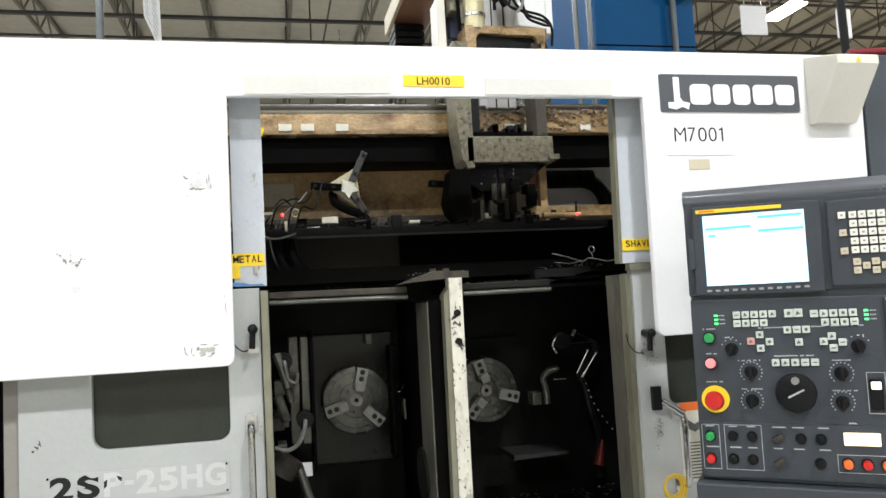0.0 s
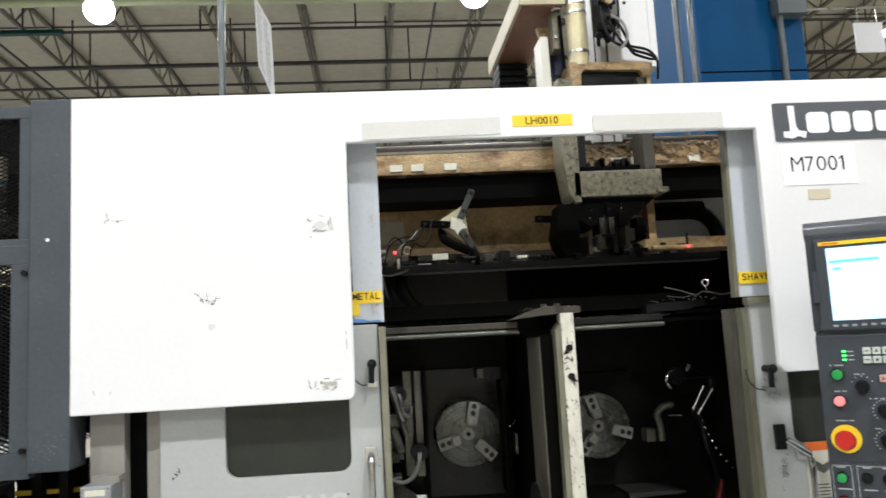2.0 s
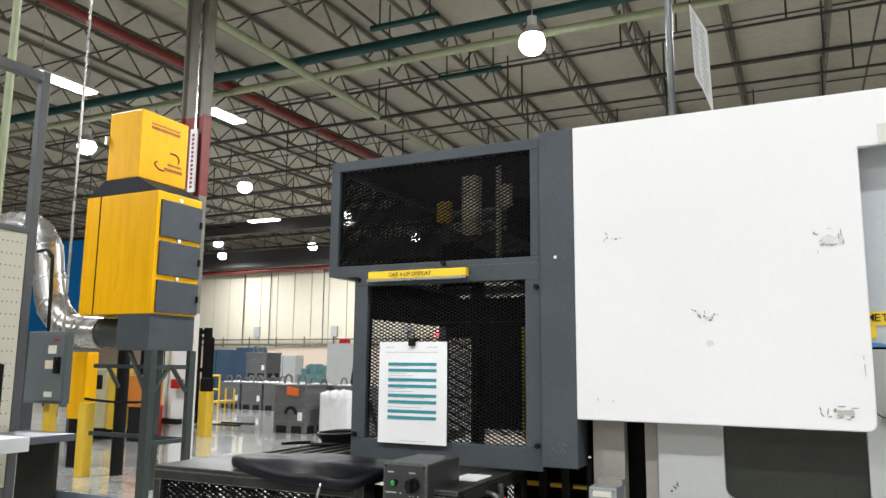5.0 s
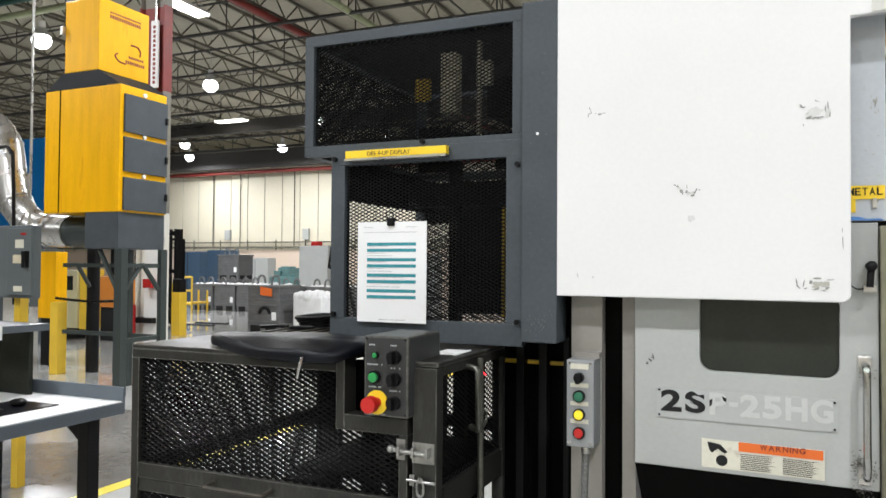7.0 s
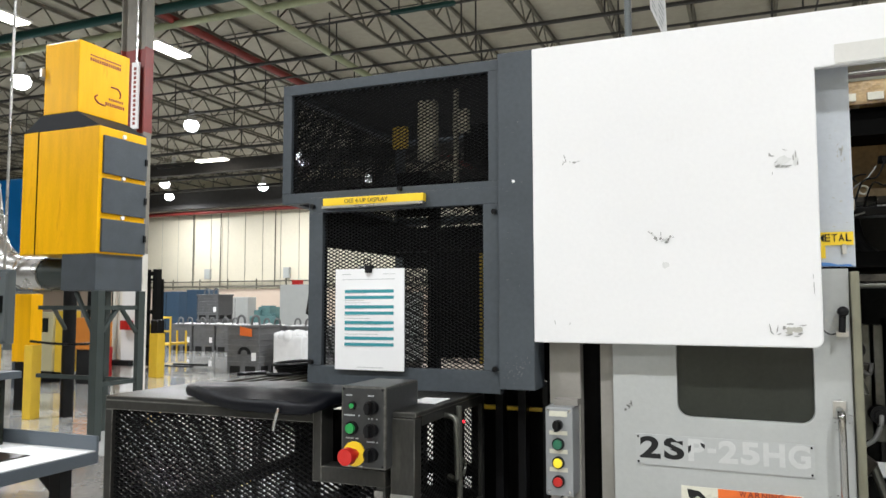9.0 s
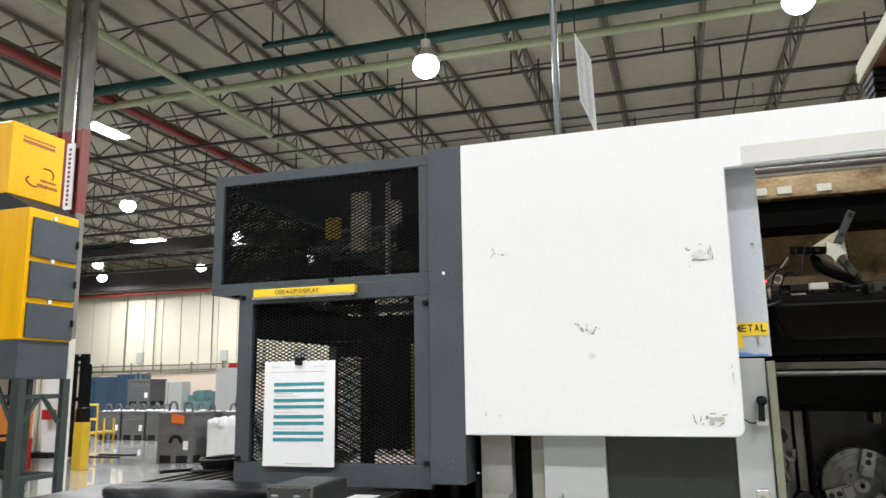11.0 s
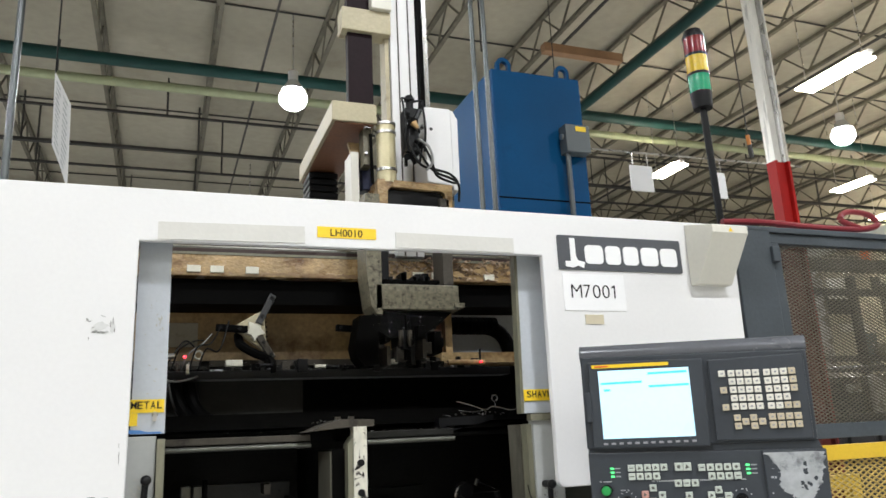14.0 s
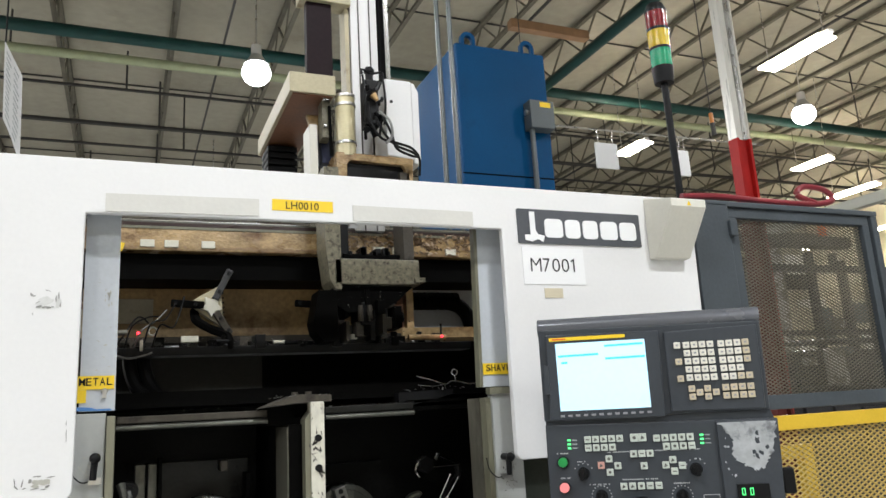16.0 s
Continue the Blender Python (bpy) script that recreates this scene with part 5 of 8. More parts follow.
part("leg", prism(bmesh.new(), [(0.708, 2.36), (0.708, 2.10), (0.722, 1.99), (0.737, 1.962), (0.757, 1.962), (0.757, 2.36)], 0.5, 0.62), STAINED_GREY, car, "worn pale leg")
part("leg", bx(0.968, 1.004, 0.5, 0.6, 2.06, 2.36, bevel=0.003), CASTING, car)
part("lip", bx(1.0, 1.035, 0.49, 0.6, 1.985, 2.0), STAINED_GREY, car)
bm = prism(bmesh.new(), [(0.752, 2.415), (1.018, 2.410), (1.014, 2.31), (0.990, 2.31), (0.988, 2.372)] + [(0.978, 2.384), (0.80, 2.388), (0.788, 2.376), (0.785, 2.31), (0.752, 2.31)], 0.5, 0.66)
part("carriage_head", ease(bm, 0.003), BEIGE, gantry, "stained beige carriage head")
part("head_inside", bx(0.776, 0.995, 0.52, 0.60, 2.30, 2.384), BLACK, gantry)
part("carriage_inside", bx(0.775, 0.985, 0.54, 0.62, 2.06, 2.085, bevel=0.004), DARK, car)
for k in range(12):
    x = rc.uniform(0.78, 0.96)
    part("carriage_fitting", bx(x, x + rc.uniform(0.006, 0.02), 0.54, 0.6, 2.08, 2.08 + rc.uniform(0.005, 0.03)), BLACK, car)
part("carriage_post", bx(0.765, 0.80, 0.56, 0.62, 2.06, 2.2, bevel=0.003), BLACK, car)
wr = part("wrist", prism(bmesh.new(), [(0.735, 1.974), (1.0, 1.974), (0.95, 1.93), (0.9, 1.9), (0.78, 1.89), (0.72, 1.93)], 0.52, 0.62), DARK, car, "dark oily gripper wrist")
for k in range(26):
    x, z = rc.uniform(0.75, 0.96), rc.uniform(1.83, 1.96)
    y = 0.49 + rc.uniform(0, 0.08)
    part("wrist_piece", bx(x, x + rc.uniform(0.008, 0.035), y, 0.6, z - rc.uniform(0.01, 0.06), z + 0.01, bevel=0.002), rc.choice((DARK, BLACK, DARK, CASTING, INNER2)), wr)
# added plate: stands for the black mass in front of the second gripper
part("wrist_guard", prism(bmesh.new(), [(0.70, 1.958), (0.76, 1.958), (0.76, 1.80), (0.715, 1.795), (0.69, 1.825), (0.682, 1.86), (0.69, 1.90)], 0.50, 0.60), DARK, wr, "black plate added to hide the second gripper", true=True)
part("plate", bx(0.747, 0.882, 0.585, 0.60, 1.796, 1.856), INNER2, wr, "oily grey plate", true=True)
part("sensor", bx(0.82, 0.842, 0.565, 0.585, 1.808, 1.824, bevel=0.002), PAPER_OLD, wr, "white sensor", true=True)
part("finger", bx(0.921, 0.938, 0.55, 0.58, 1.815, 1.888, bevel=0.002), STEEL_OILY, wr, true=True)
bm = bmesh.new()
box(bm, 0.765, 0.776, 0.49, 0.6, 1.80, 1.86), box(bm, 0.88, 0.892, 0.48, 0.6, 1.82, 1.88), tube(bm, (0.815, 0.5, 1.86), (0.815, 0.5, 1.91), 0.008, 8), tube(bm, (0.845, 0.5, 1.86), (0.845, 0.5, 1.91), 0.008, 8)
part("gripper_jaw", bm, CASTING, car)
cyl = part("cylinder", tube(bmesh.new(), (0.813, 0.53, 2.42), (0.813, 0.53, 2.64), 0.034, 28), YELLOWED, gantry, "yellowed air cylinder", smooth=True, true=True)
for z in (2.462, 2.60, 2.632):
    part("band", tube(bmesh.new(), (0.813, 0.53, z), (0.813, 0.53, z + 0.010), 0.037, 28), STEEL, cyl, smooth=True, true=True)
col = part("column", bx(0.882, 0.985, 0.66, 0.76, 2.2, 5.2, bevel=0.002), WHITE, gantry, "tall white column with guide grooves", true=True)
for x in (0.912, 0.955):
    part("groove", bx(x - 0.002, x + 0.002, 0.656, 0.6605, 2.2, 5.2), CASTING, col, true=True)
part("side_strip", bx(0.862, 0.878, 0.67, 0.74, 2.3, 5.2), IVORY, col, true=True)
part("guide_rail", bx(0.989, 1.012, 0.64, 0.70, 2.3, 5.2), DARK, col, true=True)
part("guide_rail", bx(1.004, 1.009, 0.632, 0.639, 2.3, 5.2), CHROME, col, true=True)
part("guide_rail", bx(1.0135, 1.032, 0.66, 0.72, 2.3, 5.2), GALV, col, true=True)
part("belt", bx(0.715, 0.81, 0.66, 0.70, 2.70, 5.2, bevel=0.003), MAROON, gantry, "dark glossy belt cover", true=True)
part("crosspiece", bx(0.69, 0.88, 0.64, 0.72, 3.065, 3.16, bevel=0.004), IVORY, gantry, true=True)
part("cross_box", bx(0.80, 0.88, 0.62, 0.75, 3.16, 3.30, bevel=0.004), CREAMWHITE, gantry, true=True)
arm = part("arm", bx(0.618, 0.775, 0.5, 1.16, 2.628, 2.70, bevel=0.004), IVORY, gantry, "cream loader arm with a rusty underside", true=True)
part("arm_underside", bx(0.63, 0.765, 0.51, 1.155, 2.6235, 2.6275), RUST, arm, true=True)
cc = part("cable_carrier", bx(0.634, 0.738, 1.0, 1.12, 2.36, 2.62), BLACK, gantry, "black cable carrier", true=True)
for k in range(9):
    part("link", bx(0.628, 0.744, 0.985, 1.13, 2.37 + k * 0.028, 2.391 + k * 0.028, bevel=0.004), BLACK, cc, true=True)
vl = part("valve", bx(0.868, 0.918, 0.47, 0.53, 2.52, 2.69, bevel=0.008), BLACK, gantry, "black pneumatic valve block", true=True)
part("cap", tube(bmesh.new(), (0.892, 0.49, 2.69), (0.892, 0.49, 2.74), 0.014, 14), BLACK, vl, smooth=True, true=True)
part("cap", tube(bmesh.new(), (0.892, 0.49, 2.722), (0.892, 0.49, 2.732), 0.019, 14), BLACK, vl, smooth=True, true=True)
rv = random.Random(31)
for k in range(16):
    x, z = rv.uniform(0.86, 0.93), rv.uniform(2.47, 2.68)
    part("fitting", tb((x, 0.445 + rv.uniform(0, 0.03), z), (x + rv.uniform(-0.02, 0.02), 0.48, z + rv.uniform(-0.03, 0.04)), rv.uniform(0.005, 0.012), 8), BLACK, vl, smooth=True, true=True)
part("fitting", tube(bmesh.new(), (0.892, 0.455, 2.625), (0.905, 0.45, 2.605), 0.013, 12, 0.007), BRASS, vl, "brass fitting", smooth=True, true=True)
for x0, x1, z in ((0.858, 0.892, 2.715), (0.93, 0.892, 2.712)):
    part("hose", pipe(bmesh.new(), [(x1, 0.48, z), (x0, 0.465, z + 0.004), (x0, 0.455, z - 0.03), (x0 + 0.004, 0.45, z - 0.11), (x0, 0.46, z - 0.19)], 0.004, 8), BLACK, vl, smooth=True, true=True)
for k in (0, 2, 4):
    part("hose", pipe(bmesh.new(), [(0.875 + 0.009 * k, 0.46, 2.60 - 0.03 * k), (0.868 + 0.012 * k, 0.43, 2.53), (0.90 + 0.01 * k, 0.42, 2.46 + 0.004 * k), (0.96, 0.43, 2.449 - 0.005 * k), (1.02, 0.45, 2.443 - 0.007 * k), (1.055, 0.47, 2.415), (1.06, 0.49, 2.36)], 0.0045, 8), BLACK, vl, smooth=True, true=True)
part("hose", pipe(bmesh.new(), [(0.905, 0.44, 2.56), (0.93, 0.41, 2.52), (0.94, 0.41, 2.47), (0.92, 0.42, 2.44)], 0.0045, 8), RUBBER_GREY, vl, smooth=True, true=True)
mc = part("motor_cover", ease(prism(bmesh.new(), [(0.951, 2.43), (1.05, 2.42), (1.05, 2.715), (0.951, 2.715)], 0.5, 0.64), 0.006), WHITE, gantry, "white sheet motor cover", true=True)
part("cover_side", ease(prism(bmesh.new(), [(1.052, 2.41), (1.078, 2.41), (1.08, 2.68), (1.064, 2.712), (1.052, 2.715)], 0.51, 0.64), 0.003), WHITE, mc, true=True)
part("hole", tube(bmesh.new(), (0.972, 0.4985, 2.628), (0.972, 0.497, 2.628), 0.006, 10), BLACK, mc, true=True)
bk = part("bracket", bx(0.735, 0.765, 0.54, 0.6, 2.49, 2.625, bevel=0.002), STAINED_GREY, gantry, "grimy bracket", true=True)
part("pulley", tube(bmesh.new(), (0.748, 0.535, 2.63), (0.748, 0.515, 2.63), 0.014, 14), CHROME, bk, smooth=True, true=True)
part("bolt", tube(bmesh.new(), (0.742, 0.54, 2.53), (0.742, 0.53, 2.53), 0.006, 10), CHROME, bk, smooth=True, true=True)
part("plate", bx(0.70, 0.728, 0.58, 0.68, 2.36, 2.55, bevel=0.002), CREAMWHITE, gantry, true=True)
part("plate", prism(bmesh.new(), [(0.70, 2.60), (0.745, 2.60), (0.745, 2.55), (0.72, 2.53)], 0.62, 0.64), BEIGE, gantry, true=True)
part("rod", tube(bmesh.new(), (0.762, 0.53, 2.42), (0.758, 0.53, 2.60), 0.006, 10), DARK, gantry, true=True)
part("blue_block", bx(0.745, 0.785, 0.6, 0.66, 2.42, 2.54, bevel=0.003), NAVY, gantry, true=True)

# ---- control pendant ----
console = thing("control_panel", (1.0465, -0.25, 0.0), "charcoal machine control pendant with screen, keypad and dials", "control panel", turn=pose(1.0465, -0.25, 0.0, 0, 0, -38))
def cp(name, bm, mat, parent=None, label="", smooth=False):
    for v in bm.verts:
        x, z = v.co.x, v.co.z
        v.co.x, v.co.z = 0.9646 * x + 0.0043 * z - 0.0107, 0.9686 * z - 0.0048 * x + 1.0154
    return part(name, bm, mat, parent or console, label, local=True, smooth=smooth)
up = cp("upper_housing", ease(prism(bmesh.new(), [(0.006, 0.522), (0.514, 0.526), (0.5175, 0.725), (0.0075, 0.742)], 0.0, 0.09), 0.004), CONSOLE)
cp("hood", tube(bmesh.new(), (0.006, 0.02, 0.748), (0.519, 0.02, 0.738), 0.021, 20), CONSOLE_GLOSS, up, "rounded glossy top rail", smooth=True)
low = cp("lower_housing", ease(prism(bmesh.new(), [(0.0055, 0.112), (0.512, 0.108), (0.527, 0.507), (0.0072, 0.514)], 0.0, 0.09), 0.003), CONSOLE)
cp("seam_strip", prism(bmesh.new(), [(0.008, 0.506), (0.524, 0.500), (0.512, 0.532), (0.009, 0.530)], 0.006, 0.085), CONSOLE, up, "recessed dark seam between the housings")
cp("bezel", ease(prism(bmesh.new(), [(0.022, 0.524), (0.288, 0.521), (0.2915, 0.719), (0.026, 0.727)], -0.012, 0.0), 0.003), CONSOLE, up)
scr = cp("screen", prism(bmesh.new(), [(0.049, 0.545), (0.258, 0.544), (0.259, 0.701), (0.049, 0.704)], -0.014, -0.0122), SCREEN, up, "lit display with pale blue lines")
bm = bmesh.new()
for x0, x1, z in ((0.165, 0.254, 0.689), (0.054, 0.15, 0.671), (0.165, 0.256, 0.659), (0.06, 0.075, 0.655)):
    prism(bm, [(x0, z), (x1, z), (x1, z + 0.005), (x0, z + 0.005)], -0.0148, -0.0141)
cp("line", bm, SCREEN_BLUE, scr)
cp("brand_strip", prism(bmesh.new(), [(0.035, 0.7105), (0.215, 0.708), (0.215, 0.716), (0.035, 0.719)], -0.0135, -0.012), LABEL, up, "yellow strip")
cp("brand_bar", prism(bmesh.new(), [(0.042, 0.7128), (0.075, 0.7124), (0.075, 0.7161), (0.042, 0.7165)], -0.0145, -0.0135), ORANGE, up)
for k in range(12):
    cp("soft_key", box(bmesh.new(), 0.048 + k * 0.0182, 0.058 + k * 0.0182, -0.015, -0.012, 0.531, 0.536, 0.0008), KEY_GREY, up)
cp("card_slot", ease(bx(0.014, 0.028, -0.016, -0.002, 0.585, 0.655), 0.002), CONSOLE, up)
kp = cp("keypad", ease(prism(bmesh.new(), [(0.302, 0.531), (0.505, 0.529), (0.508, 0.716), (0.303, 0.714)], -0.010, 0.0), 0.003), CONSOLE, up)
def key(x, z, mat, s=0.0145, h=None):
    kb_ = cp("key", box(bmesh.new(), x - s / 2, x + s / 2, -0.016, -0.010, z - (h or s) / 2, z + (h or s) / 2, 0.0015), mat, kp)
    cp("key_print", box(bmesh.new(), x - 0.0025, x + 0.0025, -0.0164, -0.016, z - 0.002, z + 0.002), KEY_GREY, kp)
for r in range(5):
    z = 0.6795 - r * 0.0186
    for c in range(4):
        key(0.351 + c * 0.0175, z - 0.0004 * c, KEY)
    for c in range(4 if r < 3 or r == 4 else 3):
        key(0.427 + c * 0.0175, z - 0.002, KEY_TAN if c == 3 or (r == 4 and c == 2) else KEY)
for z, m_ in ((0.680, KEY), (0.6425, KEY_TAN), (0.604, KEY_TAN)):
    key(0.3305, z, m_)
for x, z in ((0.352, 0.580), (0.352, 0.562), (0.369, 0.571), (0.3865, 0.579), (0.3865, 0.561), (0.404, 0.570)):
    key(x, z, KEY_TAN)
for r in range(2):
    for c in range(4):
        key(0.4255 + c * 0.0178, 0.579 - r * 0.0178, KEY_TAN)
# buttons on the lower field
def lit_button(x, z, mat, r=0.011, ring=0.0135, out=0.02, label=""):
    a = cp("button_ring", tube(bmesh.new(), (x, 0, z), (x, -0.008, z), ring, 20), BLACK, low, smooth=True)
    cp("button", ease(tube(bmesh.new(), (x, -0.006, z), (x, -out, z), r, 20), 0.002), mat, a, label, smooth=True)
def knob(x, z, turn, r=0.014, scale=False):
    bm = tube(bmesh.new(), (x, 0, z), (x, -0.02, z), r, 20, r * 0.8)
    m = Matrix.Translation((x, 0, z)) @ Matrix.Rotation(radians(turn), 4, "Y")
    b2 = box(bmesh.new(), -0.004, 0.004, -0.03, -0.018, -r, r, 0.001)
    b2.transform(m)
    k_ = cp("knob", bm, BLACK, low, "black selector knob", smooth=True)
    cp("grip", b2, BLACK, k_)
    bm = bmesh.new()
    for q in range(15 if scale else 5):
        a = radians(-45 + 270 * q / 14) if scale else radians(30 + 30 * q)
        u, w = math.cos(a), math.sin(a)
        box(bm, x + u * r * 1.6 - 0.0013, x + u * r * 1.6 + 0.0013, -0.0012, 0.0002, z + w * r * 1.6 - 0.0013, z + w * r * 1.6 + 0.0013)
    tagged(cp("scale_mark", bm, PALE_PRINT, k_), kind="stuff")
lit_button(0.044, 0.428, LED_GREEN, label="green push button")
lit_button(0.043, 0.371, PINK, label="pink push button")
es = cp("emergency_stop", tube(bmesh.new(), (0.047, 0, 0.290), (0.047, -0.006, 0.290), 0.030, 28), LABEL, low, "yellow ring with a red mushroom head", smooth=True)
bm = tube(bmesh.new(), (0.047, -0.005, 0.290), (0.047, -0.03, 0.290), 0.014, 18)
tube(bm, (0.047, -0.028, 0.290), (0.047, -0.042, 0.290), 0.021, 24, 0.017)
cp("mushroom", bm, RED_BUTTON, es, smooth=True)
for x, z, tn, sc in ((0.089, 0.401, 20, False), (0.341, 0.403, -20, False), (0.126, 0.350, 0, True), (0.124, 0.287, 10, True), (0.305, 0.346, 0, True), (0.303, 0.285, 10, True)):
    knob(x, z, tn, scale=sc)
wh = cp("hand_wheel", ease(tube(bmesh.new(), (0.214, 0, 0.306), (0.214, -0.028, 0.306), 0.041, 36), 0.004), BLACK, low, "large black hand wheel", smooth=True)
b2 = box(bmesh.new(), -0.018, 0.018, -0.0305, -0.028, -0.0018, 0.0018)
b2.transform(Matrix.Translation((0.214, 0, 0.306)) @ Matrix.Rotation(radians(-28), 4, "Y"))
cp("pointer", b2, PALE_PRINT, wh)
cp("grip", tube(bmesh.new(), (0.214, -0.028, 0.334), (0.214, -0.04, 0.334), 0.008, 12), RUBBER_GREY, wh, smooth=True)
pad_random = random.Random(14)
def pad(x, z, mat=None, s=0.0155):
    pb = cp("pad_button", box(bmesh.new(), x - s / 2, x + s / 2, -0.006, 0.0, z - s / 2, z + s / 2, 0.0015), mat or KEY_WHITE, low)
    k = pad_random.randint(0, 2)
    w = s * 0.28
    if k == 0:
        bm = box(bmesh.new(), x - w, x + w, -0.0066, -0.006, z - 0.0012, z + 0.0012)
    elif k == 1:
        bm = tube(bmesh.new(), (x, -0.006, z), (x, -0.0066, z), w * 0.8, 10)
    else:
        bm = prism(bmesh.new(), [(x - w, z - w), (x + w, z - w * 0.4), (x - w * 0.3, z + w)], -0.0066, -0.006)
    cp("symbol", bm, INK_SOFT, pb)
for c in range(5):
    pad(0.105 + c * 0.0185, 0.477)
for c in range(4):
    pad(0.105 + c * 0.0185, 0.458)
for c in range(2):
    pad(0.212 + c * 0.0185, 0.477, s=0.018)
for c in range(5):
    pad(0.262 + c * 0.0185, 0.474)
for c in range(4):
    pad(0.282 + c * 0.0185, 0.455)
for c in range(3):
    pad(0.207 + c * 0.0185, 0.441)
for x, z in ((0.150, 0.432), (0.150, 0.402), (0.169, 0.416), (0.228, 0.414), (0.2925, 0.425), (0.276, 0.414), (0.312, 0.412), (0.294, 0.400)):
    pad(x, z)
pad(0.131, 0.418, KEY_PINK)
for c in range(5):
    pad(0.178 + c * 0.0195, 0.370)
for x0 in (0.057, 0.357):
    for r in range(3):
        z = 0.475 - r * 0.009
        cp("indicator", bx(x0, x0 + 0.008, -0.002, 0.0, z, z + 0.004), LED_GREEN_LIT, low, "green lit indicator")
        for q in range(4):
            cp("legend", bx(x0 + 0.011 + 0.003 * q, x0 + 0.0132 + 0.003 * q, -0.0006, 0.0002, z + 0.0005, z + 0.003), PALE_PRINT, low)
# lower switch field
lf = cp("switch_plate", ease(prism(bmesh.new(), [(0.006, 0.118), (0.47, 0.118), (0.47, 0.235), (0.008, 0.24)], -0.004, 0.0), 0.001), CONSOLE, low)
bm = bmesh.new()
def frame_line(bm, x0, x1, z0, z1, w=0.0012):
    for a in ((x0, x1, z0, z0 + w), (x0, x1, z1 - w, z1), (x0, x0 + w, z0, z1), (x1 - w, x1, z0, z1)):
        box(bm, a[0], a[1], -0.0046, -0.0041, a[2], a[3])
frame_line(bm, 0.012, 0.050, 0.135, 0.234), frame_line(bm, 0.060, 0.138, 0.135, 0.234), frame_line(bm, 0.283, 0.42, 0.138, 0.176)
rp = random.Random(8)
for x in (0.02, 0.07, 0.108, 0.16, 0.2, 0.25):
    for z in (0.229, 0.183):
        box(bm, x, x + rp.uniform(0.016, 0.028), -0.0046, -0.0041, z, z + 0.0025)
box(bm, 0.31, 0.325, -0.0046, -0.0041, 0.24, 0.243)
tagged(cp("print", bm, PALE_PRINT, lf), kind="stuff")
bm = bmesh.new()
for x, z, w in ((0.03, 0.446, 0.028), (0.03, 0.390, 0.028), (0.03, 0.327, 0.036), (0.10, 0.374, 0.05), (0.10, 0.311, 0.05), (0.285, 0.372, 0.05), (0.285, 0.308, 0.05), (0.176, 0.383, 0.08), (0.076, 0.426, 0.02), (0.338, 0.424, 0.02), (0.14, 0.445, 0.1), (0.255, 0.445, 0.1)):
    for q in range(int(w / 0.004)):
        if rp.random() < 0.75:
            box(bm, x + q * 0.004, x + q * 0.004 + 0.0028, -0.0006, 0.0002, z, z + 0.0028)
frame_line(bm, 0.35, 0.385, 0.262, 0.348)
tagged(cp("print", bm, PALE_PRINT, low), kind="stuff")
for x, z, m_ in ((0.031, 0.209, LED_GREEN), (0.029, 0.159, RED_BUTTON), (0.302, 0.158, ORANGE), (0.338, 0.158, RED_BUTTON), (0.374, 0.158, ORANGE)):
    lit_button(x, z, m_, 0.0095, 0.012, 0.022)
for x, z in ((0.078, 0.209), (0.118, 0.209), (0.076, 0.159), (0.116, 0.159), (0.216, 0.207), (0.255, 0.207), (0.250, 0.156)):
    lit_button(x, z, BLACK, 0.009, 0.0115, 0.016)
for z in (0.208, 0.157):
    b2 = box(bmesh.new(), -0.012, 0.012, -0.022, -0.004, -0.006, 0.006, 0.003)
    b2.transform(Matrix.Translation((0.171, 0, z)) @ Matrix.Rotation(radians(-30), 4, "Y"))
    cp("key_switch", b2, CASTING, low)
cp("lit_plate", box(bmesh.new(), 0.298, 0.366, -0.010, -0.004, 0.196, 0.222, 0.001), LIT_CREAM, low, "lit cream plate")
a = cp("rocker_switch", box(bmesh.new(), 0.354, 0.379, -0.008, 0, 0.270, 0.335, 0.002), BLACK, low)
cp("rocker", box(bmesh.new(), 0.357, 0.376, -0.012, -0.007, 0.313, 0.329, 0.002), LIT_CREAM, a)
cp("lower_lip", ease(bx(-0.005, 0.5, -0.03, 0.09, 0.06, 0.108), 0.004), CONSOLE, low)
# worn flank with bare metal, counter and latch
fl = cp("flank", ease(prism(bmesh.new(), [(0.394, 0.24), (0.514, 0.24), (0.525, 0.504), (0.395, 0.506)], -0.008, 0.0), 0.002), CONSOLE, low)
bm = bmesh.new()
rf = random.Random(21)
pts = []
edge = [(0.397, 0.502), (0.520, 0.502), (0.515, 0.462), (0.504, 0.432), (0.492, 0.418), (0.487, 0.402), (0.462, 0.396), (0.446, 0.412), (0.424, 0.424), (0.421, 0.447), (0.430, 0.466), (0.419, 0.478)]
for (ax, az), (ex, ez) in zip(edge, edge[1:] + edge[:1]):
    for k in range(7):
        q = k / 7
        jag = 0.0 if az > 0.5 and ez > 0.5 else 0.0035
        pts.append((ax + (ex - ax) * q + rf.uniform(-jag, jag), az + (ez - az) * q + rf.uniform(-jag, jag)))
prism(bm, pts, -0.0092, -0.008)
for k in range(14):
    x, z, r = 0.445 + rf.uniform(-0.04, 0.055), 0.45 + rf.uniform(-0.07, 0.045), rf.uniform(0.001, 0.004)
    prism(bm, [(x + r * rf.uniform(0.6, 1.3) * math.cos(q * 1.05), z + r * rf.uniform(0.6, 1.3) * math.sin(q * 1.05)) for q in range(6)], -0.0088, -0.008)
cp("bare_patch", bm, BAREMETAL, fl, "bare patch where the paint is worn off")
bm = bmesh.new()
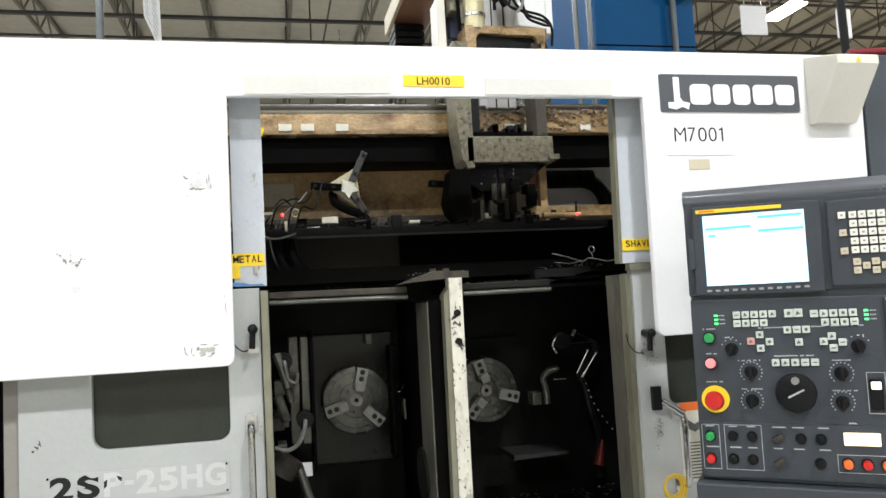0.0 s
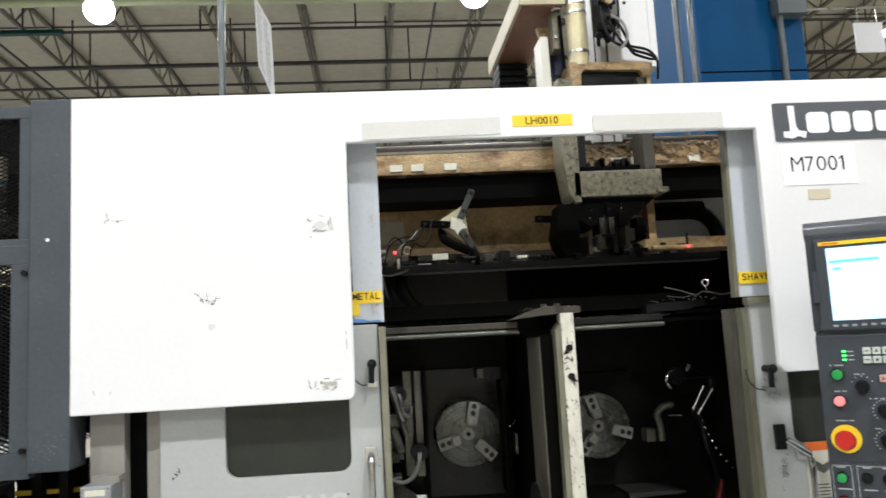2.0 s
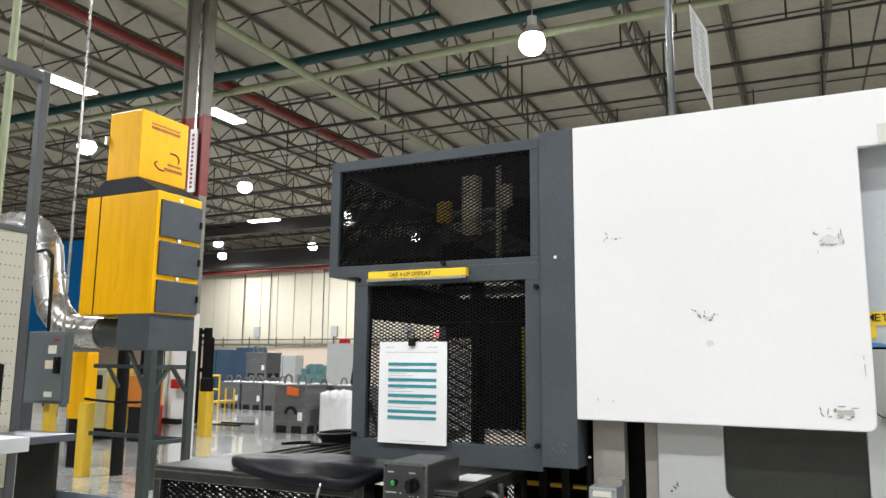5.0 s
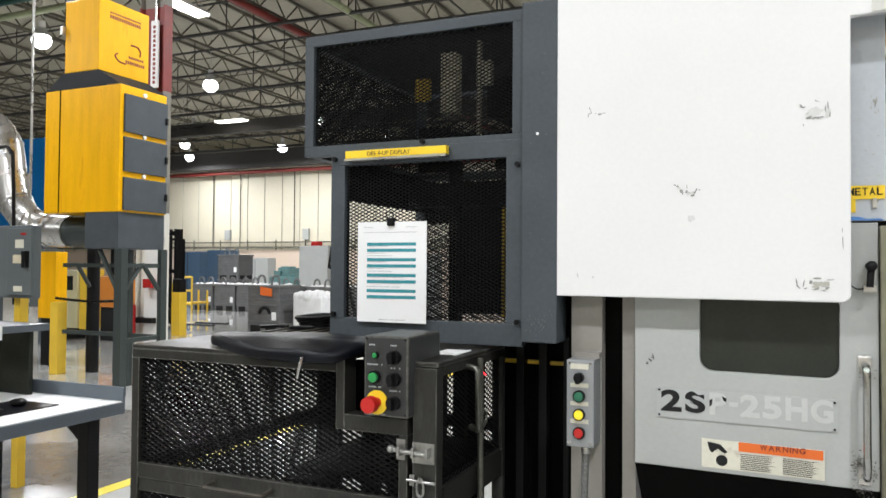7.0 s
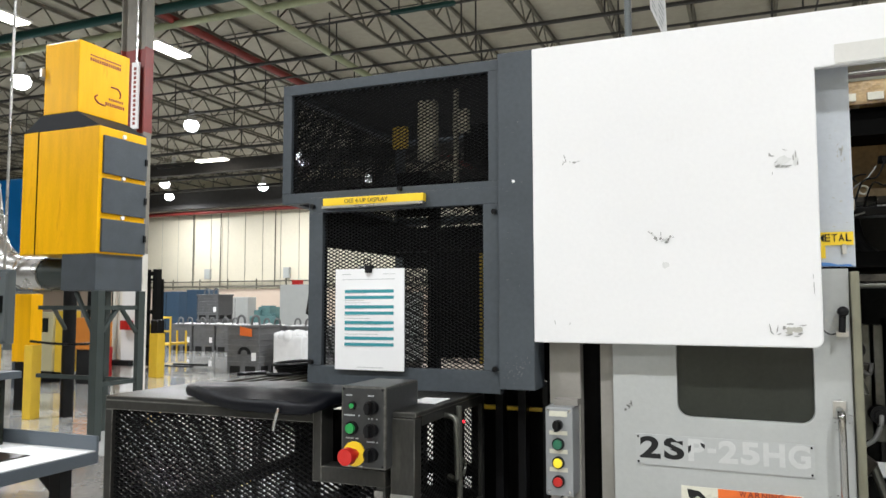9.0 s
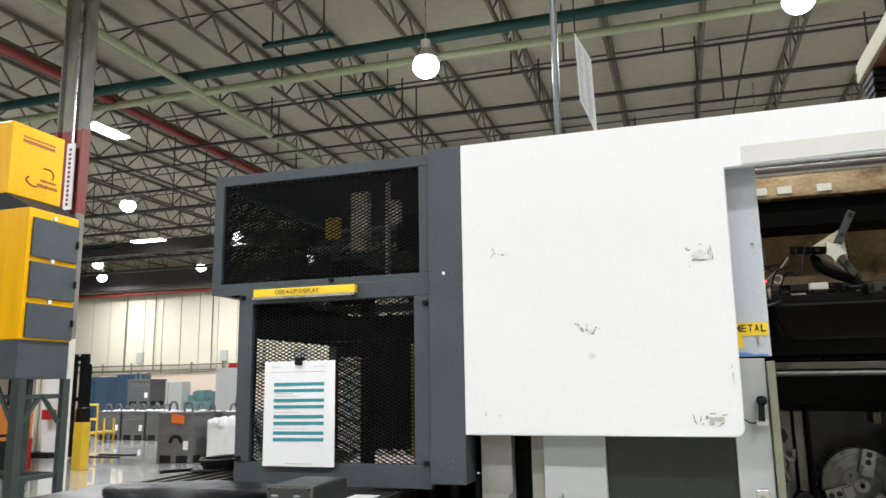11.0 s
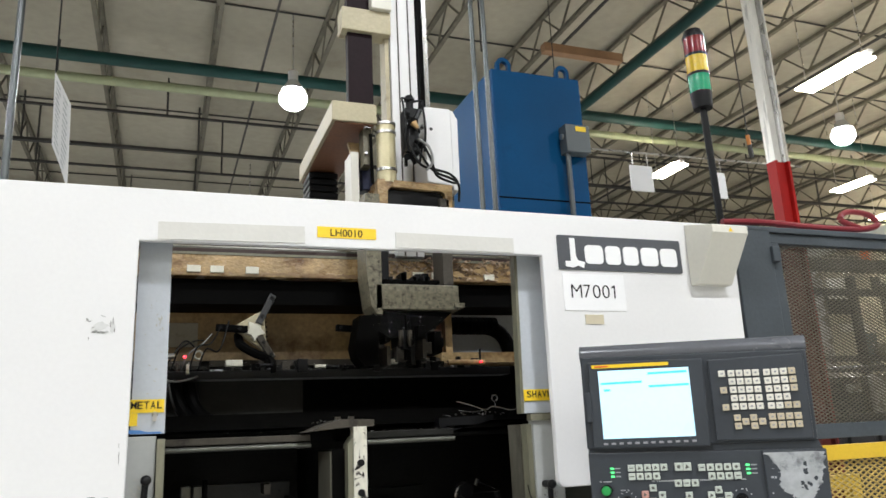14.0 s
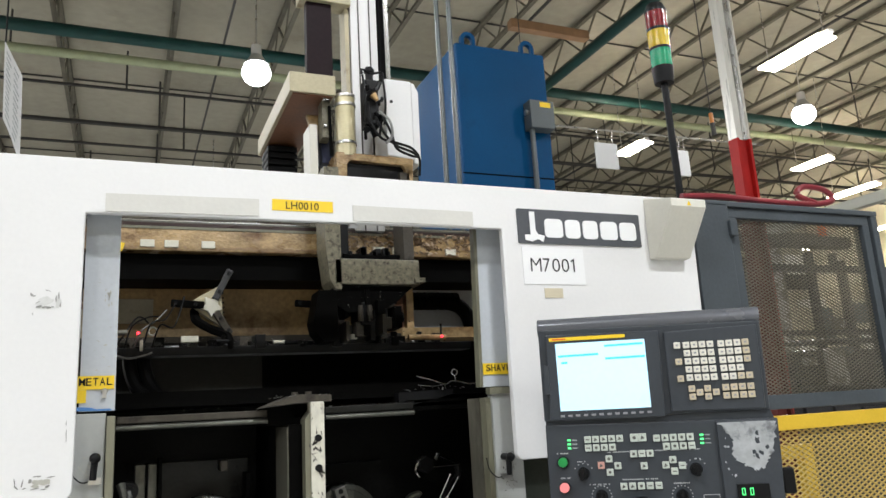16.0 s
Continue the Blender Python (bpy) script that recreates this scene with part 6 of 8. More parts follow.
for k in range(9):
    x, z, r = 0.478 + rf.uniform(-0.03, 0.02), 0.462 + rf.uniform(-0.045, 0.032), rf.uniform(0.0015, 0.0055)
    prism(bm, [(x + r * rf.uniform(0.5, 1.4) * math.cos(q * 0.785), z + 1.3 * r * rf.uniform(0.5, 1.4) * math.sin(q * 0.785)) for q in range(8)], -0.0097, -0.009)
tagged(cp("paint_island", bm, CONSOLE, fl, "islands of charcoal paint left on the bare patch"), kind="stuff")
ct = cp("counter", ease(bx(0.422, 0.489, -0.014, -0.006, 0.338, 0.369), 0.001), BLACK, fl, "black counter with green digits")
for x in (0.431, 0.448):
    bm = bmesh.new()
    for a in ((0, 0.007, 0.0135, 0.015), (0, 0.007, 0, 0.0015), (0, 0.0015, 0, 0.015), (0.0055, 0.007, 0, 0.015)):
        box(bm, x + a[0], x + a[1], -0.0155, -0.0142, 0.346 + a[2], 0.346 + a[3])
    cp("digit", bm, LED_GREEN_LIT, ct)
cp("side_latch", ease(bx(0.519, 0.545, -0.004, 0.02, 0.345, 0.40), 0.004), BLACK, low)
# arm that carries the pendant
bm = tube(bmesh.new(), (0.25, 0.06, -1.031), (0.25, 0.06, 0.1), 0.05, 20)
cp("stand", bm, CONSOLE, None, "steel pendant stand", smooth=True)

# ---- guard cages and the mesh table beside the lathe ----
cage = thing("guard_cage", (-1.0, 0.3, 0.0), "charcoal steel guard with expanded mesh panels beside the lathe", "machine guard")
part("post", bx(-0.69, -0.597, 0.0, 0.1, 1.306, 2.172, bevel=0.004), CHARCOAL, cage)
upf = part("upper_frame", ring(-1.358, -0.692, 1.812, 2.164, 0.03, 0.02, 0.05), CHARCOAL, cage)
part("mesh", diamond((-1.33, 0.034, 1.842), X, Z, 0.61, 0.294, 0.02, 0.0098, 0.0022, 0.004), MESH, upf, "black expanded metal mesh")
lof = part("lower_frame", ring(-1.264, -0.692, 1.292, 1.826, 0.045, 0.018, 0.048, 0.058), CHARCOAL, cage)
part("mesh", diamond((-1.219, 0.034, 1.35), X, Z, 0.482, 0.431, 0.02, 0.0098, 0.0022, 0.004), MESH, lof, "black expanded metal mesh")
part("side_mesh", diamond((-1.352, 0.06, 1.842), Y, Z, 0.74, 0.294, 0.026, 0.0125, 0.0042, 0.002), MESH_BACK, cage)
# roof mesh added to darken what shows through the upper panel
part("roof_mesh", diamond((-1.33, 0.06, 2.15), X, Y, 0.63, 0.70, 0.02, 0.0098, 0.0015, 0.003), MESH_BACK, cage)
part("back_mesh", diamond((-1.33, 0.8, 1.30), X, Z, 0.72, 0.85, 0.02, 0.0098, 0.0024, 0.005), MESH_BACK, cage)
# black sheets added in place of the darkness inside the guard
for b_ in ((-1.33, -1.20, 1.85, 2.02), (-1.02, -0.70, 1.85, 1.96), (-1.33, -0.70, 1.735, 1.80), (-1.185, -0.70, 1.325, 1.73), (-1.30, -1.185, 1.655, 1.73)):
    part("back_sheet", bx(b_[0], b_[1], 0.74, 0.75, b_[2], b_[3]), DARK, cage, "black sheet added for the dark inside the guard")
part("side_sheet", bx(-1.262, -1.256, 0.06, 0.78, 1.69, 1.81), DARK, cage, "black sheet added to darken the guard's side")
for x, z in ((-0.705, 1.76), (-0.705, 1.355), (-1.25, 1.80), (-1.25, 1.36), (-0.975, 1.836)):
    part("bolt", tb((x, 0.018, z), (x, 0.008, z), 0.007, 10), BLACK, cage, smooth=True)
part("white_dot", tube(bmesh.new(), (-0.648, 0.0, 1.833), (-0.648, -0.002, 1.833), 0.004, 10), PAPER, cage)
bm = bmesh.new()
for x in (-1.352, -0.70):
    box(bm, x, x + 0.03, 0.05, 0.8, 2.134, 2.164), box(bm, x, x + 0.03, 0.77, 0.8, 1.29, 2.134)
box(bm, -1.352, -0.67, 0.77, 0.8, 2.134, 2.164), box(bm, -1.352, -0.67, 0.77, 0.8, 1.82, 1.85), box(bm, -1.352, -1.322, 0.05, 0.8, 1.812, 1.842)
part("rear_frame", bm, CHARCOAL, cage)
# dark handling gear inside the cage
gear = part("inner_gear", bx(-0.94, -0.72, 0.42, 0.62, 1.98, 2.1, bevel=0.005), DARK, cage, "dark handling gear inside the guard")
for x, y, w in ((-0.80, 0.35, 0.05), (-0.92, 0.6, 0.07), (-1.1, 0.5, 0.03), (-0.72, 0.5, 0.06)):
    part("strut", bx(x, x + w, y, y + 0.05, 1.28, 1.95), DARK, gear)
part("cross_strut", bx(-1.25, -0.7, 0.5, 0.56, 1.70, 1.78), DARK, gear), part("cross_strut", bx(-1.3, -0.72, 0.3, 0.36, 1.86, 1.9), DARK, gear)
for b_ in ((-1.004, -0.952, 0.20, 0.24, 1.95, 2.13), (-0.90, -0.854, 0.22, 0.25, 2.03, 2.10), (-0.86, -0.845, 0.12, 0.13, 1.845, 2.13)):
    part("gear_plate", bx(*b_, bevel=0.004), PALE_GEAR, gear, "gear plate, coloured pale for its highlights")
part("amber_reflector", bx(-1.066, -1.017, 0.15, 0.17, 1.979, 2.046, bevel=0.008), POST_YELLOW, gear, "amber reflector")
part("chain", tube(bmesh.new(), (-0.775, 0.12, 1.36), (-0.775, 0.12, 1.66), 0.008, 8), POST_YELLOW, gear, "yellow cable chain")
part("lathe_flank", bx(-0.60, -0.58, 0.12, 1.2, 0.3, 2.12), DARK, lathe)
# sheet added to make the gap beside the lathe dark
part("dark_panel", bx(-0.828, -0.612, 0.26, 0.29, 0.0, 1.30), DARK, cage, "black sheet added for the dark gap between guard and lathe")
part("yellow_bar", bx(-0.83, -0.64, 0.235, 0.255, 1.222, 1.232), POST_YELLOW, cage, "thin yellow bar")
for x in (-0.765, -0.70, -0.63):
    part("dark_post", bx(x, x + 0.022, 0.2, 0.24, 0.0, 1.3), BLACK, cage)
# label strip and sheet of paper
hold = single("label_strip", bx(-1.206, -0.897, -0.004, 0.016, 1.7965, 1.8185, bevel=0.002), LABEL, "yellow label strip reading a display name on the guard", "label")
lettering("lettering", "OEE 4-UP DISPLAY", 0.0165, (-1.137, -0.0048, 1.802), FADED_INK, hold, squeeze=1.0)
part("lip", bx(-1.206, -0.896, -0.010, 0.016, 1.789, 1.796), STEEL, hold)
sheet = single("paper_sheet", bx(-1.168, -0.957, 0.006, 0.0085, 1.342, 1.618), PAPER, "white printed sheet with teal rows clipped to the mesh", "paper")
for q in (0.207, 0.268, 0.362, 0.424, 0.517, 0.58, 0.672, 0.733):
    z = 1.618 - q * 0.276
    part("row", bx(-1.138, -0.988, 0.0052, 0.006, z - 0.0085, z), TEAL, sheet)
bm = bmesh.new()
rq = random.Random(4)
for q in (0.24, 0.31, 0.335, 0.395, 0.46, 0.49, 0.55, 0.61, 0.645, 0.70, 0.765):
    z = 1.618 - q * 0.276
    box(bm, -1.138, -1.138 + rq.uniform(0.05, 0.12), 0.0054, 0.006, z - 0.0015, z)
for z, a, b in ((1.604, -1.148, -1.12), (1.604, -1.02, -0.985), (1.35, -1.10, -1.02), (1.59, -1.148, -0.985)):
    box(bm, a, b, 0.0054, 0.006, z - 0.0015, z)
tagged(part("print", bm, PALE_PRINT, sheet), kind="stuff")
bm = box(bmesh.new(), -1.073, -1.053, -0.004, 0.016, 1.606, 1.628, 0.004)
pipe(bm, [(-1.07, 0.0, 1.626), (-1.075, -0.002, 1.64), (-1.063, -0.002, 1.645), (-1.052, -0.002, 1.64), (-1.056, 0.0, 1.626)], 0.0015, 6)
part("binder_clip", bm, BLACK, sheet)

# mesh table
table = thing("mesh_table", (-1.28, 0.1, 0.0), "dark steel conveyor table with mesh sides and a hinged mesh door", "conveyor table")
TX0, TX1, TY, TZ = -1.683, -0.785, -0.3, 1.283
part("top", bx(TX0, -1.03, TY, 0.02, TZ - 0.012, TZ, bevel=0.003), TABLE, table)
part("top", bx(-0.86, TX1, TY, 0.16, TZ - 0.012, TZ, bevel=0.003), TABLE, table)
part("top", bx(-1.03, -0.86, -0.14, 0.16, TZ - 0.012, TZ), TABLE, table)
bm = bmesh.new()
for x in (-1.60, -1.55, -1.50, -1.45, -1.40):
    box(bm, x, x + 0.018, 0.02, 1.1, TZ - 0.03, TZ + 0.004, 0.002)
part("conveyor_rail", bm, CASTING, table, "worn conveyor rails")
fr = part("front_frame", bx(TX0, -1.045, TY, TY + 0.03, 1.247, TZ - 0.012, bevel=0.002), TABLE, table)
for b_ in ((TX0, TX0 + 0.025, TY, TY + 0.03, 0.0, 1.247), (TX0 + 0.025, -0.846, TY + 0.001, TY + 0.03, 0.93, 0.97), (-1.045, -1.022, TY - 0.004, TY + 0.05, 1.115, 1.296), (-1.022, -0.858, TY - 0.004, TY + 0.05, 1.115, 1.152),
           (-0.88, -0.858, TY - 0.004, TY + 0.028, 0.97, 1.115), (-0.846, -0.788, TY - 0.002, TY + 0.034, 0.0, 1.269), (TX0 + 0.025, -0.86, TY + 0.005, TY + 0.03, 0.895, 0.927), (-1.24, -1.215, TY + 0.005, TY + 0.03, 0.31, 0.895), (TX0 + 0.025, -0.846, TY + 0.002, TY + 0.03, 0.28, 0.31)):
    part("front_bar", bx(*b_, bevel=0.002), TABLE, fr)
part("mesh", diamond((TX0 + 0.025, TY + 0.016, 0.97), X, Z, 0.61, 0.277, 0.026, 0.0125, 0.0032, 0.006), MESH, fr, "expanded metal mesh")
part("mesh", diamond((-1.045, TY + 0.016, 0.97), X, Z, 0.165, 0.145, 0.026, 0.0125, 0.0032, 0.006), MESH, fr, "expanded metal mesh")
part("mesh", diamond((TX0 + 0.025, TY + 0.016, 0.31), X, Z, 0.80, 0.585, 0.026, 0.0125, 0.0032, 0.006), MESH, fr, "expanded metal mesh")
part("pull", pipe(bmesh.new(), [(-1.40, TY, 0.948), (-1.40, TY - 0.03, 0.945), (-1.39, TY - 0.04, 0.945), (-1.30, TY - 0.04, 0.945), (-1.235, TY - 0.04, 0.945), (-1.225, TY - 0.03, 0.945), (-1.225, TY, 0.948)], 0.006, 8), CASTING, fr, "bent bar pull", smooth=True)
sd = part("side_frame", bx(TX1 - 0.03, TX1, TY + 0.035, 0.16, 1.25, TZ - 0.012), TABLE, table)
part("side_bar", bx(TX1 - 0.03, TX1, 0.14, 0.16, 0.0, 1.25), TABLE, sd)
part("side_bar", bx(TX1 - 0.029, TX1 - 0.001, TY + 0.036, 0.14, 0.93, 1.0), TABLE, sd)
part("mesh", diamond((TX1 - 0.012, TY + 0.035, 1.0), Y, Z, 0.405, 0.25, 0.024, 0.0125, 0.0024), MESH, sd, "expanded metal mesh")
part("side_mesh", diamond((TX0 + 0.012, TY + 0.03, 0.3), Y, Z, 0.9, 0.95, 0.036, 0.0175, 0.0036, 0.003), MESH_BACK, table)
for x, y in ((TX0 + 0.002, 0.6), (-1.2, 0.6), (TX1 - 0.042, 0.6), (-1.2, 0.1), (-0.95, 0.3), (-1.45, 0.3), (-1.06, 0.45), (-1.30, 0.45), (-1.02, 0.12)):
    part("inner_post", bx(x, x + 0.04, y, y + 0.04, 0.0, 1.24), DARK, table)
for b_ in ((TX0 + 0.004, TX1 - 0.004, 0.645, 0.67, 1.2, 1.245), (TX0 + 0.004, TX1 - 0.004, 0.645, 0.67, 0.93, 0.97), (TX0 + 0.003, TX0 + 0.03, TY + 0.032, 0.6, 0.932, 0.968), (TX0 + 0.003, TX0 + 0.03, TY + 0.032, 0.6, 1.24, TZ - 0.013), (-1.25, -1.18, TY + 0.05, 0.6, 0.92, 0.95)):
    part("inner_bar", bx(*b_), DARK, table)
# sheet added so that no bright floor shows beside the button box
part("box_shield", bx(-1.06, -0.85, -0.235, -0.225, 1.12, 1.269), DARK, table, "black sheet added to darken the gap behind the button box")
part("inner_shelf", bx(-1.2, TX1 - 0.045, TY + 0.05, 0.22, 0.985, 0.998), DARK, table, "black inner shelf")
# hinge bolt and latch on the front post
bolt_ = part("slide_bolt", tb((-0.893, TY - 0.016, 1.086), (-0.80, TY - 0.016, 1.080), 0.0055, 12), BOLT, table, "shiny slide bolt", smooth=True)
part("bolt_plate", bx(-0.846, -0.792, TY - 0.005, TY - 0.002, 1.058, 1.104, bevel=0.001), BOLT, bolt_)
part("bolt_plate", bx(-0.884, -0.862, TY - 0.007, TY - 0.004, 1.062, 1.108, bevel=0.001), BOLT, bolt_)
for x in (-0.838, -0.804, -0.873):
    part("loop", bx(x - 0.004, x + 0.004, TY - 0.024, TY - 0.005, 1.072, 1.095, bevel=0.003), BOLT, bolt_)
part("bolt_head", ball(bmesh.new(), (-0.893, TY - 0.016, 1.086), 0.0095, 12), BOLT, bolt_, smooth=True)
for x in (-0.841, -0.797):
    for z in (1.063, 1.099):
        part("screw", tb((x, TY - 0.005, z), (x, TY - 0.0075, z), 0.003, 8), BOLT, bolt_)
pin_ = part("hasp", tb((-0.855, TY - 0.012, 1.021), (-0.787, TY - 0.012, 1.019), 0.0035, 10), BOLT, table, "thin steel hasp with a hanging ring", smooth=True)
part("hasp_ring", pipe(bmesh.new(), [(-0.823, TY - 0.014, 1.03), (-0.829, TY - 0.014, 1.015), (-0.828, TY - 0.014, 0.995), (-0.821, TY - 0.014, 0.988), (-0.814, TY - 0.014, 0.995), (-0.814, TY - 0.014, 1.015), (-0.820, TY - 0.014, 1.03)], 0.0028, 6), BOLT, pin_, smooth=True)
part("hasp_plate", bx(-0.85, -0.838, TY - 0.009, TY - 0.002, 1.008, 1.032, bevel=0.001), BOLT, pin_)
sh = part("side_handle", pipe(bmesh.new(), [(TX1, -0.13, 1.255), (TX1 + 0.03, -0.14, 1.25), (TX1 + 0.035, -0.145, 1.22), (TX1 + 0.035, -0.14, 1.13), (TX1 + 0.03, -0.13, 1.105), (TX1, -0.1, 1.105)], 0.007, 10), STEEL_OILY, table, "steel side handle", smooth=True)
bm = tube(bmesh.new(), (TX1 + 0.015, -0.075, 1.27), (TX1 + 0.015, -0.06, 0.3), 0.0075, 10)
pipe(bm, [(TX1 + 0.015, -0.07, 1.14), (TX1 + 0.015, -0.045, 1.135), (TX1 + 0.015, -0.03, 1.118), (TX1 + 0.015, -0.045, 1.10), (TX1 + 0.015, -0.068, 1.10)], 0.004, 8)
part("lift_rod", bm, STEEL_OILY, sh, smooth=True)
# black pad lying on the table
bm = bmesh.new()
outl = [(-1.47, -0.235), (-1.40, -0.16), (-1.22, -0.10), (-1.04, -0.13), (-0.99, -0.23), (-1.02, -0.33), (-1.08, -0.36), (-1.22, -0.345), (-1.38, -0.30)]
n_ = len(outl)
loop = []
for i in range(n_):
    p0, p1, p2, p3 = (Vector((*outl[(i + k) % n_], 0)) for k in (-1, 0, 1, 2))
    for k in range(6):
        t = k / 6
        loop.append(0.5 * (2 * p1 + (p2 - p0) * t + (2 * p0 - 5 * p1 + 4 * p2 - p3) * t * t + (3 * p1 - p0 - 3 * p2 + p3) * t ** 3))
mid = sum(loop, Vector()) / len(loop)
rings = []
for size, lift in ((0.94, 0.003), (0.985, 0.006), (1.0, 0.014), (1.0, 0.022), (0.98, 0.029), (0.94, 0.0335), (0.86, 0.0345), (0.6, 0.036), (0.3, 0.0355)):
    ring_ = []
    for i, p in enumerate(loop):
        q = mid + (p - mid) * size
        sag = 0.016 * min(1.0, max(0.0, (-0.285 - q.y) / 0.05))
        ring_.append(bm.verts.new((q.x, q.y, TZ + lift - sag + 0.0015 * math.sin(i * 0.7) * (lift > 0.03))))
    rings.append(ring_)
for lower, upper in zip(rings, rings[1:]):
    for i in range(len(loop)):
        j = (i + 1) % len(loop)
        bm.faces.new((lower[i], lower[j], upper[j], upper[i]))
bm.faces.new(rings[0][::-1]), bm.faces.new(rings[-1])
bmesh.ops.recalc_face_normals(bm, faces=bm.faces[:])
pad_ = single("rubber_pad", bm, BLACK_PAD, "folded black rubber pad lying on the mesh table", "pad", smooth=True)
part("pin", pipe(bmesh.new(), [(-1.10, -0.345, 1.272), (-1.10, -0.362, 1.282), (-1.106, -0.365, 1.262), (-1.112, -0.365, 1.235)], 0.004, 8), CHROME, pad_, smooth=True)
# cables lying behind the pad
bm = bmesh.new()
for k in range(4):
    r = 0.045 + 0.006 * k
    pipe(bm, [(-1.50 + r * math.cos(a / 8 * 6.28) * 1.3, 0.33 + r * math.sin(a / 8 * 6.28), TZ + 0.012 + 0.01 * k + 0.004 * math.sin(a)) for a in range(9)], 0.006, 8)
pipe(bm, [(-1.46, 0.31, TZ + 0.012), (-1.55, 0.25, TZ + 0.01), (-1.6, 0.3, TZ + 0.01), (-1.66, 0.22, TZ + 0.01)], 0.006, 8)
single("cable_coil", bm, BLACK, "coil of black cable on the table", "cable", smooth=True)
part("card", bx(-0.865, -0.80, -0.16, -0.06, TZ + 0.001, TZ + 0.003), PAPER, table, "white card")
# push-button box
OX0, OX1, OY, OZ0, OZ1 = -0.953, -0.842, -0.335, 1.160, 1.340
ob = thing("push_button_box", (-0.9, -0.25, 1.16), "grey push-button box with a red emergency stop", "control box")
part("housing", bx(OX0, OX1, OY, -0.16, OZ0, OZ1, bevel=0.005), BOXGREY, ob)
part("bracket", bx(OX0 + 0.02, OX1 - 0.02, -0.17, -0.14, 1.16, 1.285), TABLE, ob)
def push(parent, x, y, z, mat, r=0.011, ring_=0.0145, out=0.016):
    a = part("button_ring", tube(bmesh.new(), (x, y, z), (x, y - 0.009, z), ring_, 20), BLACK, parent, smooth=True)
    part("button", ease(tube(bmesh.new(), (x, y - 0.008, z), (x, y - out, z), r, 20), 0.002), mat, a, smooth=True)
def selector(parent, x, y, z, r=0.0155):
    a = part("selector", tube(bmesh.new(), (x, y, z), (x, y - 0.014, z), r, 20), BLACK, parent, "black selector switch", smooth=True)
    part("lever", box(bmesh.new(), x - 0.005, x + 0.005, y - 0.028, y - 0.012, z - 0.013, z + 0.013, 0.002), BLACK, a)
push(ob, -0.924, OY, 1.248, LED_GREEN)
push(ob, -0.922, OY, 1.297, LED_GREEN, 0.006, 0.008, 0.012)
for z in (1.294, 1.245, 1.193):
    selector(ob, -0.875, OY, z)
es = part("emergency_stop", tube(bmesh.new(), (-0.918, OY, 1.192), (-0.918, OY - 0.004, 1.192), 0.027, 28), LABEL, ob, "yellow ring with a red mushroom head", smooth=True)
bm = tube(bmesh.new(), (-0.918, OY, 1.192), (-0.918, OY - 0.03, 1.192), 0.012, 16)
tube(bm, (-0.918, OY - 0.028, 1.192), (-0.918, OY - 0.046, 1.192), 0.019, 24, 0.0175)
part("mushroom", bm, RED_BUTTON, es, smooth=True)
bm = bmesh.new()
for x, z, w in ((-0.94, 1.318, 0.03), (-0.89, 1.318, 0.03), (-0.945, 1.274, 0.04), (-0.885, 1.268, 0.025), (-0.94, 1.224, 0.035), (-0.888, 1.218, 0.03), (-0.945, 1.164, 0.05)):
    for q in range(int(w / 0.004)):
        if rq.random() < 0.8:
            box(bm, x + q * 0.004, x + q * 0.004 + 0.003, OY - 0.0006, OY + 0.0005, z, z + 0.003)
tagged(part("print", bm, PALE_PRINT, ob), kind="stuff")
for x in (OX0 + 0.007, OX1 - 0.007):
    for z in (OZ0 + 0.007, OZ1 - 0.007):
        part("screw", tb((x, OY - 0.001, z), (x, OY + 0.001, z), 0.003, 8), BLACK, ob)

# grey button station on the lathe's post
SX0, SX1, SY, SZ0, SZ1 = -0.567, -0.500, -0.02, 1.062, 1.272
stn = thing("button_station", (-0.53, 0.0, 1.06), "grey button station with green, yellow and red buttons", "control box")
part("housing", bx(SX0, SX1, SY, 0.062, SZ0, SZ1, bevel=0.004), STATION, stn)
part("hood", bx(SX0 + 0.012, SX1 + 0.004, 0.02, 0.062, SZ1, SZ1 + 0.014), TAUPE, stn)
xm = -0.535
selector(stn, xm, SY, 1.230, 0.012)
for z, m_ in ((1.185, LED_GREEN_OFF), (1.141, YELLOW_BUTTON), (1.097, RED_BUTTON)):
    push(stn, xm, SY, z, m_, 0.0115, 0.0145, 0.014)
for z, w in ((1.250, 0.022), (1.206, 0.022), (1.162, 0.022), (1.119, 0.022)):
    part("tag", bx(xm - w, xm + w, SY - 0.001, SY + 0.001, z, z + (0.013 if z > 1.24 else 0.010)), PAPER_OLD, stn, "white label tag")
for x in (SX0 + 0.008, SX1 - 0.008):
    for z in (SZ0 + 0.01, SZ1 - 0.008):
        part("screw", tb((x, SY - 0.0015, z), (x, SY + 0.001, z), 0.0035, 8), CHROME, stn)
part("gland", tube(bmesh.new(), (-0.528, 0.02, SZ0), (-0.528, 0.02, SZ0 - 0.022), 0.011, 12), STEEL, stn, smooth=True)
bm = pipe(bmesh.new(), [(-0.528, 0.02, SZ0 - 0.02), (-0.53, 0.02, 0.98), (-0.534, 0.025, 0.85), (-0.54, 0.04, 0.6), (-0.54, 0.045, 0.3)], 0.009, 10)
part("conduit", bm, BRAID, stn, "braided conduit", smooth=True)

# guard on the other side of the lathe, behind the pendant
rc_ = thing("guard_door", (2.2, 0.2, 0.0), "charcoal guard door with mesh over a yellow mesh panel", "machine guard")
part("post", bx(1.79, 1.94, 0.0, 0.12, 0.0, 2.17, bevel=0.004), CHARCOAL, rc_)
rf_ = part("frame", ring(1.948, 2.60, 1.505, 2.158, 0.032, 0.01, 0.05, 0.045), CHARCOAL, rc_)
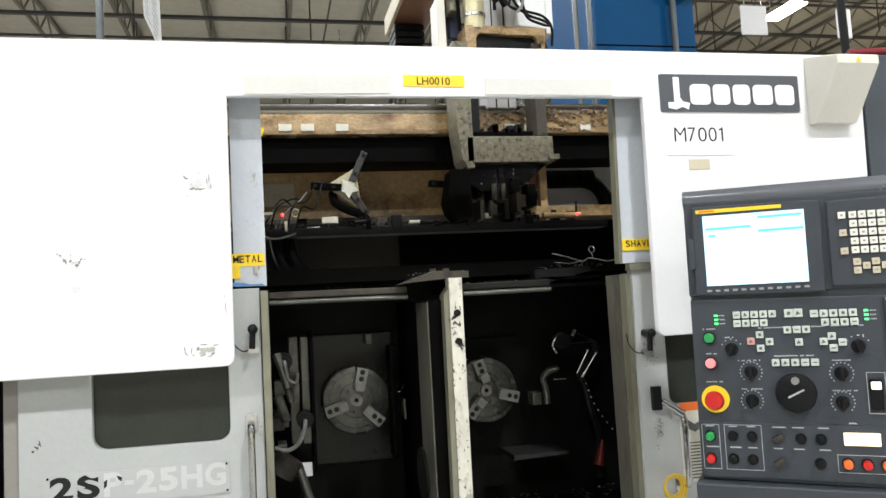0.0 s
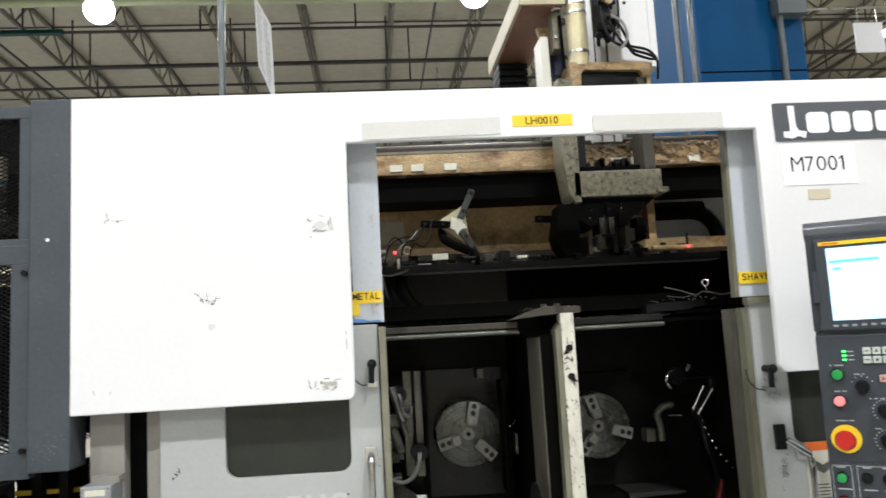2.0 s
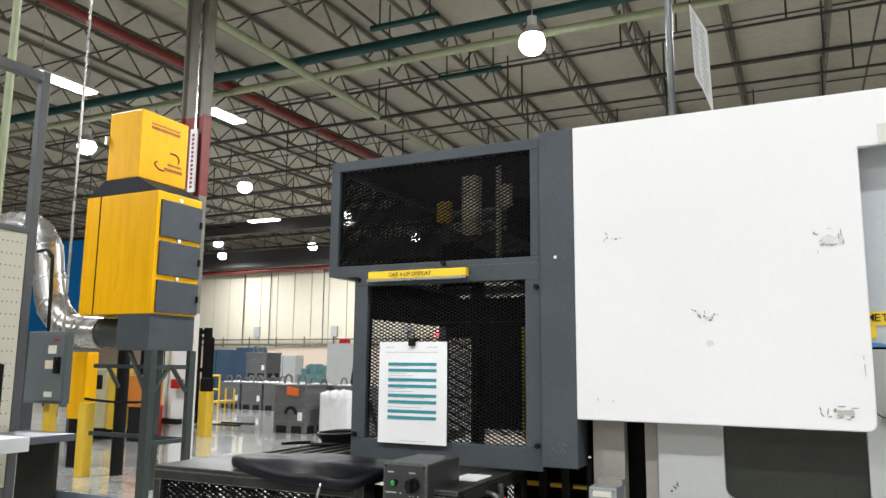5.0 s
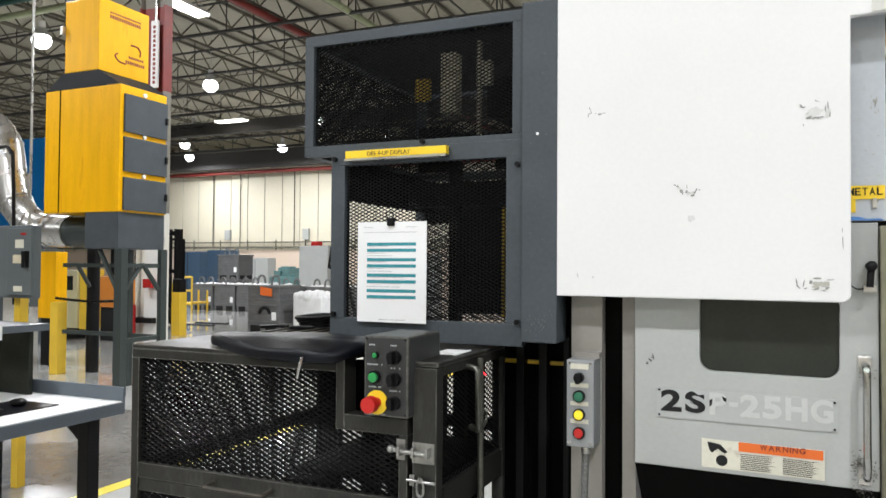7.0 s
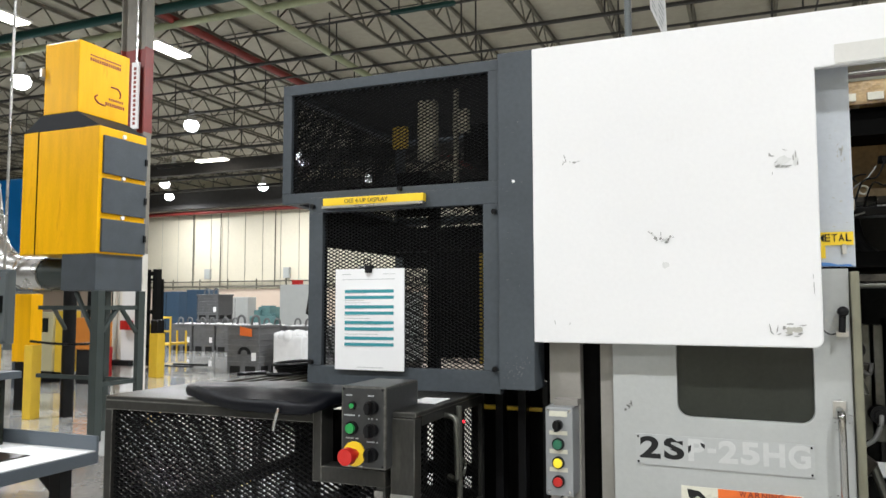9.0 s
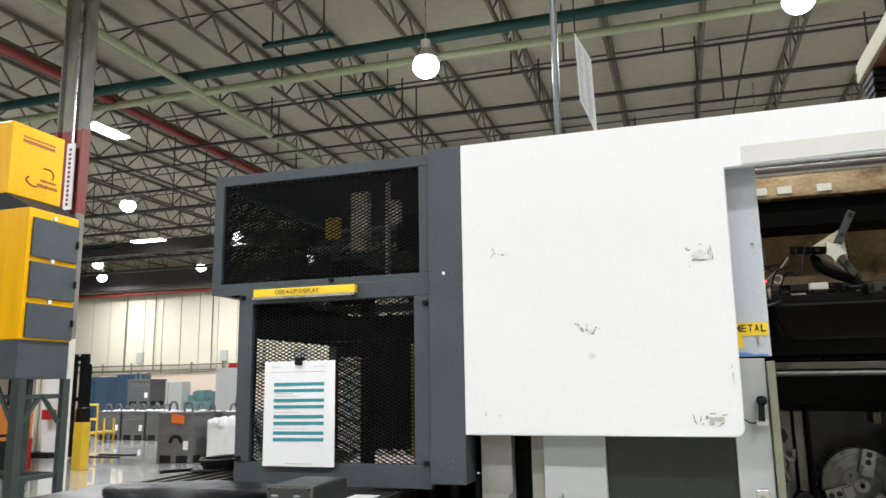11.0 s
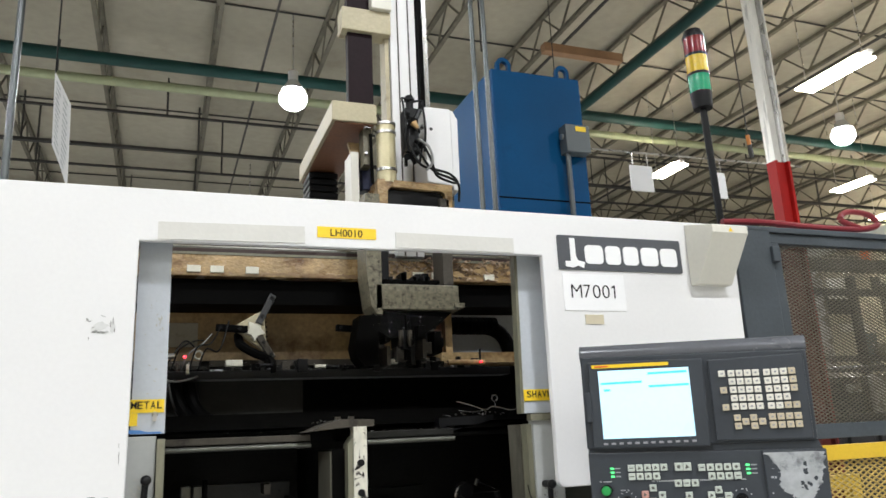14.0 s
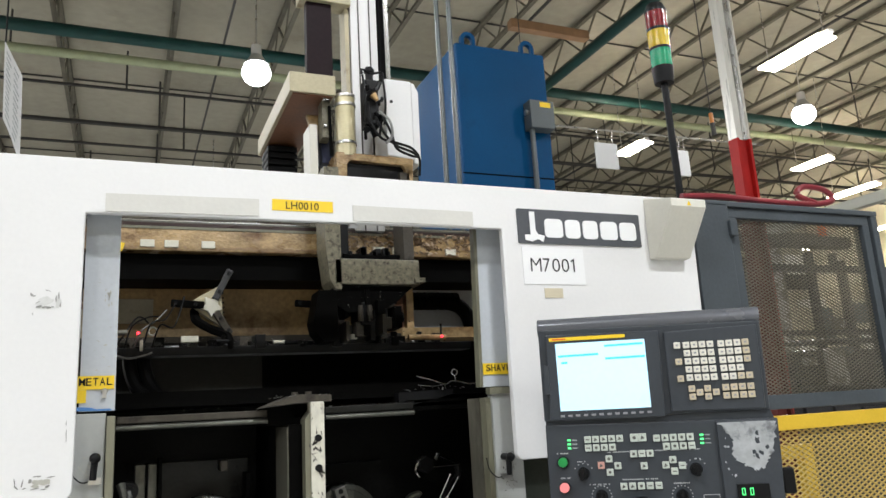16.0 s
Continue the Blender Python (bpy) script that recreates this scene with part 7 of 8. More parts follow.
part("mesh", diamond((1.98, 0.03, 1.55), X, Z, 0.588, 0.576, 0.024, 0.0115, 0.0021, 0.004), MESH_GREY, rf_, "expanded metal mesh")
part("top_rail", bx(1.79, 2.64, 0.0, 0.06, 2.16, 2.178, bevel=0.003), CHARCOAL, rc_)
bm = bmesh.new()
box(bm, 1.93, 1.96, -0.012, 0.012, 2.06, 2.11, 0.003), box(bm, 1.93, 1.96, -0.012, 0.012, 1.62, 1.67, 0.003)
part("hinge", bm, CHARCOAL, rc_)
part("catch", pipe(bmesh.new(), [(1.94, 0.0, 1.80), (1.955, -0.015, 1.815), (1.965, -0.015, 1.80), (1.965, -0.005, 1.76)], 0.004, 8), BLACK, rc_, smooth=True)
yl = part("yellow_frame", bx(1.80, 2.70, 0.0, 0.04, 1.44, 1.485, bevel=0.003), POST_YELLOW, rc_, "yellow painted frame")
part("mesh", diamond((1.83, 0.02, 0.2), X, Z, 0.85, 1.24, 0.032, 0.0165, 0.0036, 0.004), MESH_YELLOW, yl, "yellow expanded mesh")
part("upright", bx(2.606, 2.635, 0.0, 0.04, 0.0, 2.159, bevel=0.003), CHARCOAL, rc_)
bm = bmesh.new()
box(bm, 2.2, 2.7, 0.5, 0.54, 1.30, 1.35), box(bm, 2.2, 2.25, 0.5, 0.54, 0.9, 1.3), box(bm, 2.65, 2.7, 0.5, 0.54, 0.0, 1.3), box(bm, 2.2, 2.7, 0.5, 0.54, 0.9, 0.94)
part("inner_bar", bm, POST_YELLOW, rc_)
hs = bmesh.new()
pipe(hs, [(1.80, 0.05, 2.20), (1.95, 0.04, 2.205), (2.15, 0.04, 2.20), (2.38, 0.05, 2.205), (2.50, 0.06, 2.23), (2.48, 0.07, 2.27), (2.38, 0.07, 2.275), (2.33, 0.06, 2.24), (2.40, 0.05, 2.21)], 0.011, 10)
single("red_hose", hs, MAROON_HOSE, "dark red hose looped on top of the guard", "hose", smooth=True)
# beacon
bc = thing("stack_light", (1.99, 0.3, 2.172), "red, yellow and green stack light on a black pole", "signal light")
part("foot", bx(1.96, 2.08, 0.24, 0.36, 2.17, 2.18), BLACK, bc)
part("foot_beam", bx(1.80, 2.09, 0.05, 0.36, 2.13, 2.17), CHARCOAL, bc)
part("pole", tube(bmesh.new(), (2.02, 0.3, 2.18), (2.012, 0.3, 2.74), 0.0135, 14), BLACK, bc, smooth=True)
part("socket", tube(bmesh.new(), (2.012, 0.3, 2.735), (2.012, 0.3, 2.80), 0.036, 24, 0.041), BLACK, bc, smooth=True)
for z, m_ in ((2.80, LENS_GREEN), (2.88, LENS_YELLOW), (2.96, LENS_RED)):
    part("lens", tube(bmesh.new(), (2.012, 0.3, z), (2.012, 0.3, z + 0.07), 0.041, 24), m_, bc, smooth=True)
    part("collar", tube(bmesh.new(), (2.012, 0.3, z + 0.07), (2.012, 0.3, z + 0.08), 0.0425, 24), BLACK, bc, smooth=True)
part("cap", tube(bmesh.new(), (2.012, 0.3, 3.04), (2.012, 0.3, 3.065), 0.041, 24, 0.032), BLACK, bc, smooth=True)

# ---- the shop around the lathe ----
mist = thing("mist_collector", (-7.5, 4.85, 0), "tall yellow mist collector with three charcoal drawers on a steel stand", "mist collector")
MX0, MX1, MY0, MY1 = -8.07, -6.868, 4.5, 5.22
part("body", bx(MX0, MX1, MY0, MY1, 2.1, 3.565, bevel=0.012), YELLOW, mist, "glossy yellow sheet-metal body")
part("seam", bx(-7.83, -7.815, MY0 - 0.004, MY0, 2.1, 3.565), DARK, mist)
part("base", bx(-7.4, MX1 - 0.01, MY0 + 0.01, MY1, 1.68, 2.1, bevel=0.01), CHARCOAL, mist)
bm = bmesh.new()
lo4 = [bm.verts.new((x, y, 3.565)) for x, y in ((MX0, MY0), (MX1, MY0), (MX1, MY1), (MX0, MY1))]
hi4 = [bm.verts.new((x, y, 3.76)) for x, y in ((-7.78, MY0), (-7.22, MY0), (-7.22, MY1 + 0.03), (-7.78, MY1 + 0.03))]
bm.faces.new(hi4)
for i in range(4):
    bm.faces.new((lo4[i], lo4[(i + 1) % 4], hi4[(i + 1) % 4], hi4[i]))
part("hopper", bm, HOPPER, mist)
hd = part("head", bx(-7.77, -7.222, MY0 + 0.005, 5.27, 3.76, 4.62, bevel=0.012), YELLOW, mist, "yellow sheet-metal head with printed marks")
bm = bmesh.new()
for y0, y1, z0, z1 in ((4.66, 5.12, 4.47, 4.49), (4.66, 5.12, 4.41, 4.45), (4.95, 5.16, 4.0, 4.03), (4.9, 5.18, 3.93, 3.97)):
    y = y0
    while y < y1:
        box(bm, -7.222, -7.2195, y, y + 0.024, z0, z1)
        y += 0.034
tagged(part("print", bm, REDINK, hd, "dark red plain bars"), kind="stuff")
bm = bmesh.new()
pipe(bm, [(-7.22, 4.78, 4.02), (-7.22, 4.74, 3.98), (-7.22, 4.80, 3.93), (-7.22, 4.90, 3.92)], 0.010, 6), pipe(bm, [(-7.22, 4.98, 4.17), (-7.22, 5.08, 4.17), (-7.22, 5.13, 4.12), (-7.22, 5.12, 4.06)], 0.010, 6)
part("mark", bm, REDINK, hd)
part("switch", bx(-7.80, -7.76, MY0 - 0.04, MY0 + 0.03, 4.22, 4.32), GALV, hd)
for z0, z1 in ((2.12, 2.50), (2.565, 2.965), (3.02, 3.46)):
    dr_ = part("drawer", bx(MX1, MX1 + 0.03, MY0 + 0.05, MY1 - 0.01, z0, z1, bevel=0.006), CHARCOAL, mist, "charcoal filter drawer")
    part("knob", tube(bmesh.new(), (MX1 + 0.0, 4.86, z1 + 0.035), (MX1 + 0.02, 4.86, z1 + 0.035), 0.025, 14), PAPER, dr_, smooth=True)
    part("latch", bx(MX1 + 0.03, MX1 + 0.05, MY1 - 0.05, MY1 - 0.02, (z0 + z1) / 2 - 0.04, (z0 + z1) / 2 + 0.04), BLACK, dr_)
for x, y, w in ((-6.875, 4.56, 0.055), (-6.842, 5.16, 0.03)):
    part("leg", bx(x - w, x + w, y - 0.05, y + 0.05, 0, 1.68, bevel=0.005), LEGGREEN, mist)
for z, b_ in ((1.46, (-8.5, -6.88, 5.14, 5.18)), (0.6, (-8.5, -6.88, 5.14, 5.18)), (1.46, (-6.87, -6.83, 4.61, 5.11)), (0.6, (-6.87, -6.83, 4.61, 5.11))):
    part("rail", bx(*b_, z, z + 0.05), LEGGREEN, mist)
part("rear_leg", bx(-7.42, -7.34, 5.12, 5.20, 0.0, 1.68, bevel=0.004), LEGGREEN, mist)
for a, b in (((-6.842, 5.1, 1.2), (-6.842, 4.85, 1.5)), ((-6.86, 4.6, 1.2), (-6.86, 4.85, 1.5)), ((-6.95, 4.58, 1.2), (-7.25, 4.6, 1.66)), ((-8.66, 5.7, 1.2), (-8.3, 5.2, 1.48))):
    part("brace", tb(a, b, 0.028, 8), LEGGREEN, mist)
# ribbed silver duct
dpts = [(-10.8, 4.9, 3.36), (-10.05, 4.9, 3.41), (-9.58, 4.9, 3.34), (-9.30, 4.9, 3.06), (-9.19, 4.9, 2.62), (-9.06, 4.9, 2.26), (-8.76, 4.9, 2.0), (-8.45, 4.9, 1.92), (-8.05, 4.9, 1.90)]
duct = single("silver_duct", pipe(bmesh.new(), dpts, 0.2, 20), GALV, "bent galvanised duct joined to the mist collector", "duct", smooth=True)
for i in range(1, 8):
    a, b = Vector(dpts[i]), Vector(dpts[i + 1])
    d = (b - a).normalized()
    part("joint_ring", tb(a - d * 0.015, a + d * 0.015, 0.212, 20), GALV, duct, smooth=True)
part("collar", tb((-8.14, 4.9, 1.90), (-7.38, 4.9, 1.90), 0.18, 20), LEGGREEN, duct, "dark inlet collar", smooth=True)
part("black_pipe", pipe(bmesh.new(), [(-9.05, 4.6, 2.96), (-8.80, 4.55, 2.95), (-8.66, 4.5, 2.86), (-8.615, 4.5, 2.7), (-8.55, 4.5, 1.0)], 0.022, 8), BLACK, duct, smooth=True)
# second post and orange cabinet under the collector
single("black_post", tb((-8.73, 5.83, 0), (-8.73, 5.83, 1.9), 0.085, 16), BLACK, "thick black steel post", "post", smooth=True)
orange = thing("orange_cabinet", (-9.8, 6.2, 0), "orange-yellow steel cabinet on a black foot", "cabinet")
part("body", bx(-10.04, -9.68, 6.0, 6.2, 0.70, 1.68, bevel=0.01), YELLOW, orange)
part("foot", bx(-10.0, -9.72, 6.03, 6.17, 0, 0.70), BLACK, orange)
part("side_box", bx(-10.5, -10.05, 6.1, 6.45, 0.85, 1.72, bevel=0.01), SWITCHGREY, orange)
chain = bmesh.new()
for k in range(20):
    tube(chain, (-9.3 + k * 0.07, 5.7, 1.02 - 0.03 * math.sin(k / 19 * math.pi)), (-9.25 + k * 0.07, 5.7, 1.02 - 0.03 * math.sin((k + 0.7) / 19 * math.pi)), 0.018, 6)
single("barrier_chain", chain, BLACK, "black barrier chain between posts", "chain")
vend = thing("pale_cabinet", (-12.97, 9.2, 0), "pale yellow cabinet with a dark panel behind the collector", "cabinet")
part("body", bx(-13.22, -12.74, 9.0, 9.5, 0.22, 1.38, bevel=0.02), PALE_CABINET, vend)
part("panel", bx(-13.12, -12.86, 8.985, 9.0, 0.98, 1.26, bevel=0.004), SMOKED, vend, "dark panel")
part("foot", bx(-13.18, -12.78, 9.05, 9.45, 0.0, 0.22), BLACK, vend)
part("yellow_door", bx(-12.735, -12.50, 9.05, 9.45, 0.2, 1.4, bevel=0.02), POST_YELLOW, vend)
crate = thing("orange_crate", (-12.0, 9.2, 0), "orange crate on a dark stand behind the collector", "crate")
part("box", bx(-12.21, -11.6, 9.0, 9.5, 0.66, 1.27, bevel=0.02), ORANGE_BOX, crate)
part("stand", bx(-12.15, -11.66, 9.05, 9.45, 0.0, 0.66, bevel=0.01), BIN_DARK, crate)
def bollard(x, y, h, w, cap):
    b = thing("bollard", (x, y, 0), "yellow square safety bollard on the floor", "bollard", group="bollards")
    part("post", bx(x - w / 2, x + w / 2, y - w / 2, y + w / 2, 0, h, bevel=0.01), POST_YELLOW, b)
    if cap:
        part("cap", bx(x - w / 2.2, x + w / 2.2, y - w / 2.2, y + w / 2.2, h, h + 0.28, bevel=0.02), BLACK, b, "black lamp cap")
bollard(-9.0, 5.5, 0.98, 0.15, False)
bollard(-11.6, 10.6, 0.92, 0.22, True)
bollard(-8.2, 3.6, 0.95, 0.16, False)
ext = thing("fire_extinguisher", (-9.2, 6.8, 0.35), "red fire extinguisher hanging on the column", "fire extinguisher")
part("bottle", tube(bmesh.new(), (-9.146, 6.9, 0.38), (-9.146, 6.9, 0.88), 0.08, 16), RED, ext, smooth=True)
part("valve", tube(bmesh.new(), (-9.146, 6.9, 0.88), (-9.146, 6.9, 0.98), 0.03, 10), BLACK, ext)
part("bracket", bx(-9.2, -8.75, 6.93, 7.2, 0.6, 0.68), BLACK, ext)
single("alarm_horn", bx(-8.93, -8.76, 6.92, 7.024, 1.14, 1.28, bevel=0.01), RED, "red alarm horn on the column", "alarm")

# desk with monitor shelf, keyboard and mouse
DX0, DX1, DY0, DY1, DZ = -3.42, -2.70, -0.9, 0.636, 0.9
desk = thing("workbench", (-3.1, -0.1, 0), "grey steel computer desk with a white top", "desk")
part("top", bx(DX0, DX1, DY0, DY1, DZ - 0.005, DZ, bevel=0.002), PAPER, desk, "white worktop")
part("edge", bx(DX0, DX1 + 0.008, DY0, DY1 + 0.008, DZ - 0.055, DZ - 0.005, bevel=0.003), DESKGREY, desk)
part("end_lip", bx(DX0, DX1 + 0.006, DY1, DY1 + 0.012, DZ - 0.05, DZ + 0.06, bevel=0.003), DESKGREY, desk)
for x, y in ((DX1 - 0.06, DY1 - 0.12), (DX1 - 0.06, DY0 + 0.06), (DX0 + 0.06, DY1 - 0.12), (DX0 + 0.06, DY0 + 0.06)):
    part("leg", bx(x - 0.03, x + 0.03, y - 0.03, y + 0.03, 0, DZ - 0.055, bevel=0.003), BLACK, desk)
part("brace", prism(bmesh.new(), [(DX1 - 0.06, 0.72), (DX1 - 0.04, 0.845), (DX1 - 0.22, 0.845)], DY1 - 0.14, DY1 - 0.12), BLACK, desk)
shelf = thing("monitor_shelf", (-3.3, -0.1, DZ), "grey raised monitor shelf standing on the desk", "shelf")
part("board", bx(-3.50, -3.16, DY0, 0.74 - 0.1, 1.19, 1.222, bevel=0.003), DESKGREY, shelf)
part("side_panel", bx(-3.46, -3.20, 0.57, 0.59, DZ, 1.19), SMOKED, shelf, "glossy dark side panel")
part("side_panel", bx(-3.46, -3.20, DY0, DY0 + 0.02, DZ, 1.19), SMOKED, shelf)
mon = thing("monitor", (-3.3, 0.1, 1.222), "black computer monitor on the shelf", "monitor")
part("case", bx(-3.33, -3.29, -0.16, 0.35, 1.26, 1.54, bevel=0.006), BLACK, mon)
part("glass", bx(-3.289, -3.287, -0.14, 0.33, 1.28, 1.525), SMOKED, mon)
part("stand", bx(-3.36, -3.28, 0.04, 0.14, 1.222, 1.262), BLACK, mon)
part("lamp", ball(bmesh.new(), (-3.286, 0.3, 1.268), 0.004, 8), LED_RED, mon)
kb = thing("keyboard", (-2.95, -0.05, DZ), "dark keyboard with rows of keys on the desk", "keyboard")
part("case", bx(-3.02, -2.86, -0.35, 0.22, DZ, DZ + 0.02, bevel=0.004), BLACK, kb)
for r in range(5):
    bm = bmesh.new()
    for c in range(22):
        box(bm, -3.01 + r * 0.029, -2.985 + r * 0.029, -0.34 + c * 0.025, -0.319 + c * 0.025, DZ + 0.018, DZ + 0.026)
    part("key_row", bm, ARMGREY, kb)
single("mouse_pad", bx(-3.12, -2.86, 0.22, 0.45, DZ + 0.0, DZ + 0.004), BLACK_PAD, "black mouse pad on the desk", "mouse pad")
single("computer_mouse", ball(bmesh.new(), (-2.99, 0.36, DZ + 0.018), 0.034, 14, 0.5), BLACK, "black computer mouse on the pad", "mouse", smooth=True)
bm = bx(-3.40, -3.15, -0.10, 0.40, 1.2225, 1.2255)
box(bm, -3.158, -3.150, -0.10, 0.40, 1.165, 1.2224)
single("loose_paper", bm, PAPER, "white papers lying over the edge of the shelf", "paper")
single("camera_ball", ball(bmesh.new(), (-3.1, -0.02, DZ + 0.035), 0.028, 14), GALV, "small silver ball on the desk", "ornament", smooth=True)
rack = thing("pegboard_rack", (-3.6, 0.0, 0), "cream pegboard in a tall aluminium frame", "pegboard")
part("board", bx(-3.62, -3.60, -1.6, 0.615, 0.95, 2.19), PEG, rack)
for r in range(20):
    bm = bmesh.new()
    for c in range(46):
        y = 0.59 - c * 0.025
        tube(bm, (-3.5998, y, 1.0 + r * 0.06), (-3.5988, y, 1.0 + r * 0.06), 0.0035, 6)
    part("peg_holes", bm, INK_SOFT, rack)
bm = bmesh.new()
box(bm, -3.635, -3.595, 0.617, 0.665, 0, 3.06, 0.006), box(bm, -3.64, -3.59, -2.2, 0.615, 3.0, 3.05, 0.004), box(bm, -3.64, -3.59, -2.2, 0.615, 2.19, 2.22, 0.004), box(bm, -3.66, -3.58, -2.2, -2.12, 0, 3.06, 0.006)
part("frame", bm, GALV_DARK, rack, "aluminium profile frame")
ebox = thing("switch_box", (-4.7, 1.7, 0), "grey electrical switch box on a post", "electrical box")
part("housing", bx(-4.89, -4.51, 1.6, 1.66, 1.27, 1.75, bevel=0.006), SWITCHGREY, ebox)
part("door", bx(-4.74, -4.51, 1.585, 1.6, 1.29, 1.73, bevel=0.003), SWITCHGREY, ebox)
part("tag", bx(-4.66, -4.58, 1.583, 1.585, 1.60, 1.655), PAPER_OLD, ebox, "pale label"), part("tag", bx(-4.68, -4.59, 1.583, 1.585, 1.50, 1.555), TAG, ebox, "beige label"), part("tag", bx(-4.67, -4.59, 1.583, 1.585, 1.315, 1.35), PAPER_OLD, ebox, "pale label")
part("red_tag", bx(-4.61, -4.56, 1.583, 1.586, 1.685, 1.70), RED, ebox)
part("handle", bx(-4.56, -4.53, 1.55, 1.59, 1.47, 1.58, bevel=0.004), BLACK, ebox)
part("post", bx(-4.76, -4.70, 1.66, 1.72, 0, 1.7), POST_YELLOW, ebox, "yellow post")
pole = bmesh.new()
tube(pole, (-5.53, 1.7, 0), (-5.53, 1.7, 9.2), 0.03, 12)
single("conduit_pole", pole, CREAMPIPE, "pale green conduit rising to the roof", "conduit", smooth=True)
single("conduit_pole", tb((-6.04, 2.75, 0), (-6.04, 2.75, 9.2), 0.012, 10), GALV, "thin galvanised conduit rising to the roof", "conduit", smooth=True)
single("floor_line", bx(-4.2, -4.08, -3.0, 9.0, 0.001, 0.004), LINE, "yellow painted line on the floor", "floor line", kind="structure")
single("floor_aisle", bx(-10.2, -4.2, -8.0, 4.0, 0.0008, 0.003), AISLE, "darker worn aisle beyond the yellow line", "floor", kind="structure")
single("floor_patch", bx(-9.9, -9.0, 7.3, 7.9, 0.0008, 0.003), FLOORGREEN, "green painted area of the floor", "floor paint", kind="structure")

# blue cabinet behind the lathe, on its own stand
bl = thing("blue_cabinet", (2.48, 2.8, 0), "tall blue electrical cabinet with lifting eyes on a steel stand", "electrical cabinet")
part("body", bx(2.13, 2.82, 2.4, 3.2, 2.2, 4.0, bevel=0.012), BLUE, bl)
part("seam", bx(2.13, 2.822, 2.397, 2.4, 3.07, 3.078), DARK, bl)
part("stand", ring(2.15, 2.8, 0.0, 2.2, 0.08, 2.45, 3.15), CHARCOAL, bl)
for x in (2.24, 2.70):
    part("lifting_eye", prism(bmesh.new(), arc(x, 4.05, 0.055, 180, 0, 8) + [(x + 0.055, 4.0), (x + 0.03, 4.0)] + arc(x, 4.045, 0.03, 0, 180, 8) + [(x - 0.03, 4.0), (x - 0.055, 4.0)], 2.42, 2.45), BLUE, bl)
jb = part("junction_box", bx(2.615, 2.80, 2.3, 2.395, 3.40, 3.60, bevel=0.006), SWITCHGREY, bl, "grey junction box with a yellow tag")
part("tag", bx(2.69, 2.77, 2.296, 2.3, 3.55, 3.585), LABEL, jb)
part("knob", tube(bmesh.new(), (2.60, 2.35, 3.52), (2.62, 2.35, 3.52), 0.02, 10), GALV, jb)
part("conduit", tube(bmesh.new(), (2.645, 2.35, 2.3), (2.645, 2.35, 3.40), 0.018, 10), SWITCHGREY, jb, "grey conduit", smooth=True)

# bright poles and the hanging sheet over the lathe
def sky_pole(x, y, z0, r):
    single("support_pole", tb((x, y, z0), (x, y, 9.2), r, 12), POLISHED, "thin bright pole rising to the roof", "pole", group="poles over the lathe", smooth=True)
for x, y, r in ((-0.624, 2.0, 0.018), (1.553, 2.2, 0.014), (1.919, 2.2, 0.016), (2.005, 2.2, 0.016)):
    sky_pole(x, y, 0.0, r)
def slanted(a, b):
    """A point on the hanging sheet: a across, b down, both from 0 to 1."""
    return (-0.745 + 0.125 * a + 0.02 * b, 4.40 - 0.20 * a - (0.60 + 0.14 * a) * b - 0.06 * a * (1 - b))
sgn = single("hanging_sheet", prism(bmesh.new(), [slanted(0, 0), slanted(0.5, 0.0), slanted(1, 0), slanted(1, 0.5), slanted(1, 1), slanted(0.5, 0.97), slanted(0, 1), slanted(0, 0.5)], 4.0, 4.01), SIGNWHITE, "printed white sheet hanging on a wire over the lathe", "sign")
part("wire", tube(bmesh.new(), (-0.74, 4.005, 4.39), (-0.76, 4.005, 9.2), 0.006, 6), BLACK, sgn)
bm = bmesh.new()
rn = random.Random(12)
for k in range(12):
    for c_ in (0.12, 0.55):
        a1 = c_ + rn.uniform(0.18, 0.33)
        prism(bm, [slanted(c_, 0.08 + k * 0.072), slanted(a1, 0.08 + k * 0.072), slanted(a1, 0.11 + k * 0.072), slanted(c_, 0.11 + k * 0.072)], 3.994, 4.0)
part("print", bm, PALE_PRINT, sgn)
# timber and white boards hung from the roof
single("timber_beam", bx(5.6, 7.05, 7.6, 7.75, 7.45, 7.6, bevel=0.01), WOOD, "short timber beam hung under the roof", "timber")
for x0, x1, z0, z1 in ((5.925, 6.285, 4.66, 5.03), (7.316, 7.52, 4.65, 5.035)):
    x = (x0 + x1) / 2
    w = thing("hanging_board", (x, 6.2, z0), "white board hanging from wires under the roof", "board", group="hanging boards")
    part("board", bx(x0, x1, 6.2, 6.23, z0, z1, bevel=0.01), SIGNWHITE, w)
    for q in (x0 + 0.06, x1 - 0.06):
        part("wire", tb((q, 6.215, z1), (q, 6.215, 5.22), 0.006, 6), GALV, w)
single("board_rail", tb((4.6, 6.215, 5.2), (9.0, 6.215, 5.26), 0.014, 8), GALV, "thin galvanised conduit that carries the hanging boards", "conduit", kind="structure", smooth=True)
for x in (4.9, 8.7):
    single("rail_hanger", tb((x, 6.215, 5.22), (x, 6.215, 9.2), 0.006, 6), GIRDER, "thin rod holding the conduit under the roof", "hanger", kind="structure")
pend = thing("pendant_switch", (6.86, 5.0, 4.76), "small dark and orange pendant switch hanging on a cable", "pendant switch")
part("body", tb((6.87, 5.0, 4.76), (6.86, 5.0, 4.92), 0.03, 10), GIRDER, pend, smooth=True)
part("grip", tb((6.86, 5.0, 4.92), (6.855, 5.0, 5.05), 0.026, 10), ORANGE_BOX, pend, smooth=True)
part("cable", tb((6.855, 5.0, 5.05), (6.84, 5.0, 9.2), 0.008, 6), GIRDER, pend)

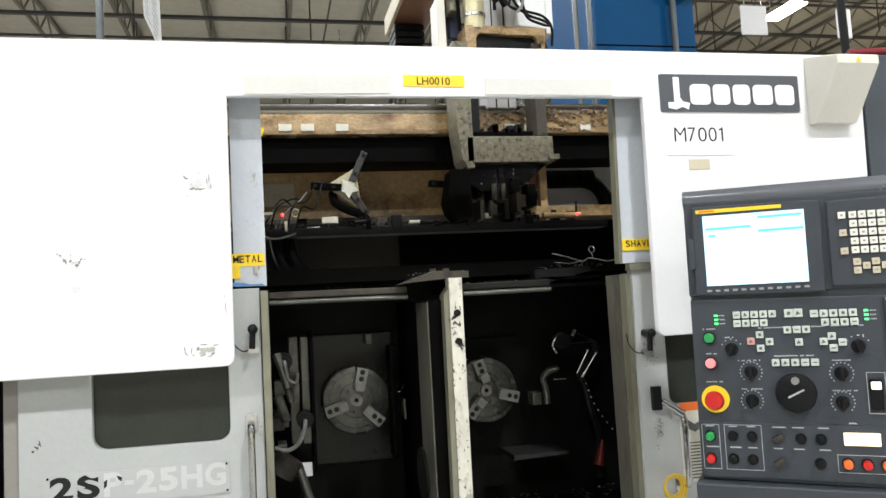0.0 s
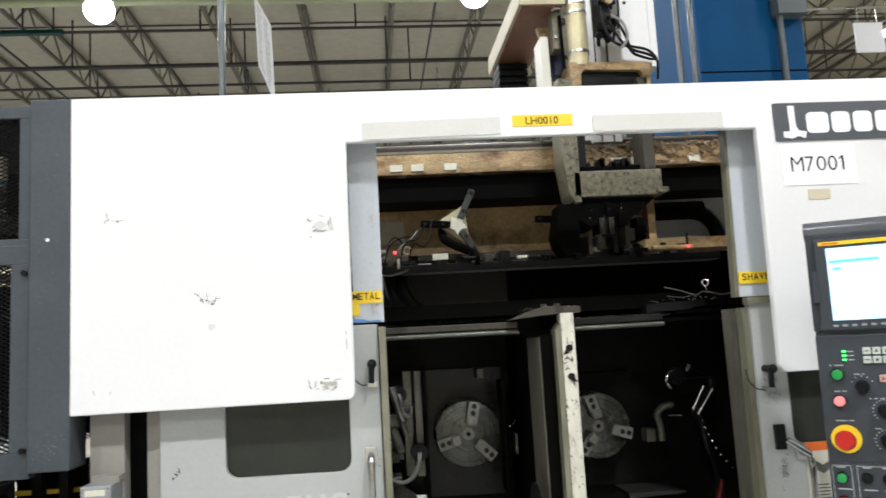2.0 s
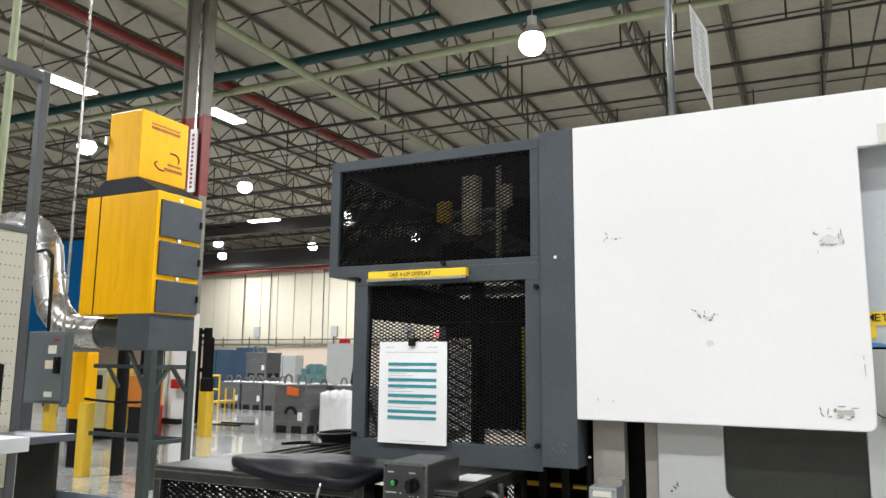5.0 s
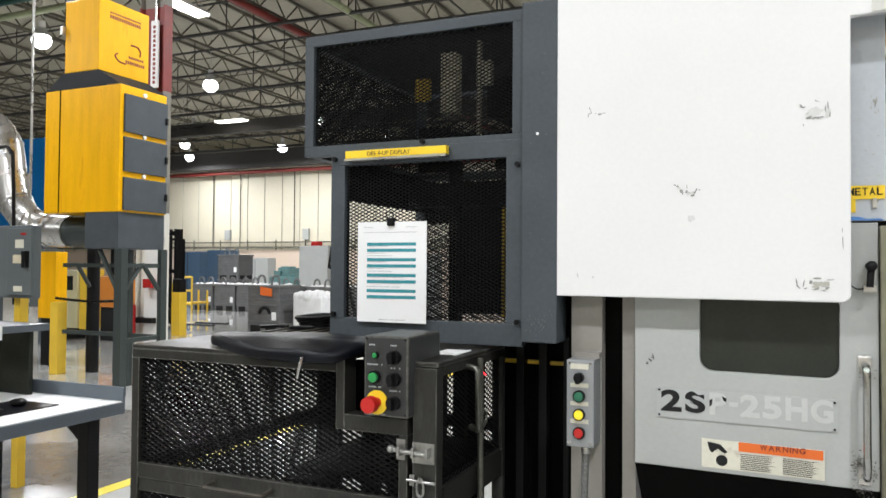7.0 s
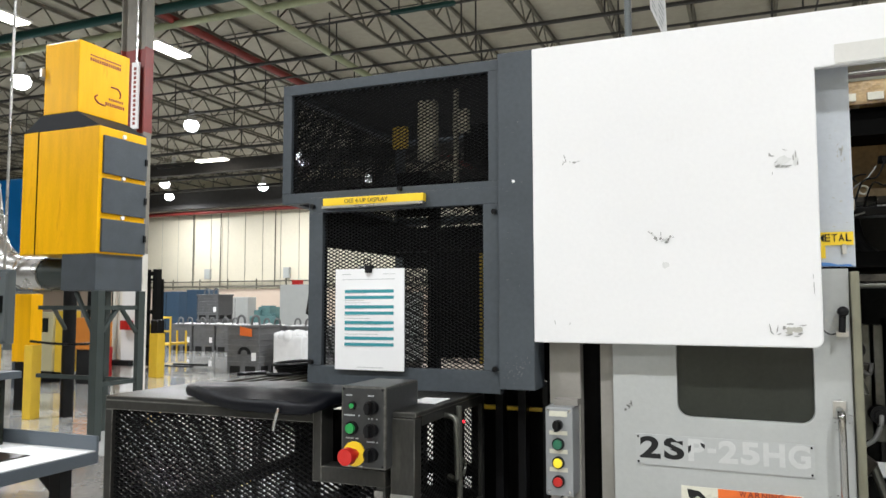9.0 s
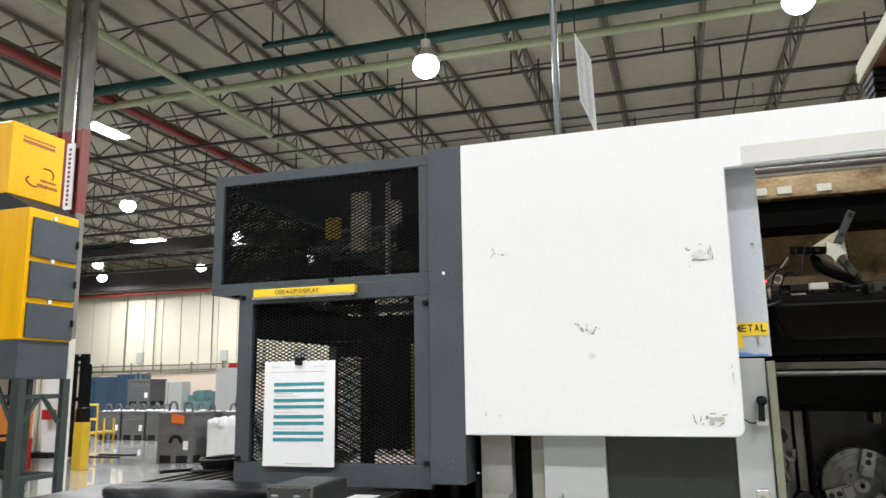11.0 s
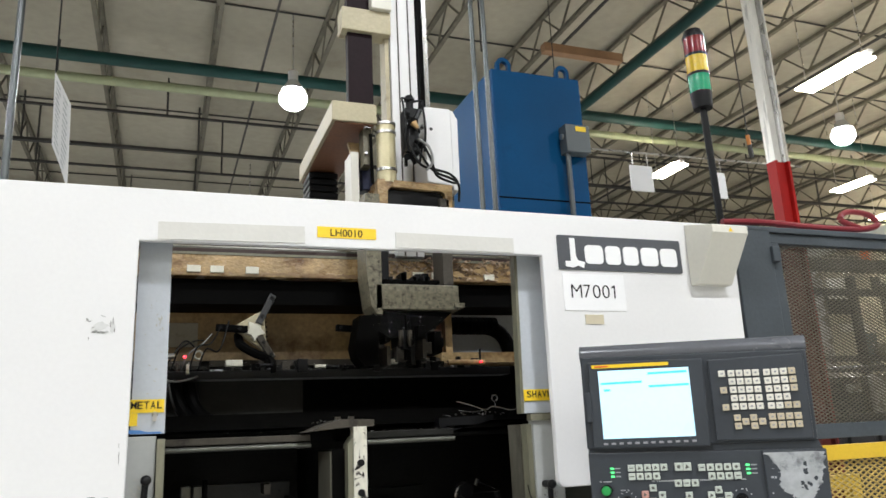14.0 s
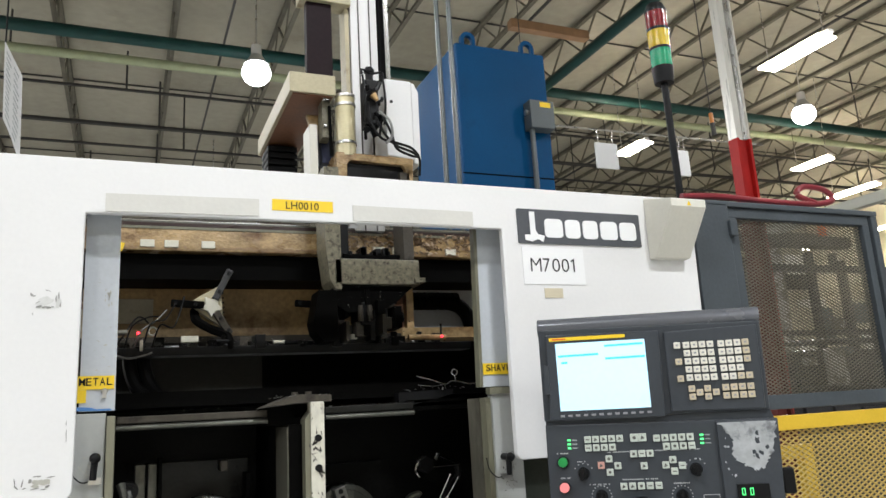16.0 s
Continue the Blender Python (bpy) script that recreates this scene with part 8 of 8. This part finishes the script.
# bulk bins and far equipment
def bulk_bin(x, y, z, w, d, h, mat, label, tag_=None, liner=True):
    """A ribbed plastic bin on fork pockets, with rope loops and a white liner."""
    t_ = thing("bulk_bin", (x, y, z), label, "bin", group="bulk bins")
    part("shell", bx(x - w / 2, x + w / 2, y - d / 2, y + d / 2, z, z + h - 0.05, bevel=0.03), mat, t_)
    # pockets are black plates, the openings' shade put into the colour
    for q in (-1, 1):
        part("fork_pocket", bx(x + q * w * 0.24 - w * 0.16, x + q * w * 0.24 + w * 0.16, y - d / 2 - 0.004, y - d / 2 + 0.01, z + 0.005, z + 0.16, bevel=0.002), BIN_DARK, t_)
        part("fork_pocket", bx(x + w / 2 - 0.01, x + w / 2 + 0.004, y + q * d * 0.24 - d * 0.16, y + q * d * 0.24 + d * 0.16, z + 0.005, z + 0.16, bevel=0.002), BIN_DARK, t_)
    for k in range(6):
        zz = z + 0.22 + k * (h - 0.32) / 6
        part("rib", bx(x - w / 2 - 0.014, x + w / 2 + 0.014, y - d / 2 - 0.014, y + d / 2 + 0.014, zz, zz + 0.035, bevel=0.008), mat, t_)
    part("rim", bx(x - w / 2 - 0.03, x + w / 2 + 0.03, y - d / 2 - 0.03, y + d / 2 + 0.03, z + h - 0.06, z + h, bevel=0.015), mat, t_)
    if tag_:
        part("tag", prism(bmesh.new(), [(x - 0.05, z + h - 0.22), (x + 0.26, z + h - 0.25), (x + 0.26, z + h - 0.08), (x - 0.05, z + h - 0.03)], y - d / 2 - 0.05, y - d / 2 - 0.035), ORANGE, t_, "orange tag")
        part("arch", prism(bmesh.new(), arc(x + 0.05, z + 0.42, 0.17, 0, 180, 10) + arc(x + 0.05, z + 0.42, 0.10, 180, 0, 10), y - d / 2 - 0.03, y - d / 2 - 0.012), BIN_DARK, t_)
    part("sticker", bx(x + w * 0.28, x + w * 0.42, y - d / 2 - 0.02, y - d / 2 - 0.0145, z + 0.28, z + 0.46), PAPER, t_, "white sticker")
    if liner:
        bm = bmesh.new()
        for k in range(16):
            ball(bm, (x + rz.uniform(-0.42, 0.42) * w, y + rz.uniform(-0.42, 0.42) * d, z + h - 0.02), rz.uniform(0.05, 0.10), 8, 0.7)
        part("liner", bm, WHITE_BAG, t_, "crumpled white liner", smooth=True)
    for q in (-0.2, 0.25):
        part("handle_loop", pipe(bmesh.new(), [(x + q * w - 0.11, y - d * 0.3, z + h - 0.02), (x + q * w - 0.08, y - d * 0.3, z + h + 0.16), (x + q * w, y - d * 0.3, z + h + 0.21), (x + q * w + 0.08, y - d * 0.3, z + h + 0.16), (x + q * w + 0.11, y - d * 0.3, z + h - 0.02)], 0.028, 6), mat, t_, smooth=True)
    return t_
bulk_bin(-10.47, 12.4, 0, 0.86, 0.8, 1.06, BIN, "dark grey plastic bulk bin with an orange tag", True)
for x, y in ((-17.45, 18.4), (-16.5, 18.35), (-15.55, 18.3), (-13.4, 17.5), (-12.3, 17.5), (-11.2, 17.5)):
    bulk_bin(x, y, 0, 0.84, 0.75, 0.88, BIN, "dark grey plastic bulk bin on the floor")
bulk_bin(-18.5, 21.0, 0, 0.95, 0.85, 0.97, BIN, "dark grey plastic bulk bin on the floor")
bulk_bin(-18.5, 21.0, 0.97, 0.95, 0.85, 0.93, BIN, "dark grey plastic bulk bin stacked on another", liner=False)
wb = thing("white_crate", (-9.2, 12.6, 0), "white sack filled crate beside the bin", "crate")
part("box", bx(-9.75, -9.0, 12.1, 12.8, 0, 0.83, bevel=0.05), WHITE_BAG, wb)
for k in range(24):
    part("sack", ball(bmesh.new(), (-9.7 + rz.uniform(0, 0.65), 12.15 + rz.uniform(0, 0.6), 0.83), rz.uniform(0.06, 0.14), 8), WHITE_BAG, wb, smooth=True)
fb = thing("far_cabinet", (-19.7, 20.0, 0), "dark blue steel cabinet standing by the wall", "cabinet")
part("body", bx(-20.5, -19.35, 20.0, 20.45, 0.1, 2.0, bevel=0.02), FAR_BLUE, fb)
part("plinth", bx(-20.4, -19.45, 20.05, 20.4, 0, 0.1), BLACK, fb)
part("door_line", bx(-19.93, -19.91, 19.995, 20.0, 0.15, 1.95), BLACK, fb)
cart = thing("yellow_cart", (-16.5, 16.5, 0), "yellow tube-framed hand cart", "cart")
for x in (-16.9, -16.55):
    part("upright", tube(bmesh.new(), (x, 16.5, 0), (x, 16.5, 1.15), 0.03, 8), POST_YELLOW, cart)
    part("upright", tube(bmesh.new(), (x, 17.2, 0), (x, 17.2, 0.7), 0.03, 8), POST_YELLOW, cart)
for z in (0.3, 0.7, 1.12):
    part("crossbar", tube(bmesh.new(), (-16.9, 16.5, z), (-16.55, 16.5, z), 0.03, 8), POST_YELLOW, cart)
part("deck", bx(-16.9, -16.55, 16.5, 17.3, 0.28, 0.34), POST_YELLOW, cart)
fk = thing("forklift", (-13.9, 12.2, 0), "dark forklift with a tall mast parked behind the column", "forklift")
mst = part("mast", bx(-13.30, -13.18, 11.9, 12.06, 0.1, 2.35), BLACK, fk, "black lift mast")
part("mast_channel", bx(-12.98, -12.86, 11.9, 12.06, 0.1, 2.35), BLACK, mst)
for z in (0.5, 1.3, 2.2):
    part("cross_bar", bx(-13.18, -12.98, 11.95, 12.03, z, z + 0.1), BLACK, mst)
part("body", bx(-15.0, -13.4, 11.85, 12.75, 0.3, 1.05, bevel=0.06), POST_YELLOW, fk)
part("counterweight", bx(-15.4, -15.0, 11.9, 12.7, 0.3, 1.0, bevel=0.08), CHARCOAL, fk)
part("seat", bx(-14.6, -14.1, 12.05, 12.55, 1.05, 1.25, bevel=0.05), BLACK, fk)
for x, y in ((-15.0, 11.9), (-13.45, 11.9), (-15.0, 12.66), (-13.45, 12.66)):
    part("guard_post", bx(x, x + 0.06, y, y + 0.06, 1.0, 2.1), BLACK, fk)
part("guard_roof", bx(-15.0, -13.4, 11.9, 12.72, 2.1, 2.15), BLACK, fk)
for x, y in ((-14.9, 11.84), (-13.7, 11.84), (-14.9, 12.76), (-13.7, 12.76)):
    part("wheel", tube(bmesh.new(), (x, y - 0.1, 0.27), (x, y + 0.1, 0.27), 0.27, 18), BLACK, fk, smooth=True)
for y in (12.0, 12.5):
    part("fork", bx(-12.86, -11.9, y, y + 0.1, 0.08, 0.12), BLACK, fk)
fm = thing("far_machine", (-20.0, 27.0, 0), "teal and grey machine tools by the far wall", "machine")
part("bed", bx(-21.0, -19.6, 26.5, 27.5, 0, 1.0, bevel=0.03), FAR_TEAL, fm)
for k in range(12):
    x, z = rz.uniform(-21, -19.9), rz.uniform(1.0, 1.5)
    part("head", bx(x, x + rz.uniform(0.1, 0.35), 26.6 + 0.02 * k, 27.2, 0.99, z, bevel=0.01), FAR_TEAL, fm)
gc = thing("grey_cabinet", (-18.6, 27.0, 0), "pale grey control cabinet with a red lamp", "cabinet")
part("body", bx(-19.4, -17.9, 26.5, 27.3, 0, 2.4, bevel=0.02), GREY, gc)
part("lamp", bx(-18.9, -18.5, 26.7, 27.0, 2.4, 2.6), RED, gc)
br = thing("robot_arm", (-1.5, 1.0, 1.283), "dark slanted arm rising behind the guard", "arm")
part("arm", tube(bmesh.new(), (-1.475, 0.36, 1.49), (-1.405, 0.3, 1.68), 0.012, 12), BLACK, br, smooth=True)
part("rod", tube(bmesh.new(), (-1.46, 0.34, 1.50), (-1.395, 0.3, 1.60), 0.006, 8), STEEL_OILY, br, smooth=True)
part("stem", tube(bmesh.new(), (-1.36, 0.36, 1.283), (-1.44, 0.34, 1.56), 0.007, 8), BLACK, br, smooth=True)
part("cable", pipe(bmesh.new(), [(-1.40, 0.3, 1.67), (-1.43, 0.31, 1.60), (-1.42, 0.33, 1.50), (-1.45, 0.34, 1.42), (-1.42, 0.35, 1.30)], 0.004, 6), BLACK, br, smooth=True)

booth = thing("blue_booth", (-13.0, 8.4, 0), "tall blue sheet-metal enclosure behind the mist collector", "enclosure")
part("body", bx(-14.2, -12.47, 8.0, 8.4, 2.1, 3.86, bevel=0.02), BLUE, booth)
for x in (-14.1, -12.62):
    part("leg", bx(x, x + 0.1, 8.05, 8.35, 0.0, 2.1), CHARCOAL, booth)
part("seam", bx(-13.4, -13.38, 7.995, 8.0, 2.15, 3.8), DARK, booth)
wm = thing("white_machine", (-20.3, 23.0, 0), "white machine with a dark screen by the far wall", "machine")
part("body", bx(-21.0, -20.0, 23.0, 23.8, 0, 1.75, bevel=0.03), WHITE, wm)
part("screen", bx(-20.75, -20.3, 22.98, 23.0, 1.15, 1.5), SMOKED, wm)
for x, w_, h_, m_ in ((-24.5, 1.6, 1.9, GREY), (-22.6, 0.9, 1.4, FAR_TEAL), (-16.2, 1.2, 1.7, FAR_TEAL), (-14.6, 0.8, 2.1, GREY), (-26.9, 1.5, 2.3, FAR_BLUE)):
    q = thing("far_cabinet", (x, 30.2, 0), "steel cabinet standing along the far wall", "cabinet", group="cabinets along the far wall")
    part("body", bx(x - w_ / 2, x + w_ / 2, 30.0, 30.7, 0.08, h_, bevel=0.02), m_, q)
    part("plinth", bx(x - w_ / 2 + 0.04, x + w_ / 2 - 0.04, 30.05, 30.65, 0, 0.08), BLACK, q)
    part("door_line", bx(x - 0.01, x + 0.01, 29.995, 30.0, 0.12, h_ - 0.06), BLACK, q)
exit_ = single("exit_lamp", bx(-17.6, -17.2, Y1 - 0.1, Y1 - 0.05, 2.95, 3.15), LED_RED, "small red lit sign on the far wall", "sign")
for x in (-29.5, -24.0, -19.2):
    jb_ = single("wall_box", bx(x - 0.2, x + 0.2, Y1 - 0.16, Y1, 3.0, 3.6, bevel=0.01), GREY, "grey electrical box on the far wall", "electrical box")

# ---- wear, grime and the machines behind the guard door ----
rg = random.Random(77)
def smears(name, x0, x1, z0, z1, n, y, mat, parent, label, size=0.006, lean=0.6):
    """Ragged flat marks in the paint."""
    bm = bmesh.new()
    for k in range(n):
        x, z = rg.triangular(x0, x1, (x0 + x1) / 2), rg.triangular(z0, z1, (z0 + z1) / 2)
        l, h, a = size * rg.uniform(0.4, 1.5), size * rg.uniform(0.08, 0.5), rg.uniform(-lean, lean)
        m = rg.randint(6, 9)
        vs = []
        for q in range(m):
            t = 2 * math.pi * q / m
            r = rg.uniform(0.5, 1.2)
            u, w = l * r * math.cos(t), h * r * math.sin(t)
            vs.append(bm.verts.new((x + u * math.cos(a) - w * math.sin(a), y - 0.00015 * (k % 7), z + u * math.sin(a) + w * math.cos(a))))
        bm.faces.new(vs)
    return tagged(part(name, bm, mat, parent, label), kind="stuff")
smears("grime", 0.045, 0.104, 1.04, 1.12, 170, 0.0588, GRIME, door, "black grime round the handle", 0.0032, 1.5)
smears("grime", 0.05, 0.10, 1.0, 1.06, 70, 0.0588, GRIME, door, "black grime round the handle", 0.0026, 1.5)
smears("grime", 0.05, 0.10, 1.24, 1.34, 16, 0.0588, GRIME, door, "grime over the handle", 0.004)
smears("scratch", -0.40, -0.36, 1.26, 1.30, 5, 0.0588, GRIME, door, "scratches in the paint", 0.006, 1.6)
smears("scratch", -0.40, 0.10, 1.035, 1.26, 40, 0.0588, SMUDGE, door, "faint scratches in the paint", 0.003, 1.6)
smears("grime", 1.05, 1.10, 1.36, 1.47, 90, 0.0588, GRIME, rd, "grime round the latch", 0.0028, 1.5)
smears("grime", 1.07, 1.10, 1.15, 1.24, 50, 0.0588, GRIME, rd, "grime under the lever", 0.003, 1.5)
smears("grime", 0.05, 0.10, 1.44, 1.53, 60, 0.0588, SMUDGE, door, "grime round the latch", 0.003, 1.5)
smears("stain", 0.05, 0.12, 1.62, 2.05, 20, 0.0738, SMUDGE, jl, "faint stains on the jamb", 0.003)
smears("scratch", -0.685, -0.60, 1.31, 1.40, 40, -0.0002, WORN, cage, "pale scratches in the charcoal paint", 0.0028, 1.4)
smears("scratch", -0.685, -0.60, 1.42, 2.1, 22, -0.0002, WORN, cage, "fine scratches in the charcoal paint", 0.002, 1.4)
smears("stain", -0.2, 2.0, 2.114, 2.124, 160, 0.6792, RUSTSTAIN, beam, "brown grime along the lower edge of the beam", 0.012, 0.3)
part("indicator", ball(bmesh.new(), (-0.80, 0.04, 1.215), 0.004, 8), LED_RED, table, "small red indicator")

# dark machinery far behind the guard door
dm = thing("dark_machine", (6.2, 3.9, 0), "dark grey machine tool with pipework behind the guard door", "machine")
part("bed", bx(5.55, 9.4, 3.5, 4.6, 0.0, 1.60, bevel=0.03), FAR_DARK, dm)
part("hood", bx(5.75, 7.4, 3.6, 4.5, 1.60, 1.95, bevel=0.05), FAR_DARK, dm)
part("rail", tb((5.6, 3.45, 2.0), (9.2, 3.45, 2.04), 0.03, 10), FAR_DARK, dm, smooth=True)
for k in range(9):
    x = 5.6 + 0.38 * k
    part("panel", bx(x, x + 0.3, 3.46, 3.50, rg.uniform(0.9, 1.2), rg.uniform(1.3, 1.5), bevel=0.01), rg.choice((FAR_DARK, SWITCHGREY, FAR_DARK)), dm)
for k in range(14):
    x, z = rg.uniform(5.7, 8.6), rg.uniform(1.55, 1.9)
    part("fitting", bx(x, x + rg.uniform(0.03, 0.12), 3.42, 3.50, z, z + rg.uniform(0.03, 0.12), bevel=0.005), rg.choice((GALV, FAR_DARK, SWITCHGREY, WHITE_BAG)), dm)
part("white_tank", bx(6.30, 6.55, 3.40, 3.46, 1.60, 1.95, bevel=0.02), GALV, dm, "bright metal tank")
# posts and sheets added for the bright and dark patches behind the mesh
gy = thing("frame_machine", (8.5, 5.8, 0), "stand-in frame of pale sheets and dark posts", "machine")
for k in range(9):
    x = 6.6 + 0.62 * k
    part("post", bx(x, x + 0.10, 5.8, 5.9, 0.0, 3.6 - 0.1 * (k % 3), bevel=0.01), FAR_DARK if k % 3 else GALV, gy)
for k in range(20):
    x, z = rg.uniform(6.7, 11.6), rg.uniform(1.6, 3.3)
    part("sheet", bx(x, x + rg.uniform(0.15, 0.6), 5.92 + 0.03 * (k % 8), 5.94 + 0.03 * (k % 8), z, z + rg.uniform(0.1, 0.5), bevel=0.004), rg.choice((FAR_DARK, GALV, SWITCHGREY, CREAMWHITE, CREAMWHITE)), gy)
part("cross_bar", bx(6.6, 11.7, 5.76, 5.8, 3.2, 3.3), FAR_DARK, gy), part("cross_bar", bx(6.6, 11.7, 5.76, 5.8, 2.3, 2.38), FAR_DARK, gy), part("cross_bar", bx(6.6, 11.7, 5.76, 5.8, 1.5, 1.6), FAR_DARK, gy)
part("back_sheet", bx(6.6, 11.7, 6.2, 6.25, 0.0, 1.5), FAR_DARK, gy)
part("beacon", tb((9.5, 5.85, 3.6), (9.5, 5.85, 3.95), 0.06, 12), ORANGE, gy, "orange beacon", smooth=True)
single("pale_beam", bx(7.54, 7.66, 2.6, 9.0, 3.50, 3.62, bevel=0.01), PALE_BEAM, "pale steel beam running beside the columns", "beam", kind="structure")
single("crossing_beam", bx(5.4, 7.54, 3.9, 4.05, 3.08, 3.2, bevel=0.01), GIRDER, "dark steel beam between columns", "beam", kind="structure")

yh = bmesh.new()
for k in range(3):
    r = 0.024 + 0.004 * k
    pipe(yh, [(1.123 + r * math.cos(q * 0.785), 0.03 - 0.006 * k, 1.036 + r * math.sin(q * 0.785)) for q in range(9)], 0.0035, 6)
part("yellow_hose", yh, POST_YELLOW, rd, "small coil of yellow hose", smooth=True, true=True)

# shavings lying about the work area, and beads added as glints
def litter(x0, x1, y0, y1, z, n, mat, size, lift=0.0):
    """Small curled chips lying on a ledge."""
    bm = bmesh.new()
    for k in range(n):
        c0 = Vector((rg.uniform(x0, x1), rg.uniform(y0, y1), z + rg.uniform(0, lift) + 0.001))
        a, l, w = rg.uniform(0, 6.28), size * rg.uniform(0.5, 1.6), size * rg.uniform(0.15, 0.4)
        u, v = Vector((math.cos(a), math.sin(a), rg.uniform(-0.3, 0.3))), Vector((-math.sin(a), math.cos(a), rg.uniform(-0.5, 0.5)))
        p = [bm.verts.new(c0 + u * l * q + v * w * e + Vector((0, 0, size * 0.5 * (1 - abs(q))))) for q, e in ((-1, -1), (0, -1), (1, -1), (1, 1), (0, 1), (-1, 1))]
        bm.faces.new((p[0], p[1], p[4], p[5])), bm.faces.new((p[1], p[2], p[3], p[4]))
    return tagged(part("metal_chips", bm, mat, lathe, "metal chips lying on the ledge", true=True), kind="stuff")
litter(0.13, 0.48, 0.243, 0.268, 1.587, 40, STEEL, 0.004)
litter(0.66, 0.92, 0.243, 0.268, 1.59, 40, STEEL, 0.004)
litter(0.48, 0.63, 0.12, 0.25, 1.615, 40, STEEL_OILY, 0.005, 0.004)
litter(0.12, 1.2, 0.58, 0.66, 1.797, 160, STEEL_OILY, 0.006, 0.006)
litter(0.12, 1.2, 0.575, 0.64, 1.80, 60, STEEL, 0.0035, 0.02)
litter(0.30, 0.42, 0.55, 0.65, 1.606, 40, STEEL_OILY, 0.006, 0.01)
litter(0.90, 1.10, 0.30, 0.42, 1.622, 90, STEEL, 0.005, 0.012)
litter(0.80, 1.08, 0.55, 0.62, 2.095, 60, STEEL, 0.004, 0.012)
litter(0.14, 1.3, 0.30, 0.62, 0.9, 200, STEEL_OILY, 0.008, 0.006)
# chrome beads stand for the glints on the wrist
drops = bmesh.new()
for k in range(70):
    x, z = rg.uniform(0.74, 1.0), rg.uniform(1.80, 1.97)
    ball(drops, (x, 0.488 + rg.uniform(0, 0.05), z), rg.uniform(0.0008, 0.002), 6)
tagged(part("oil_drop", drops, CHROME, gantry, "chrome beads added as glints on the gripper wrist", true=True), kind="stuff")

# dark tooling and pipes in the two spindle bays
for x, z, r, l in ((0.14, 1.42, 0.012, 0.10), (0.155, 1.36, 0.009, 0.08), (0.14, 1.30, 0.014, 0.07), (0.19, 1.10, 0.012, 0.10)):
    part("inner_tooling", tb((x, 0.46, z), (x + l * 0.3, 0.44, z - l), r, 10), STEEL_OILY, lathe, smooth=True, true=True)
for x0, x1, z0, z1, m_ in ((0.13, 0.165, 1.30, 1.34, STEEL_OILY), (0.125, 0.155, 1.20, 1.235, CASTING), (0.17, 0.20, 1.33, 1.36, CASTING), (0.135, 0.16, 1.13, 1.16, STEEL_OILY), (0.235, 0.245, 1.08, 1.48, DARK), (0.40, 0.42, 1.43, 1.46, CASTING), (0.47, 0.485, 1.09, 1.42, DARK), (0.505, 0.512, 1.20, 1.26, STEEL_OILY)):
    part("inner_block", bx(x0, x1, 0.47, 0.55, z0, z1, bevel=0.003), m_, lathe, true=True)
for k in range(6):
    z = 1.18 + 0.05 * k
    part("plate_bolt", tb((0.468, 0.655, z), (0.468, 0.648, z), 0.005, 8), BLACK, lathe, true=True)

# edges of the table and its button box rubbed bare
def rub_edges(top, mats):
    for o in top.children_recursive:
        if o.type == "MESH" and o.data.materials and o.data.materials[0] in mats and len(o.data.materials) == 1:
            o.data.materials.append(WORN_EDGE)
            for p in o.data.polygons:
                if max(abs(c) for c in p.normal) < 0.97:
                    p.material_index = 1
rub_edges(table, (TABLE, BOXGREY))
rub_edges(ob, (BOXGREY,))
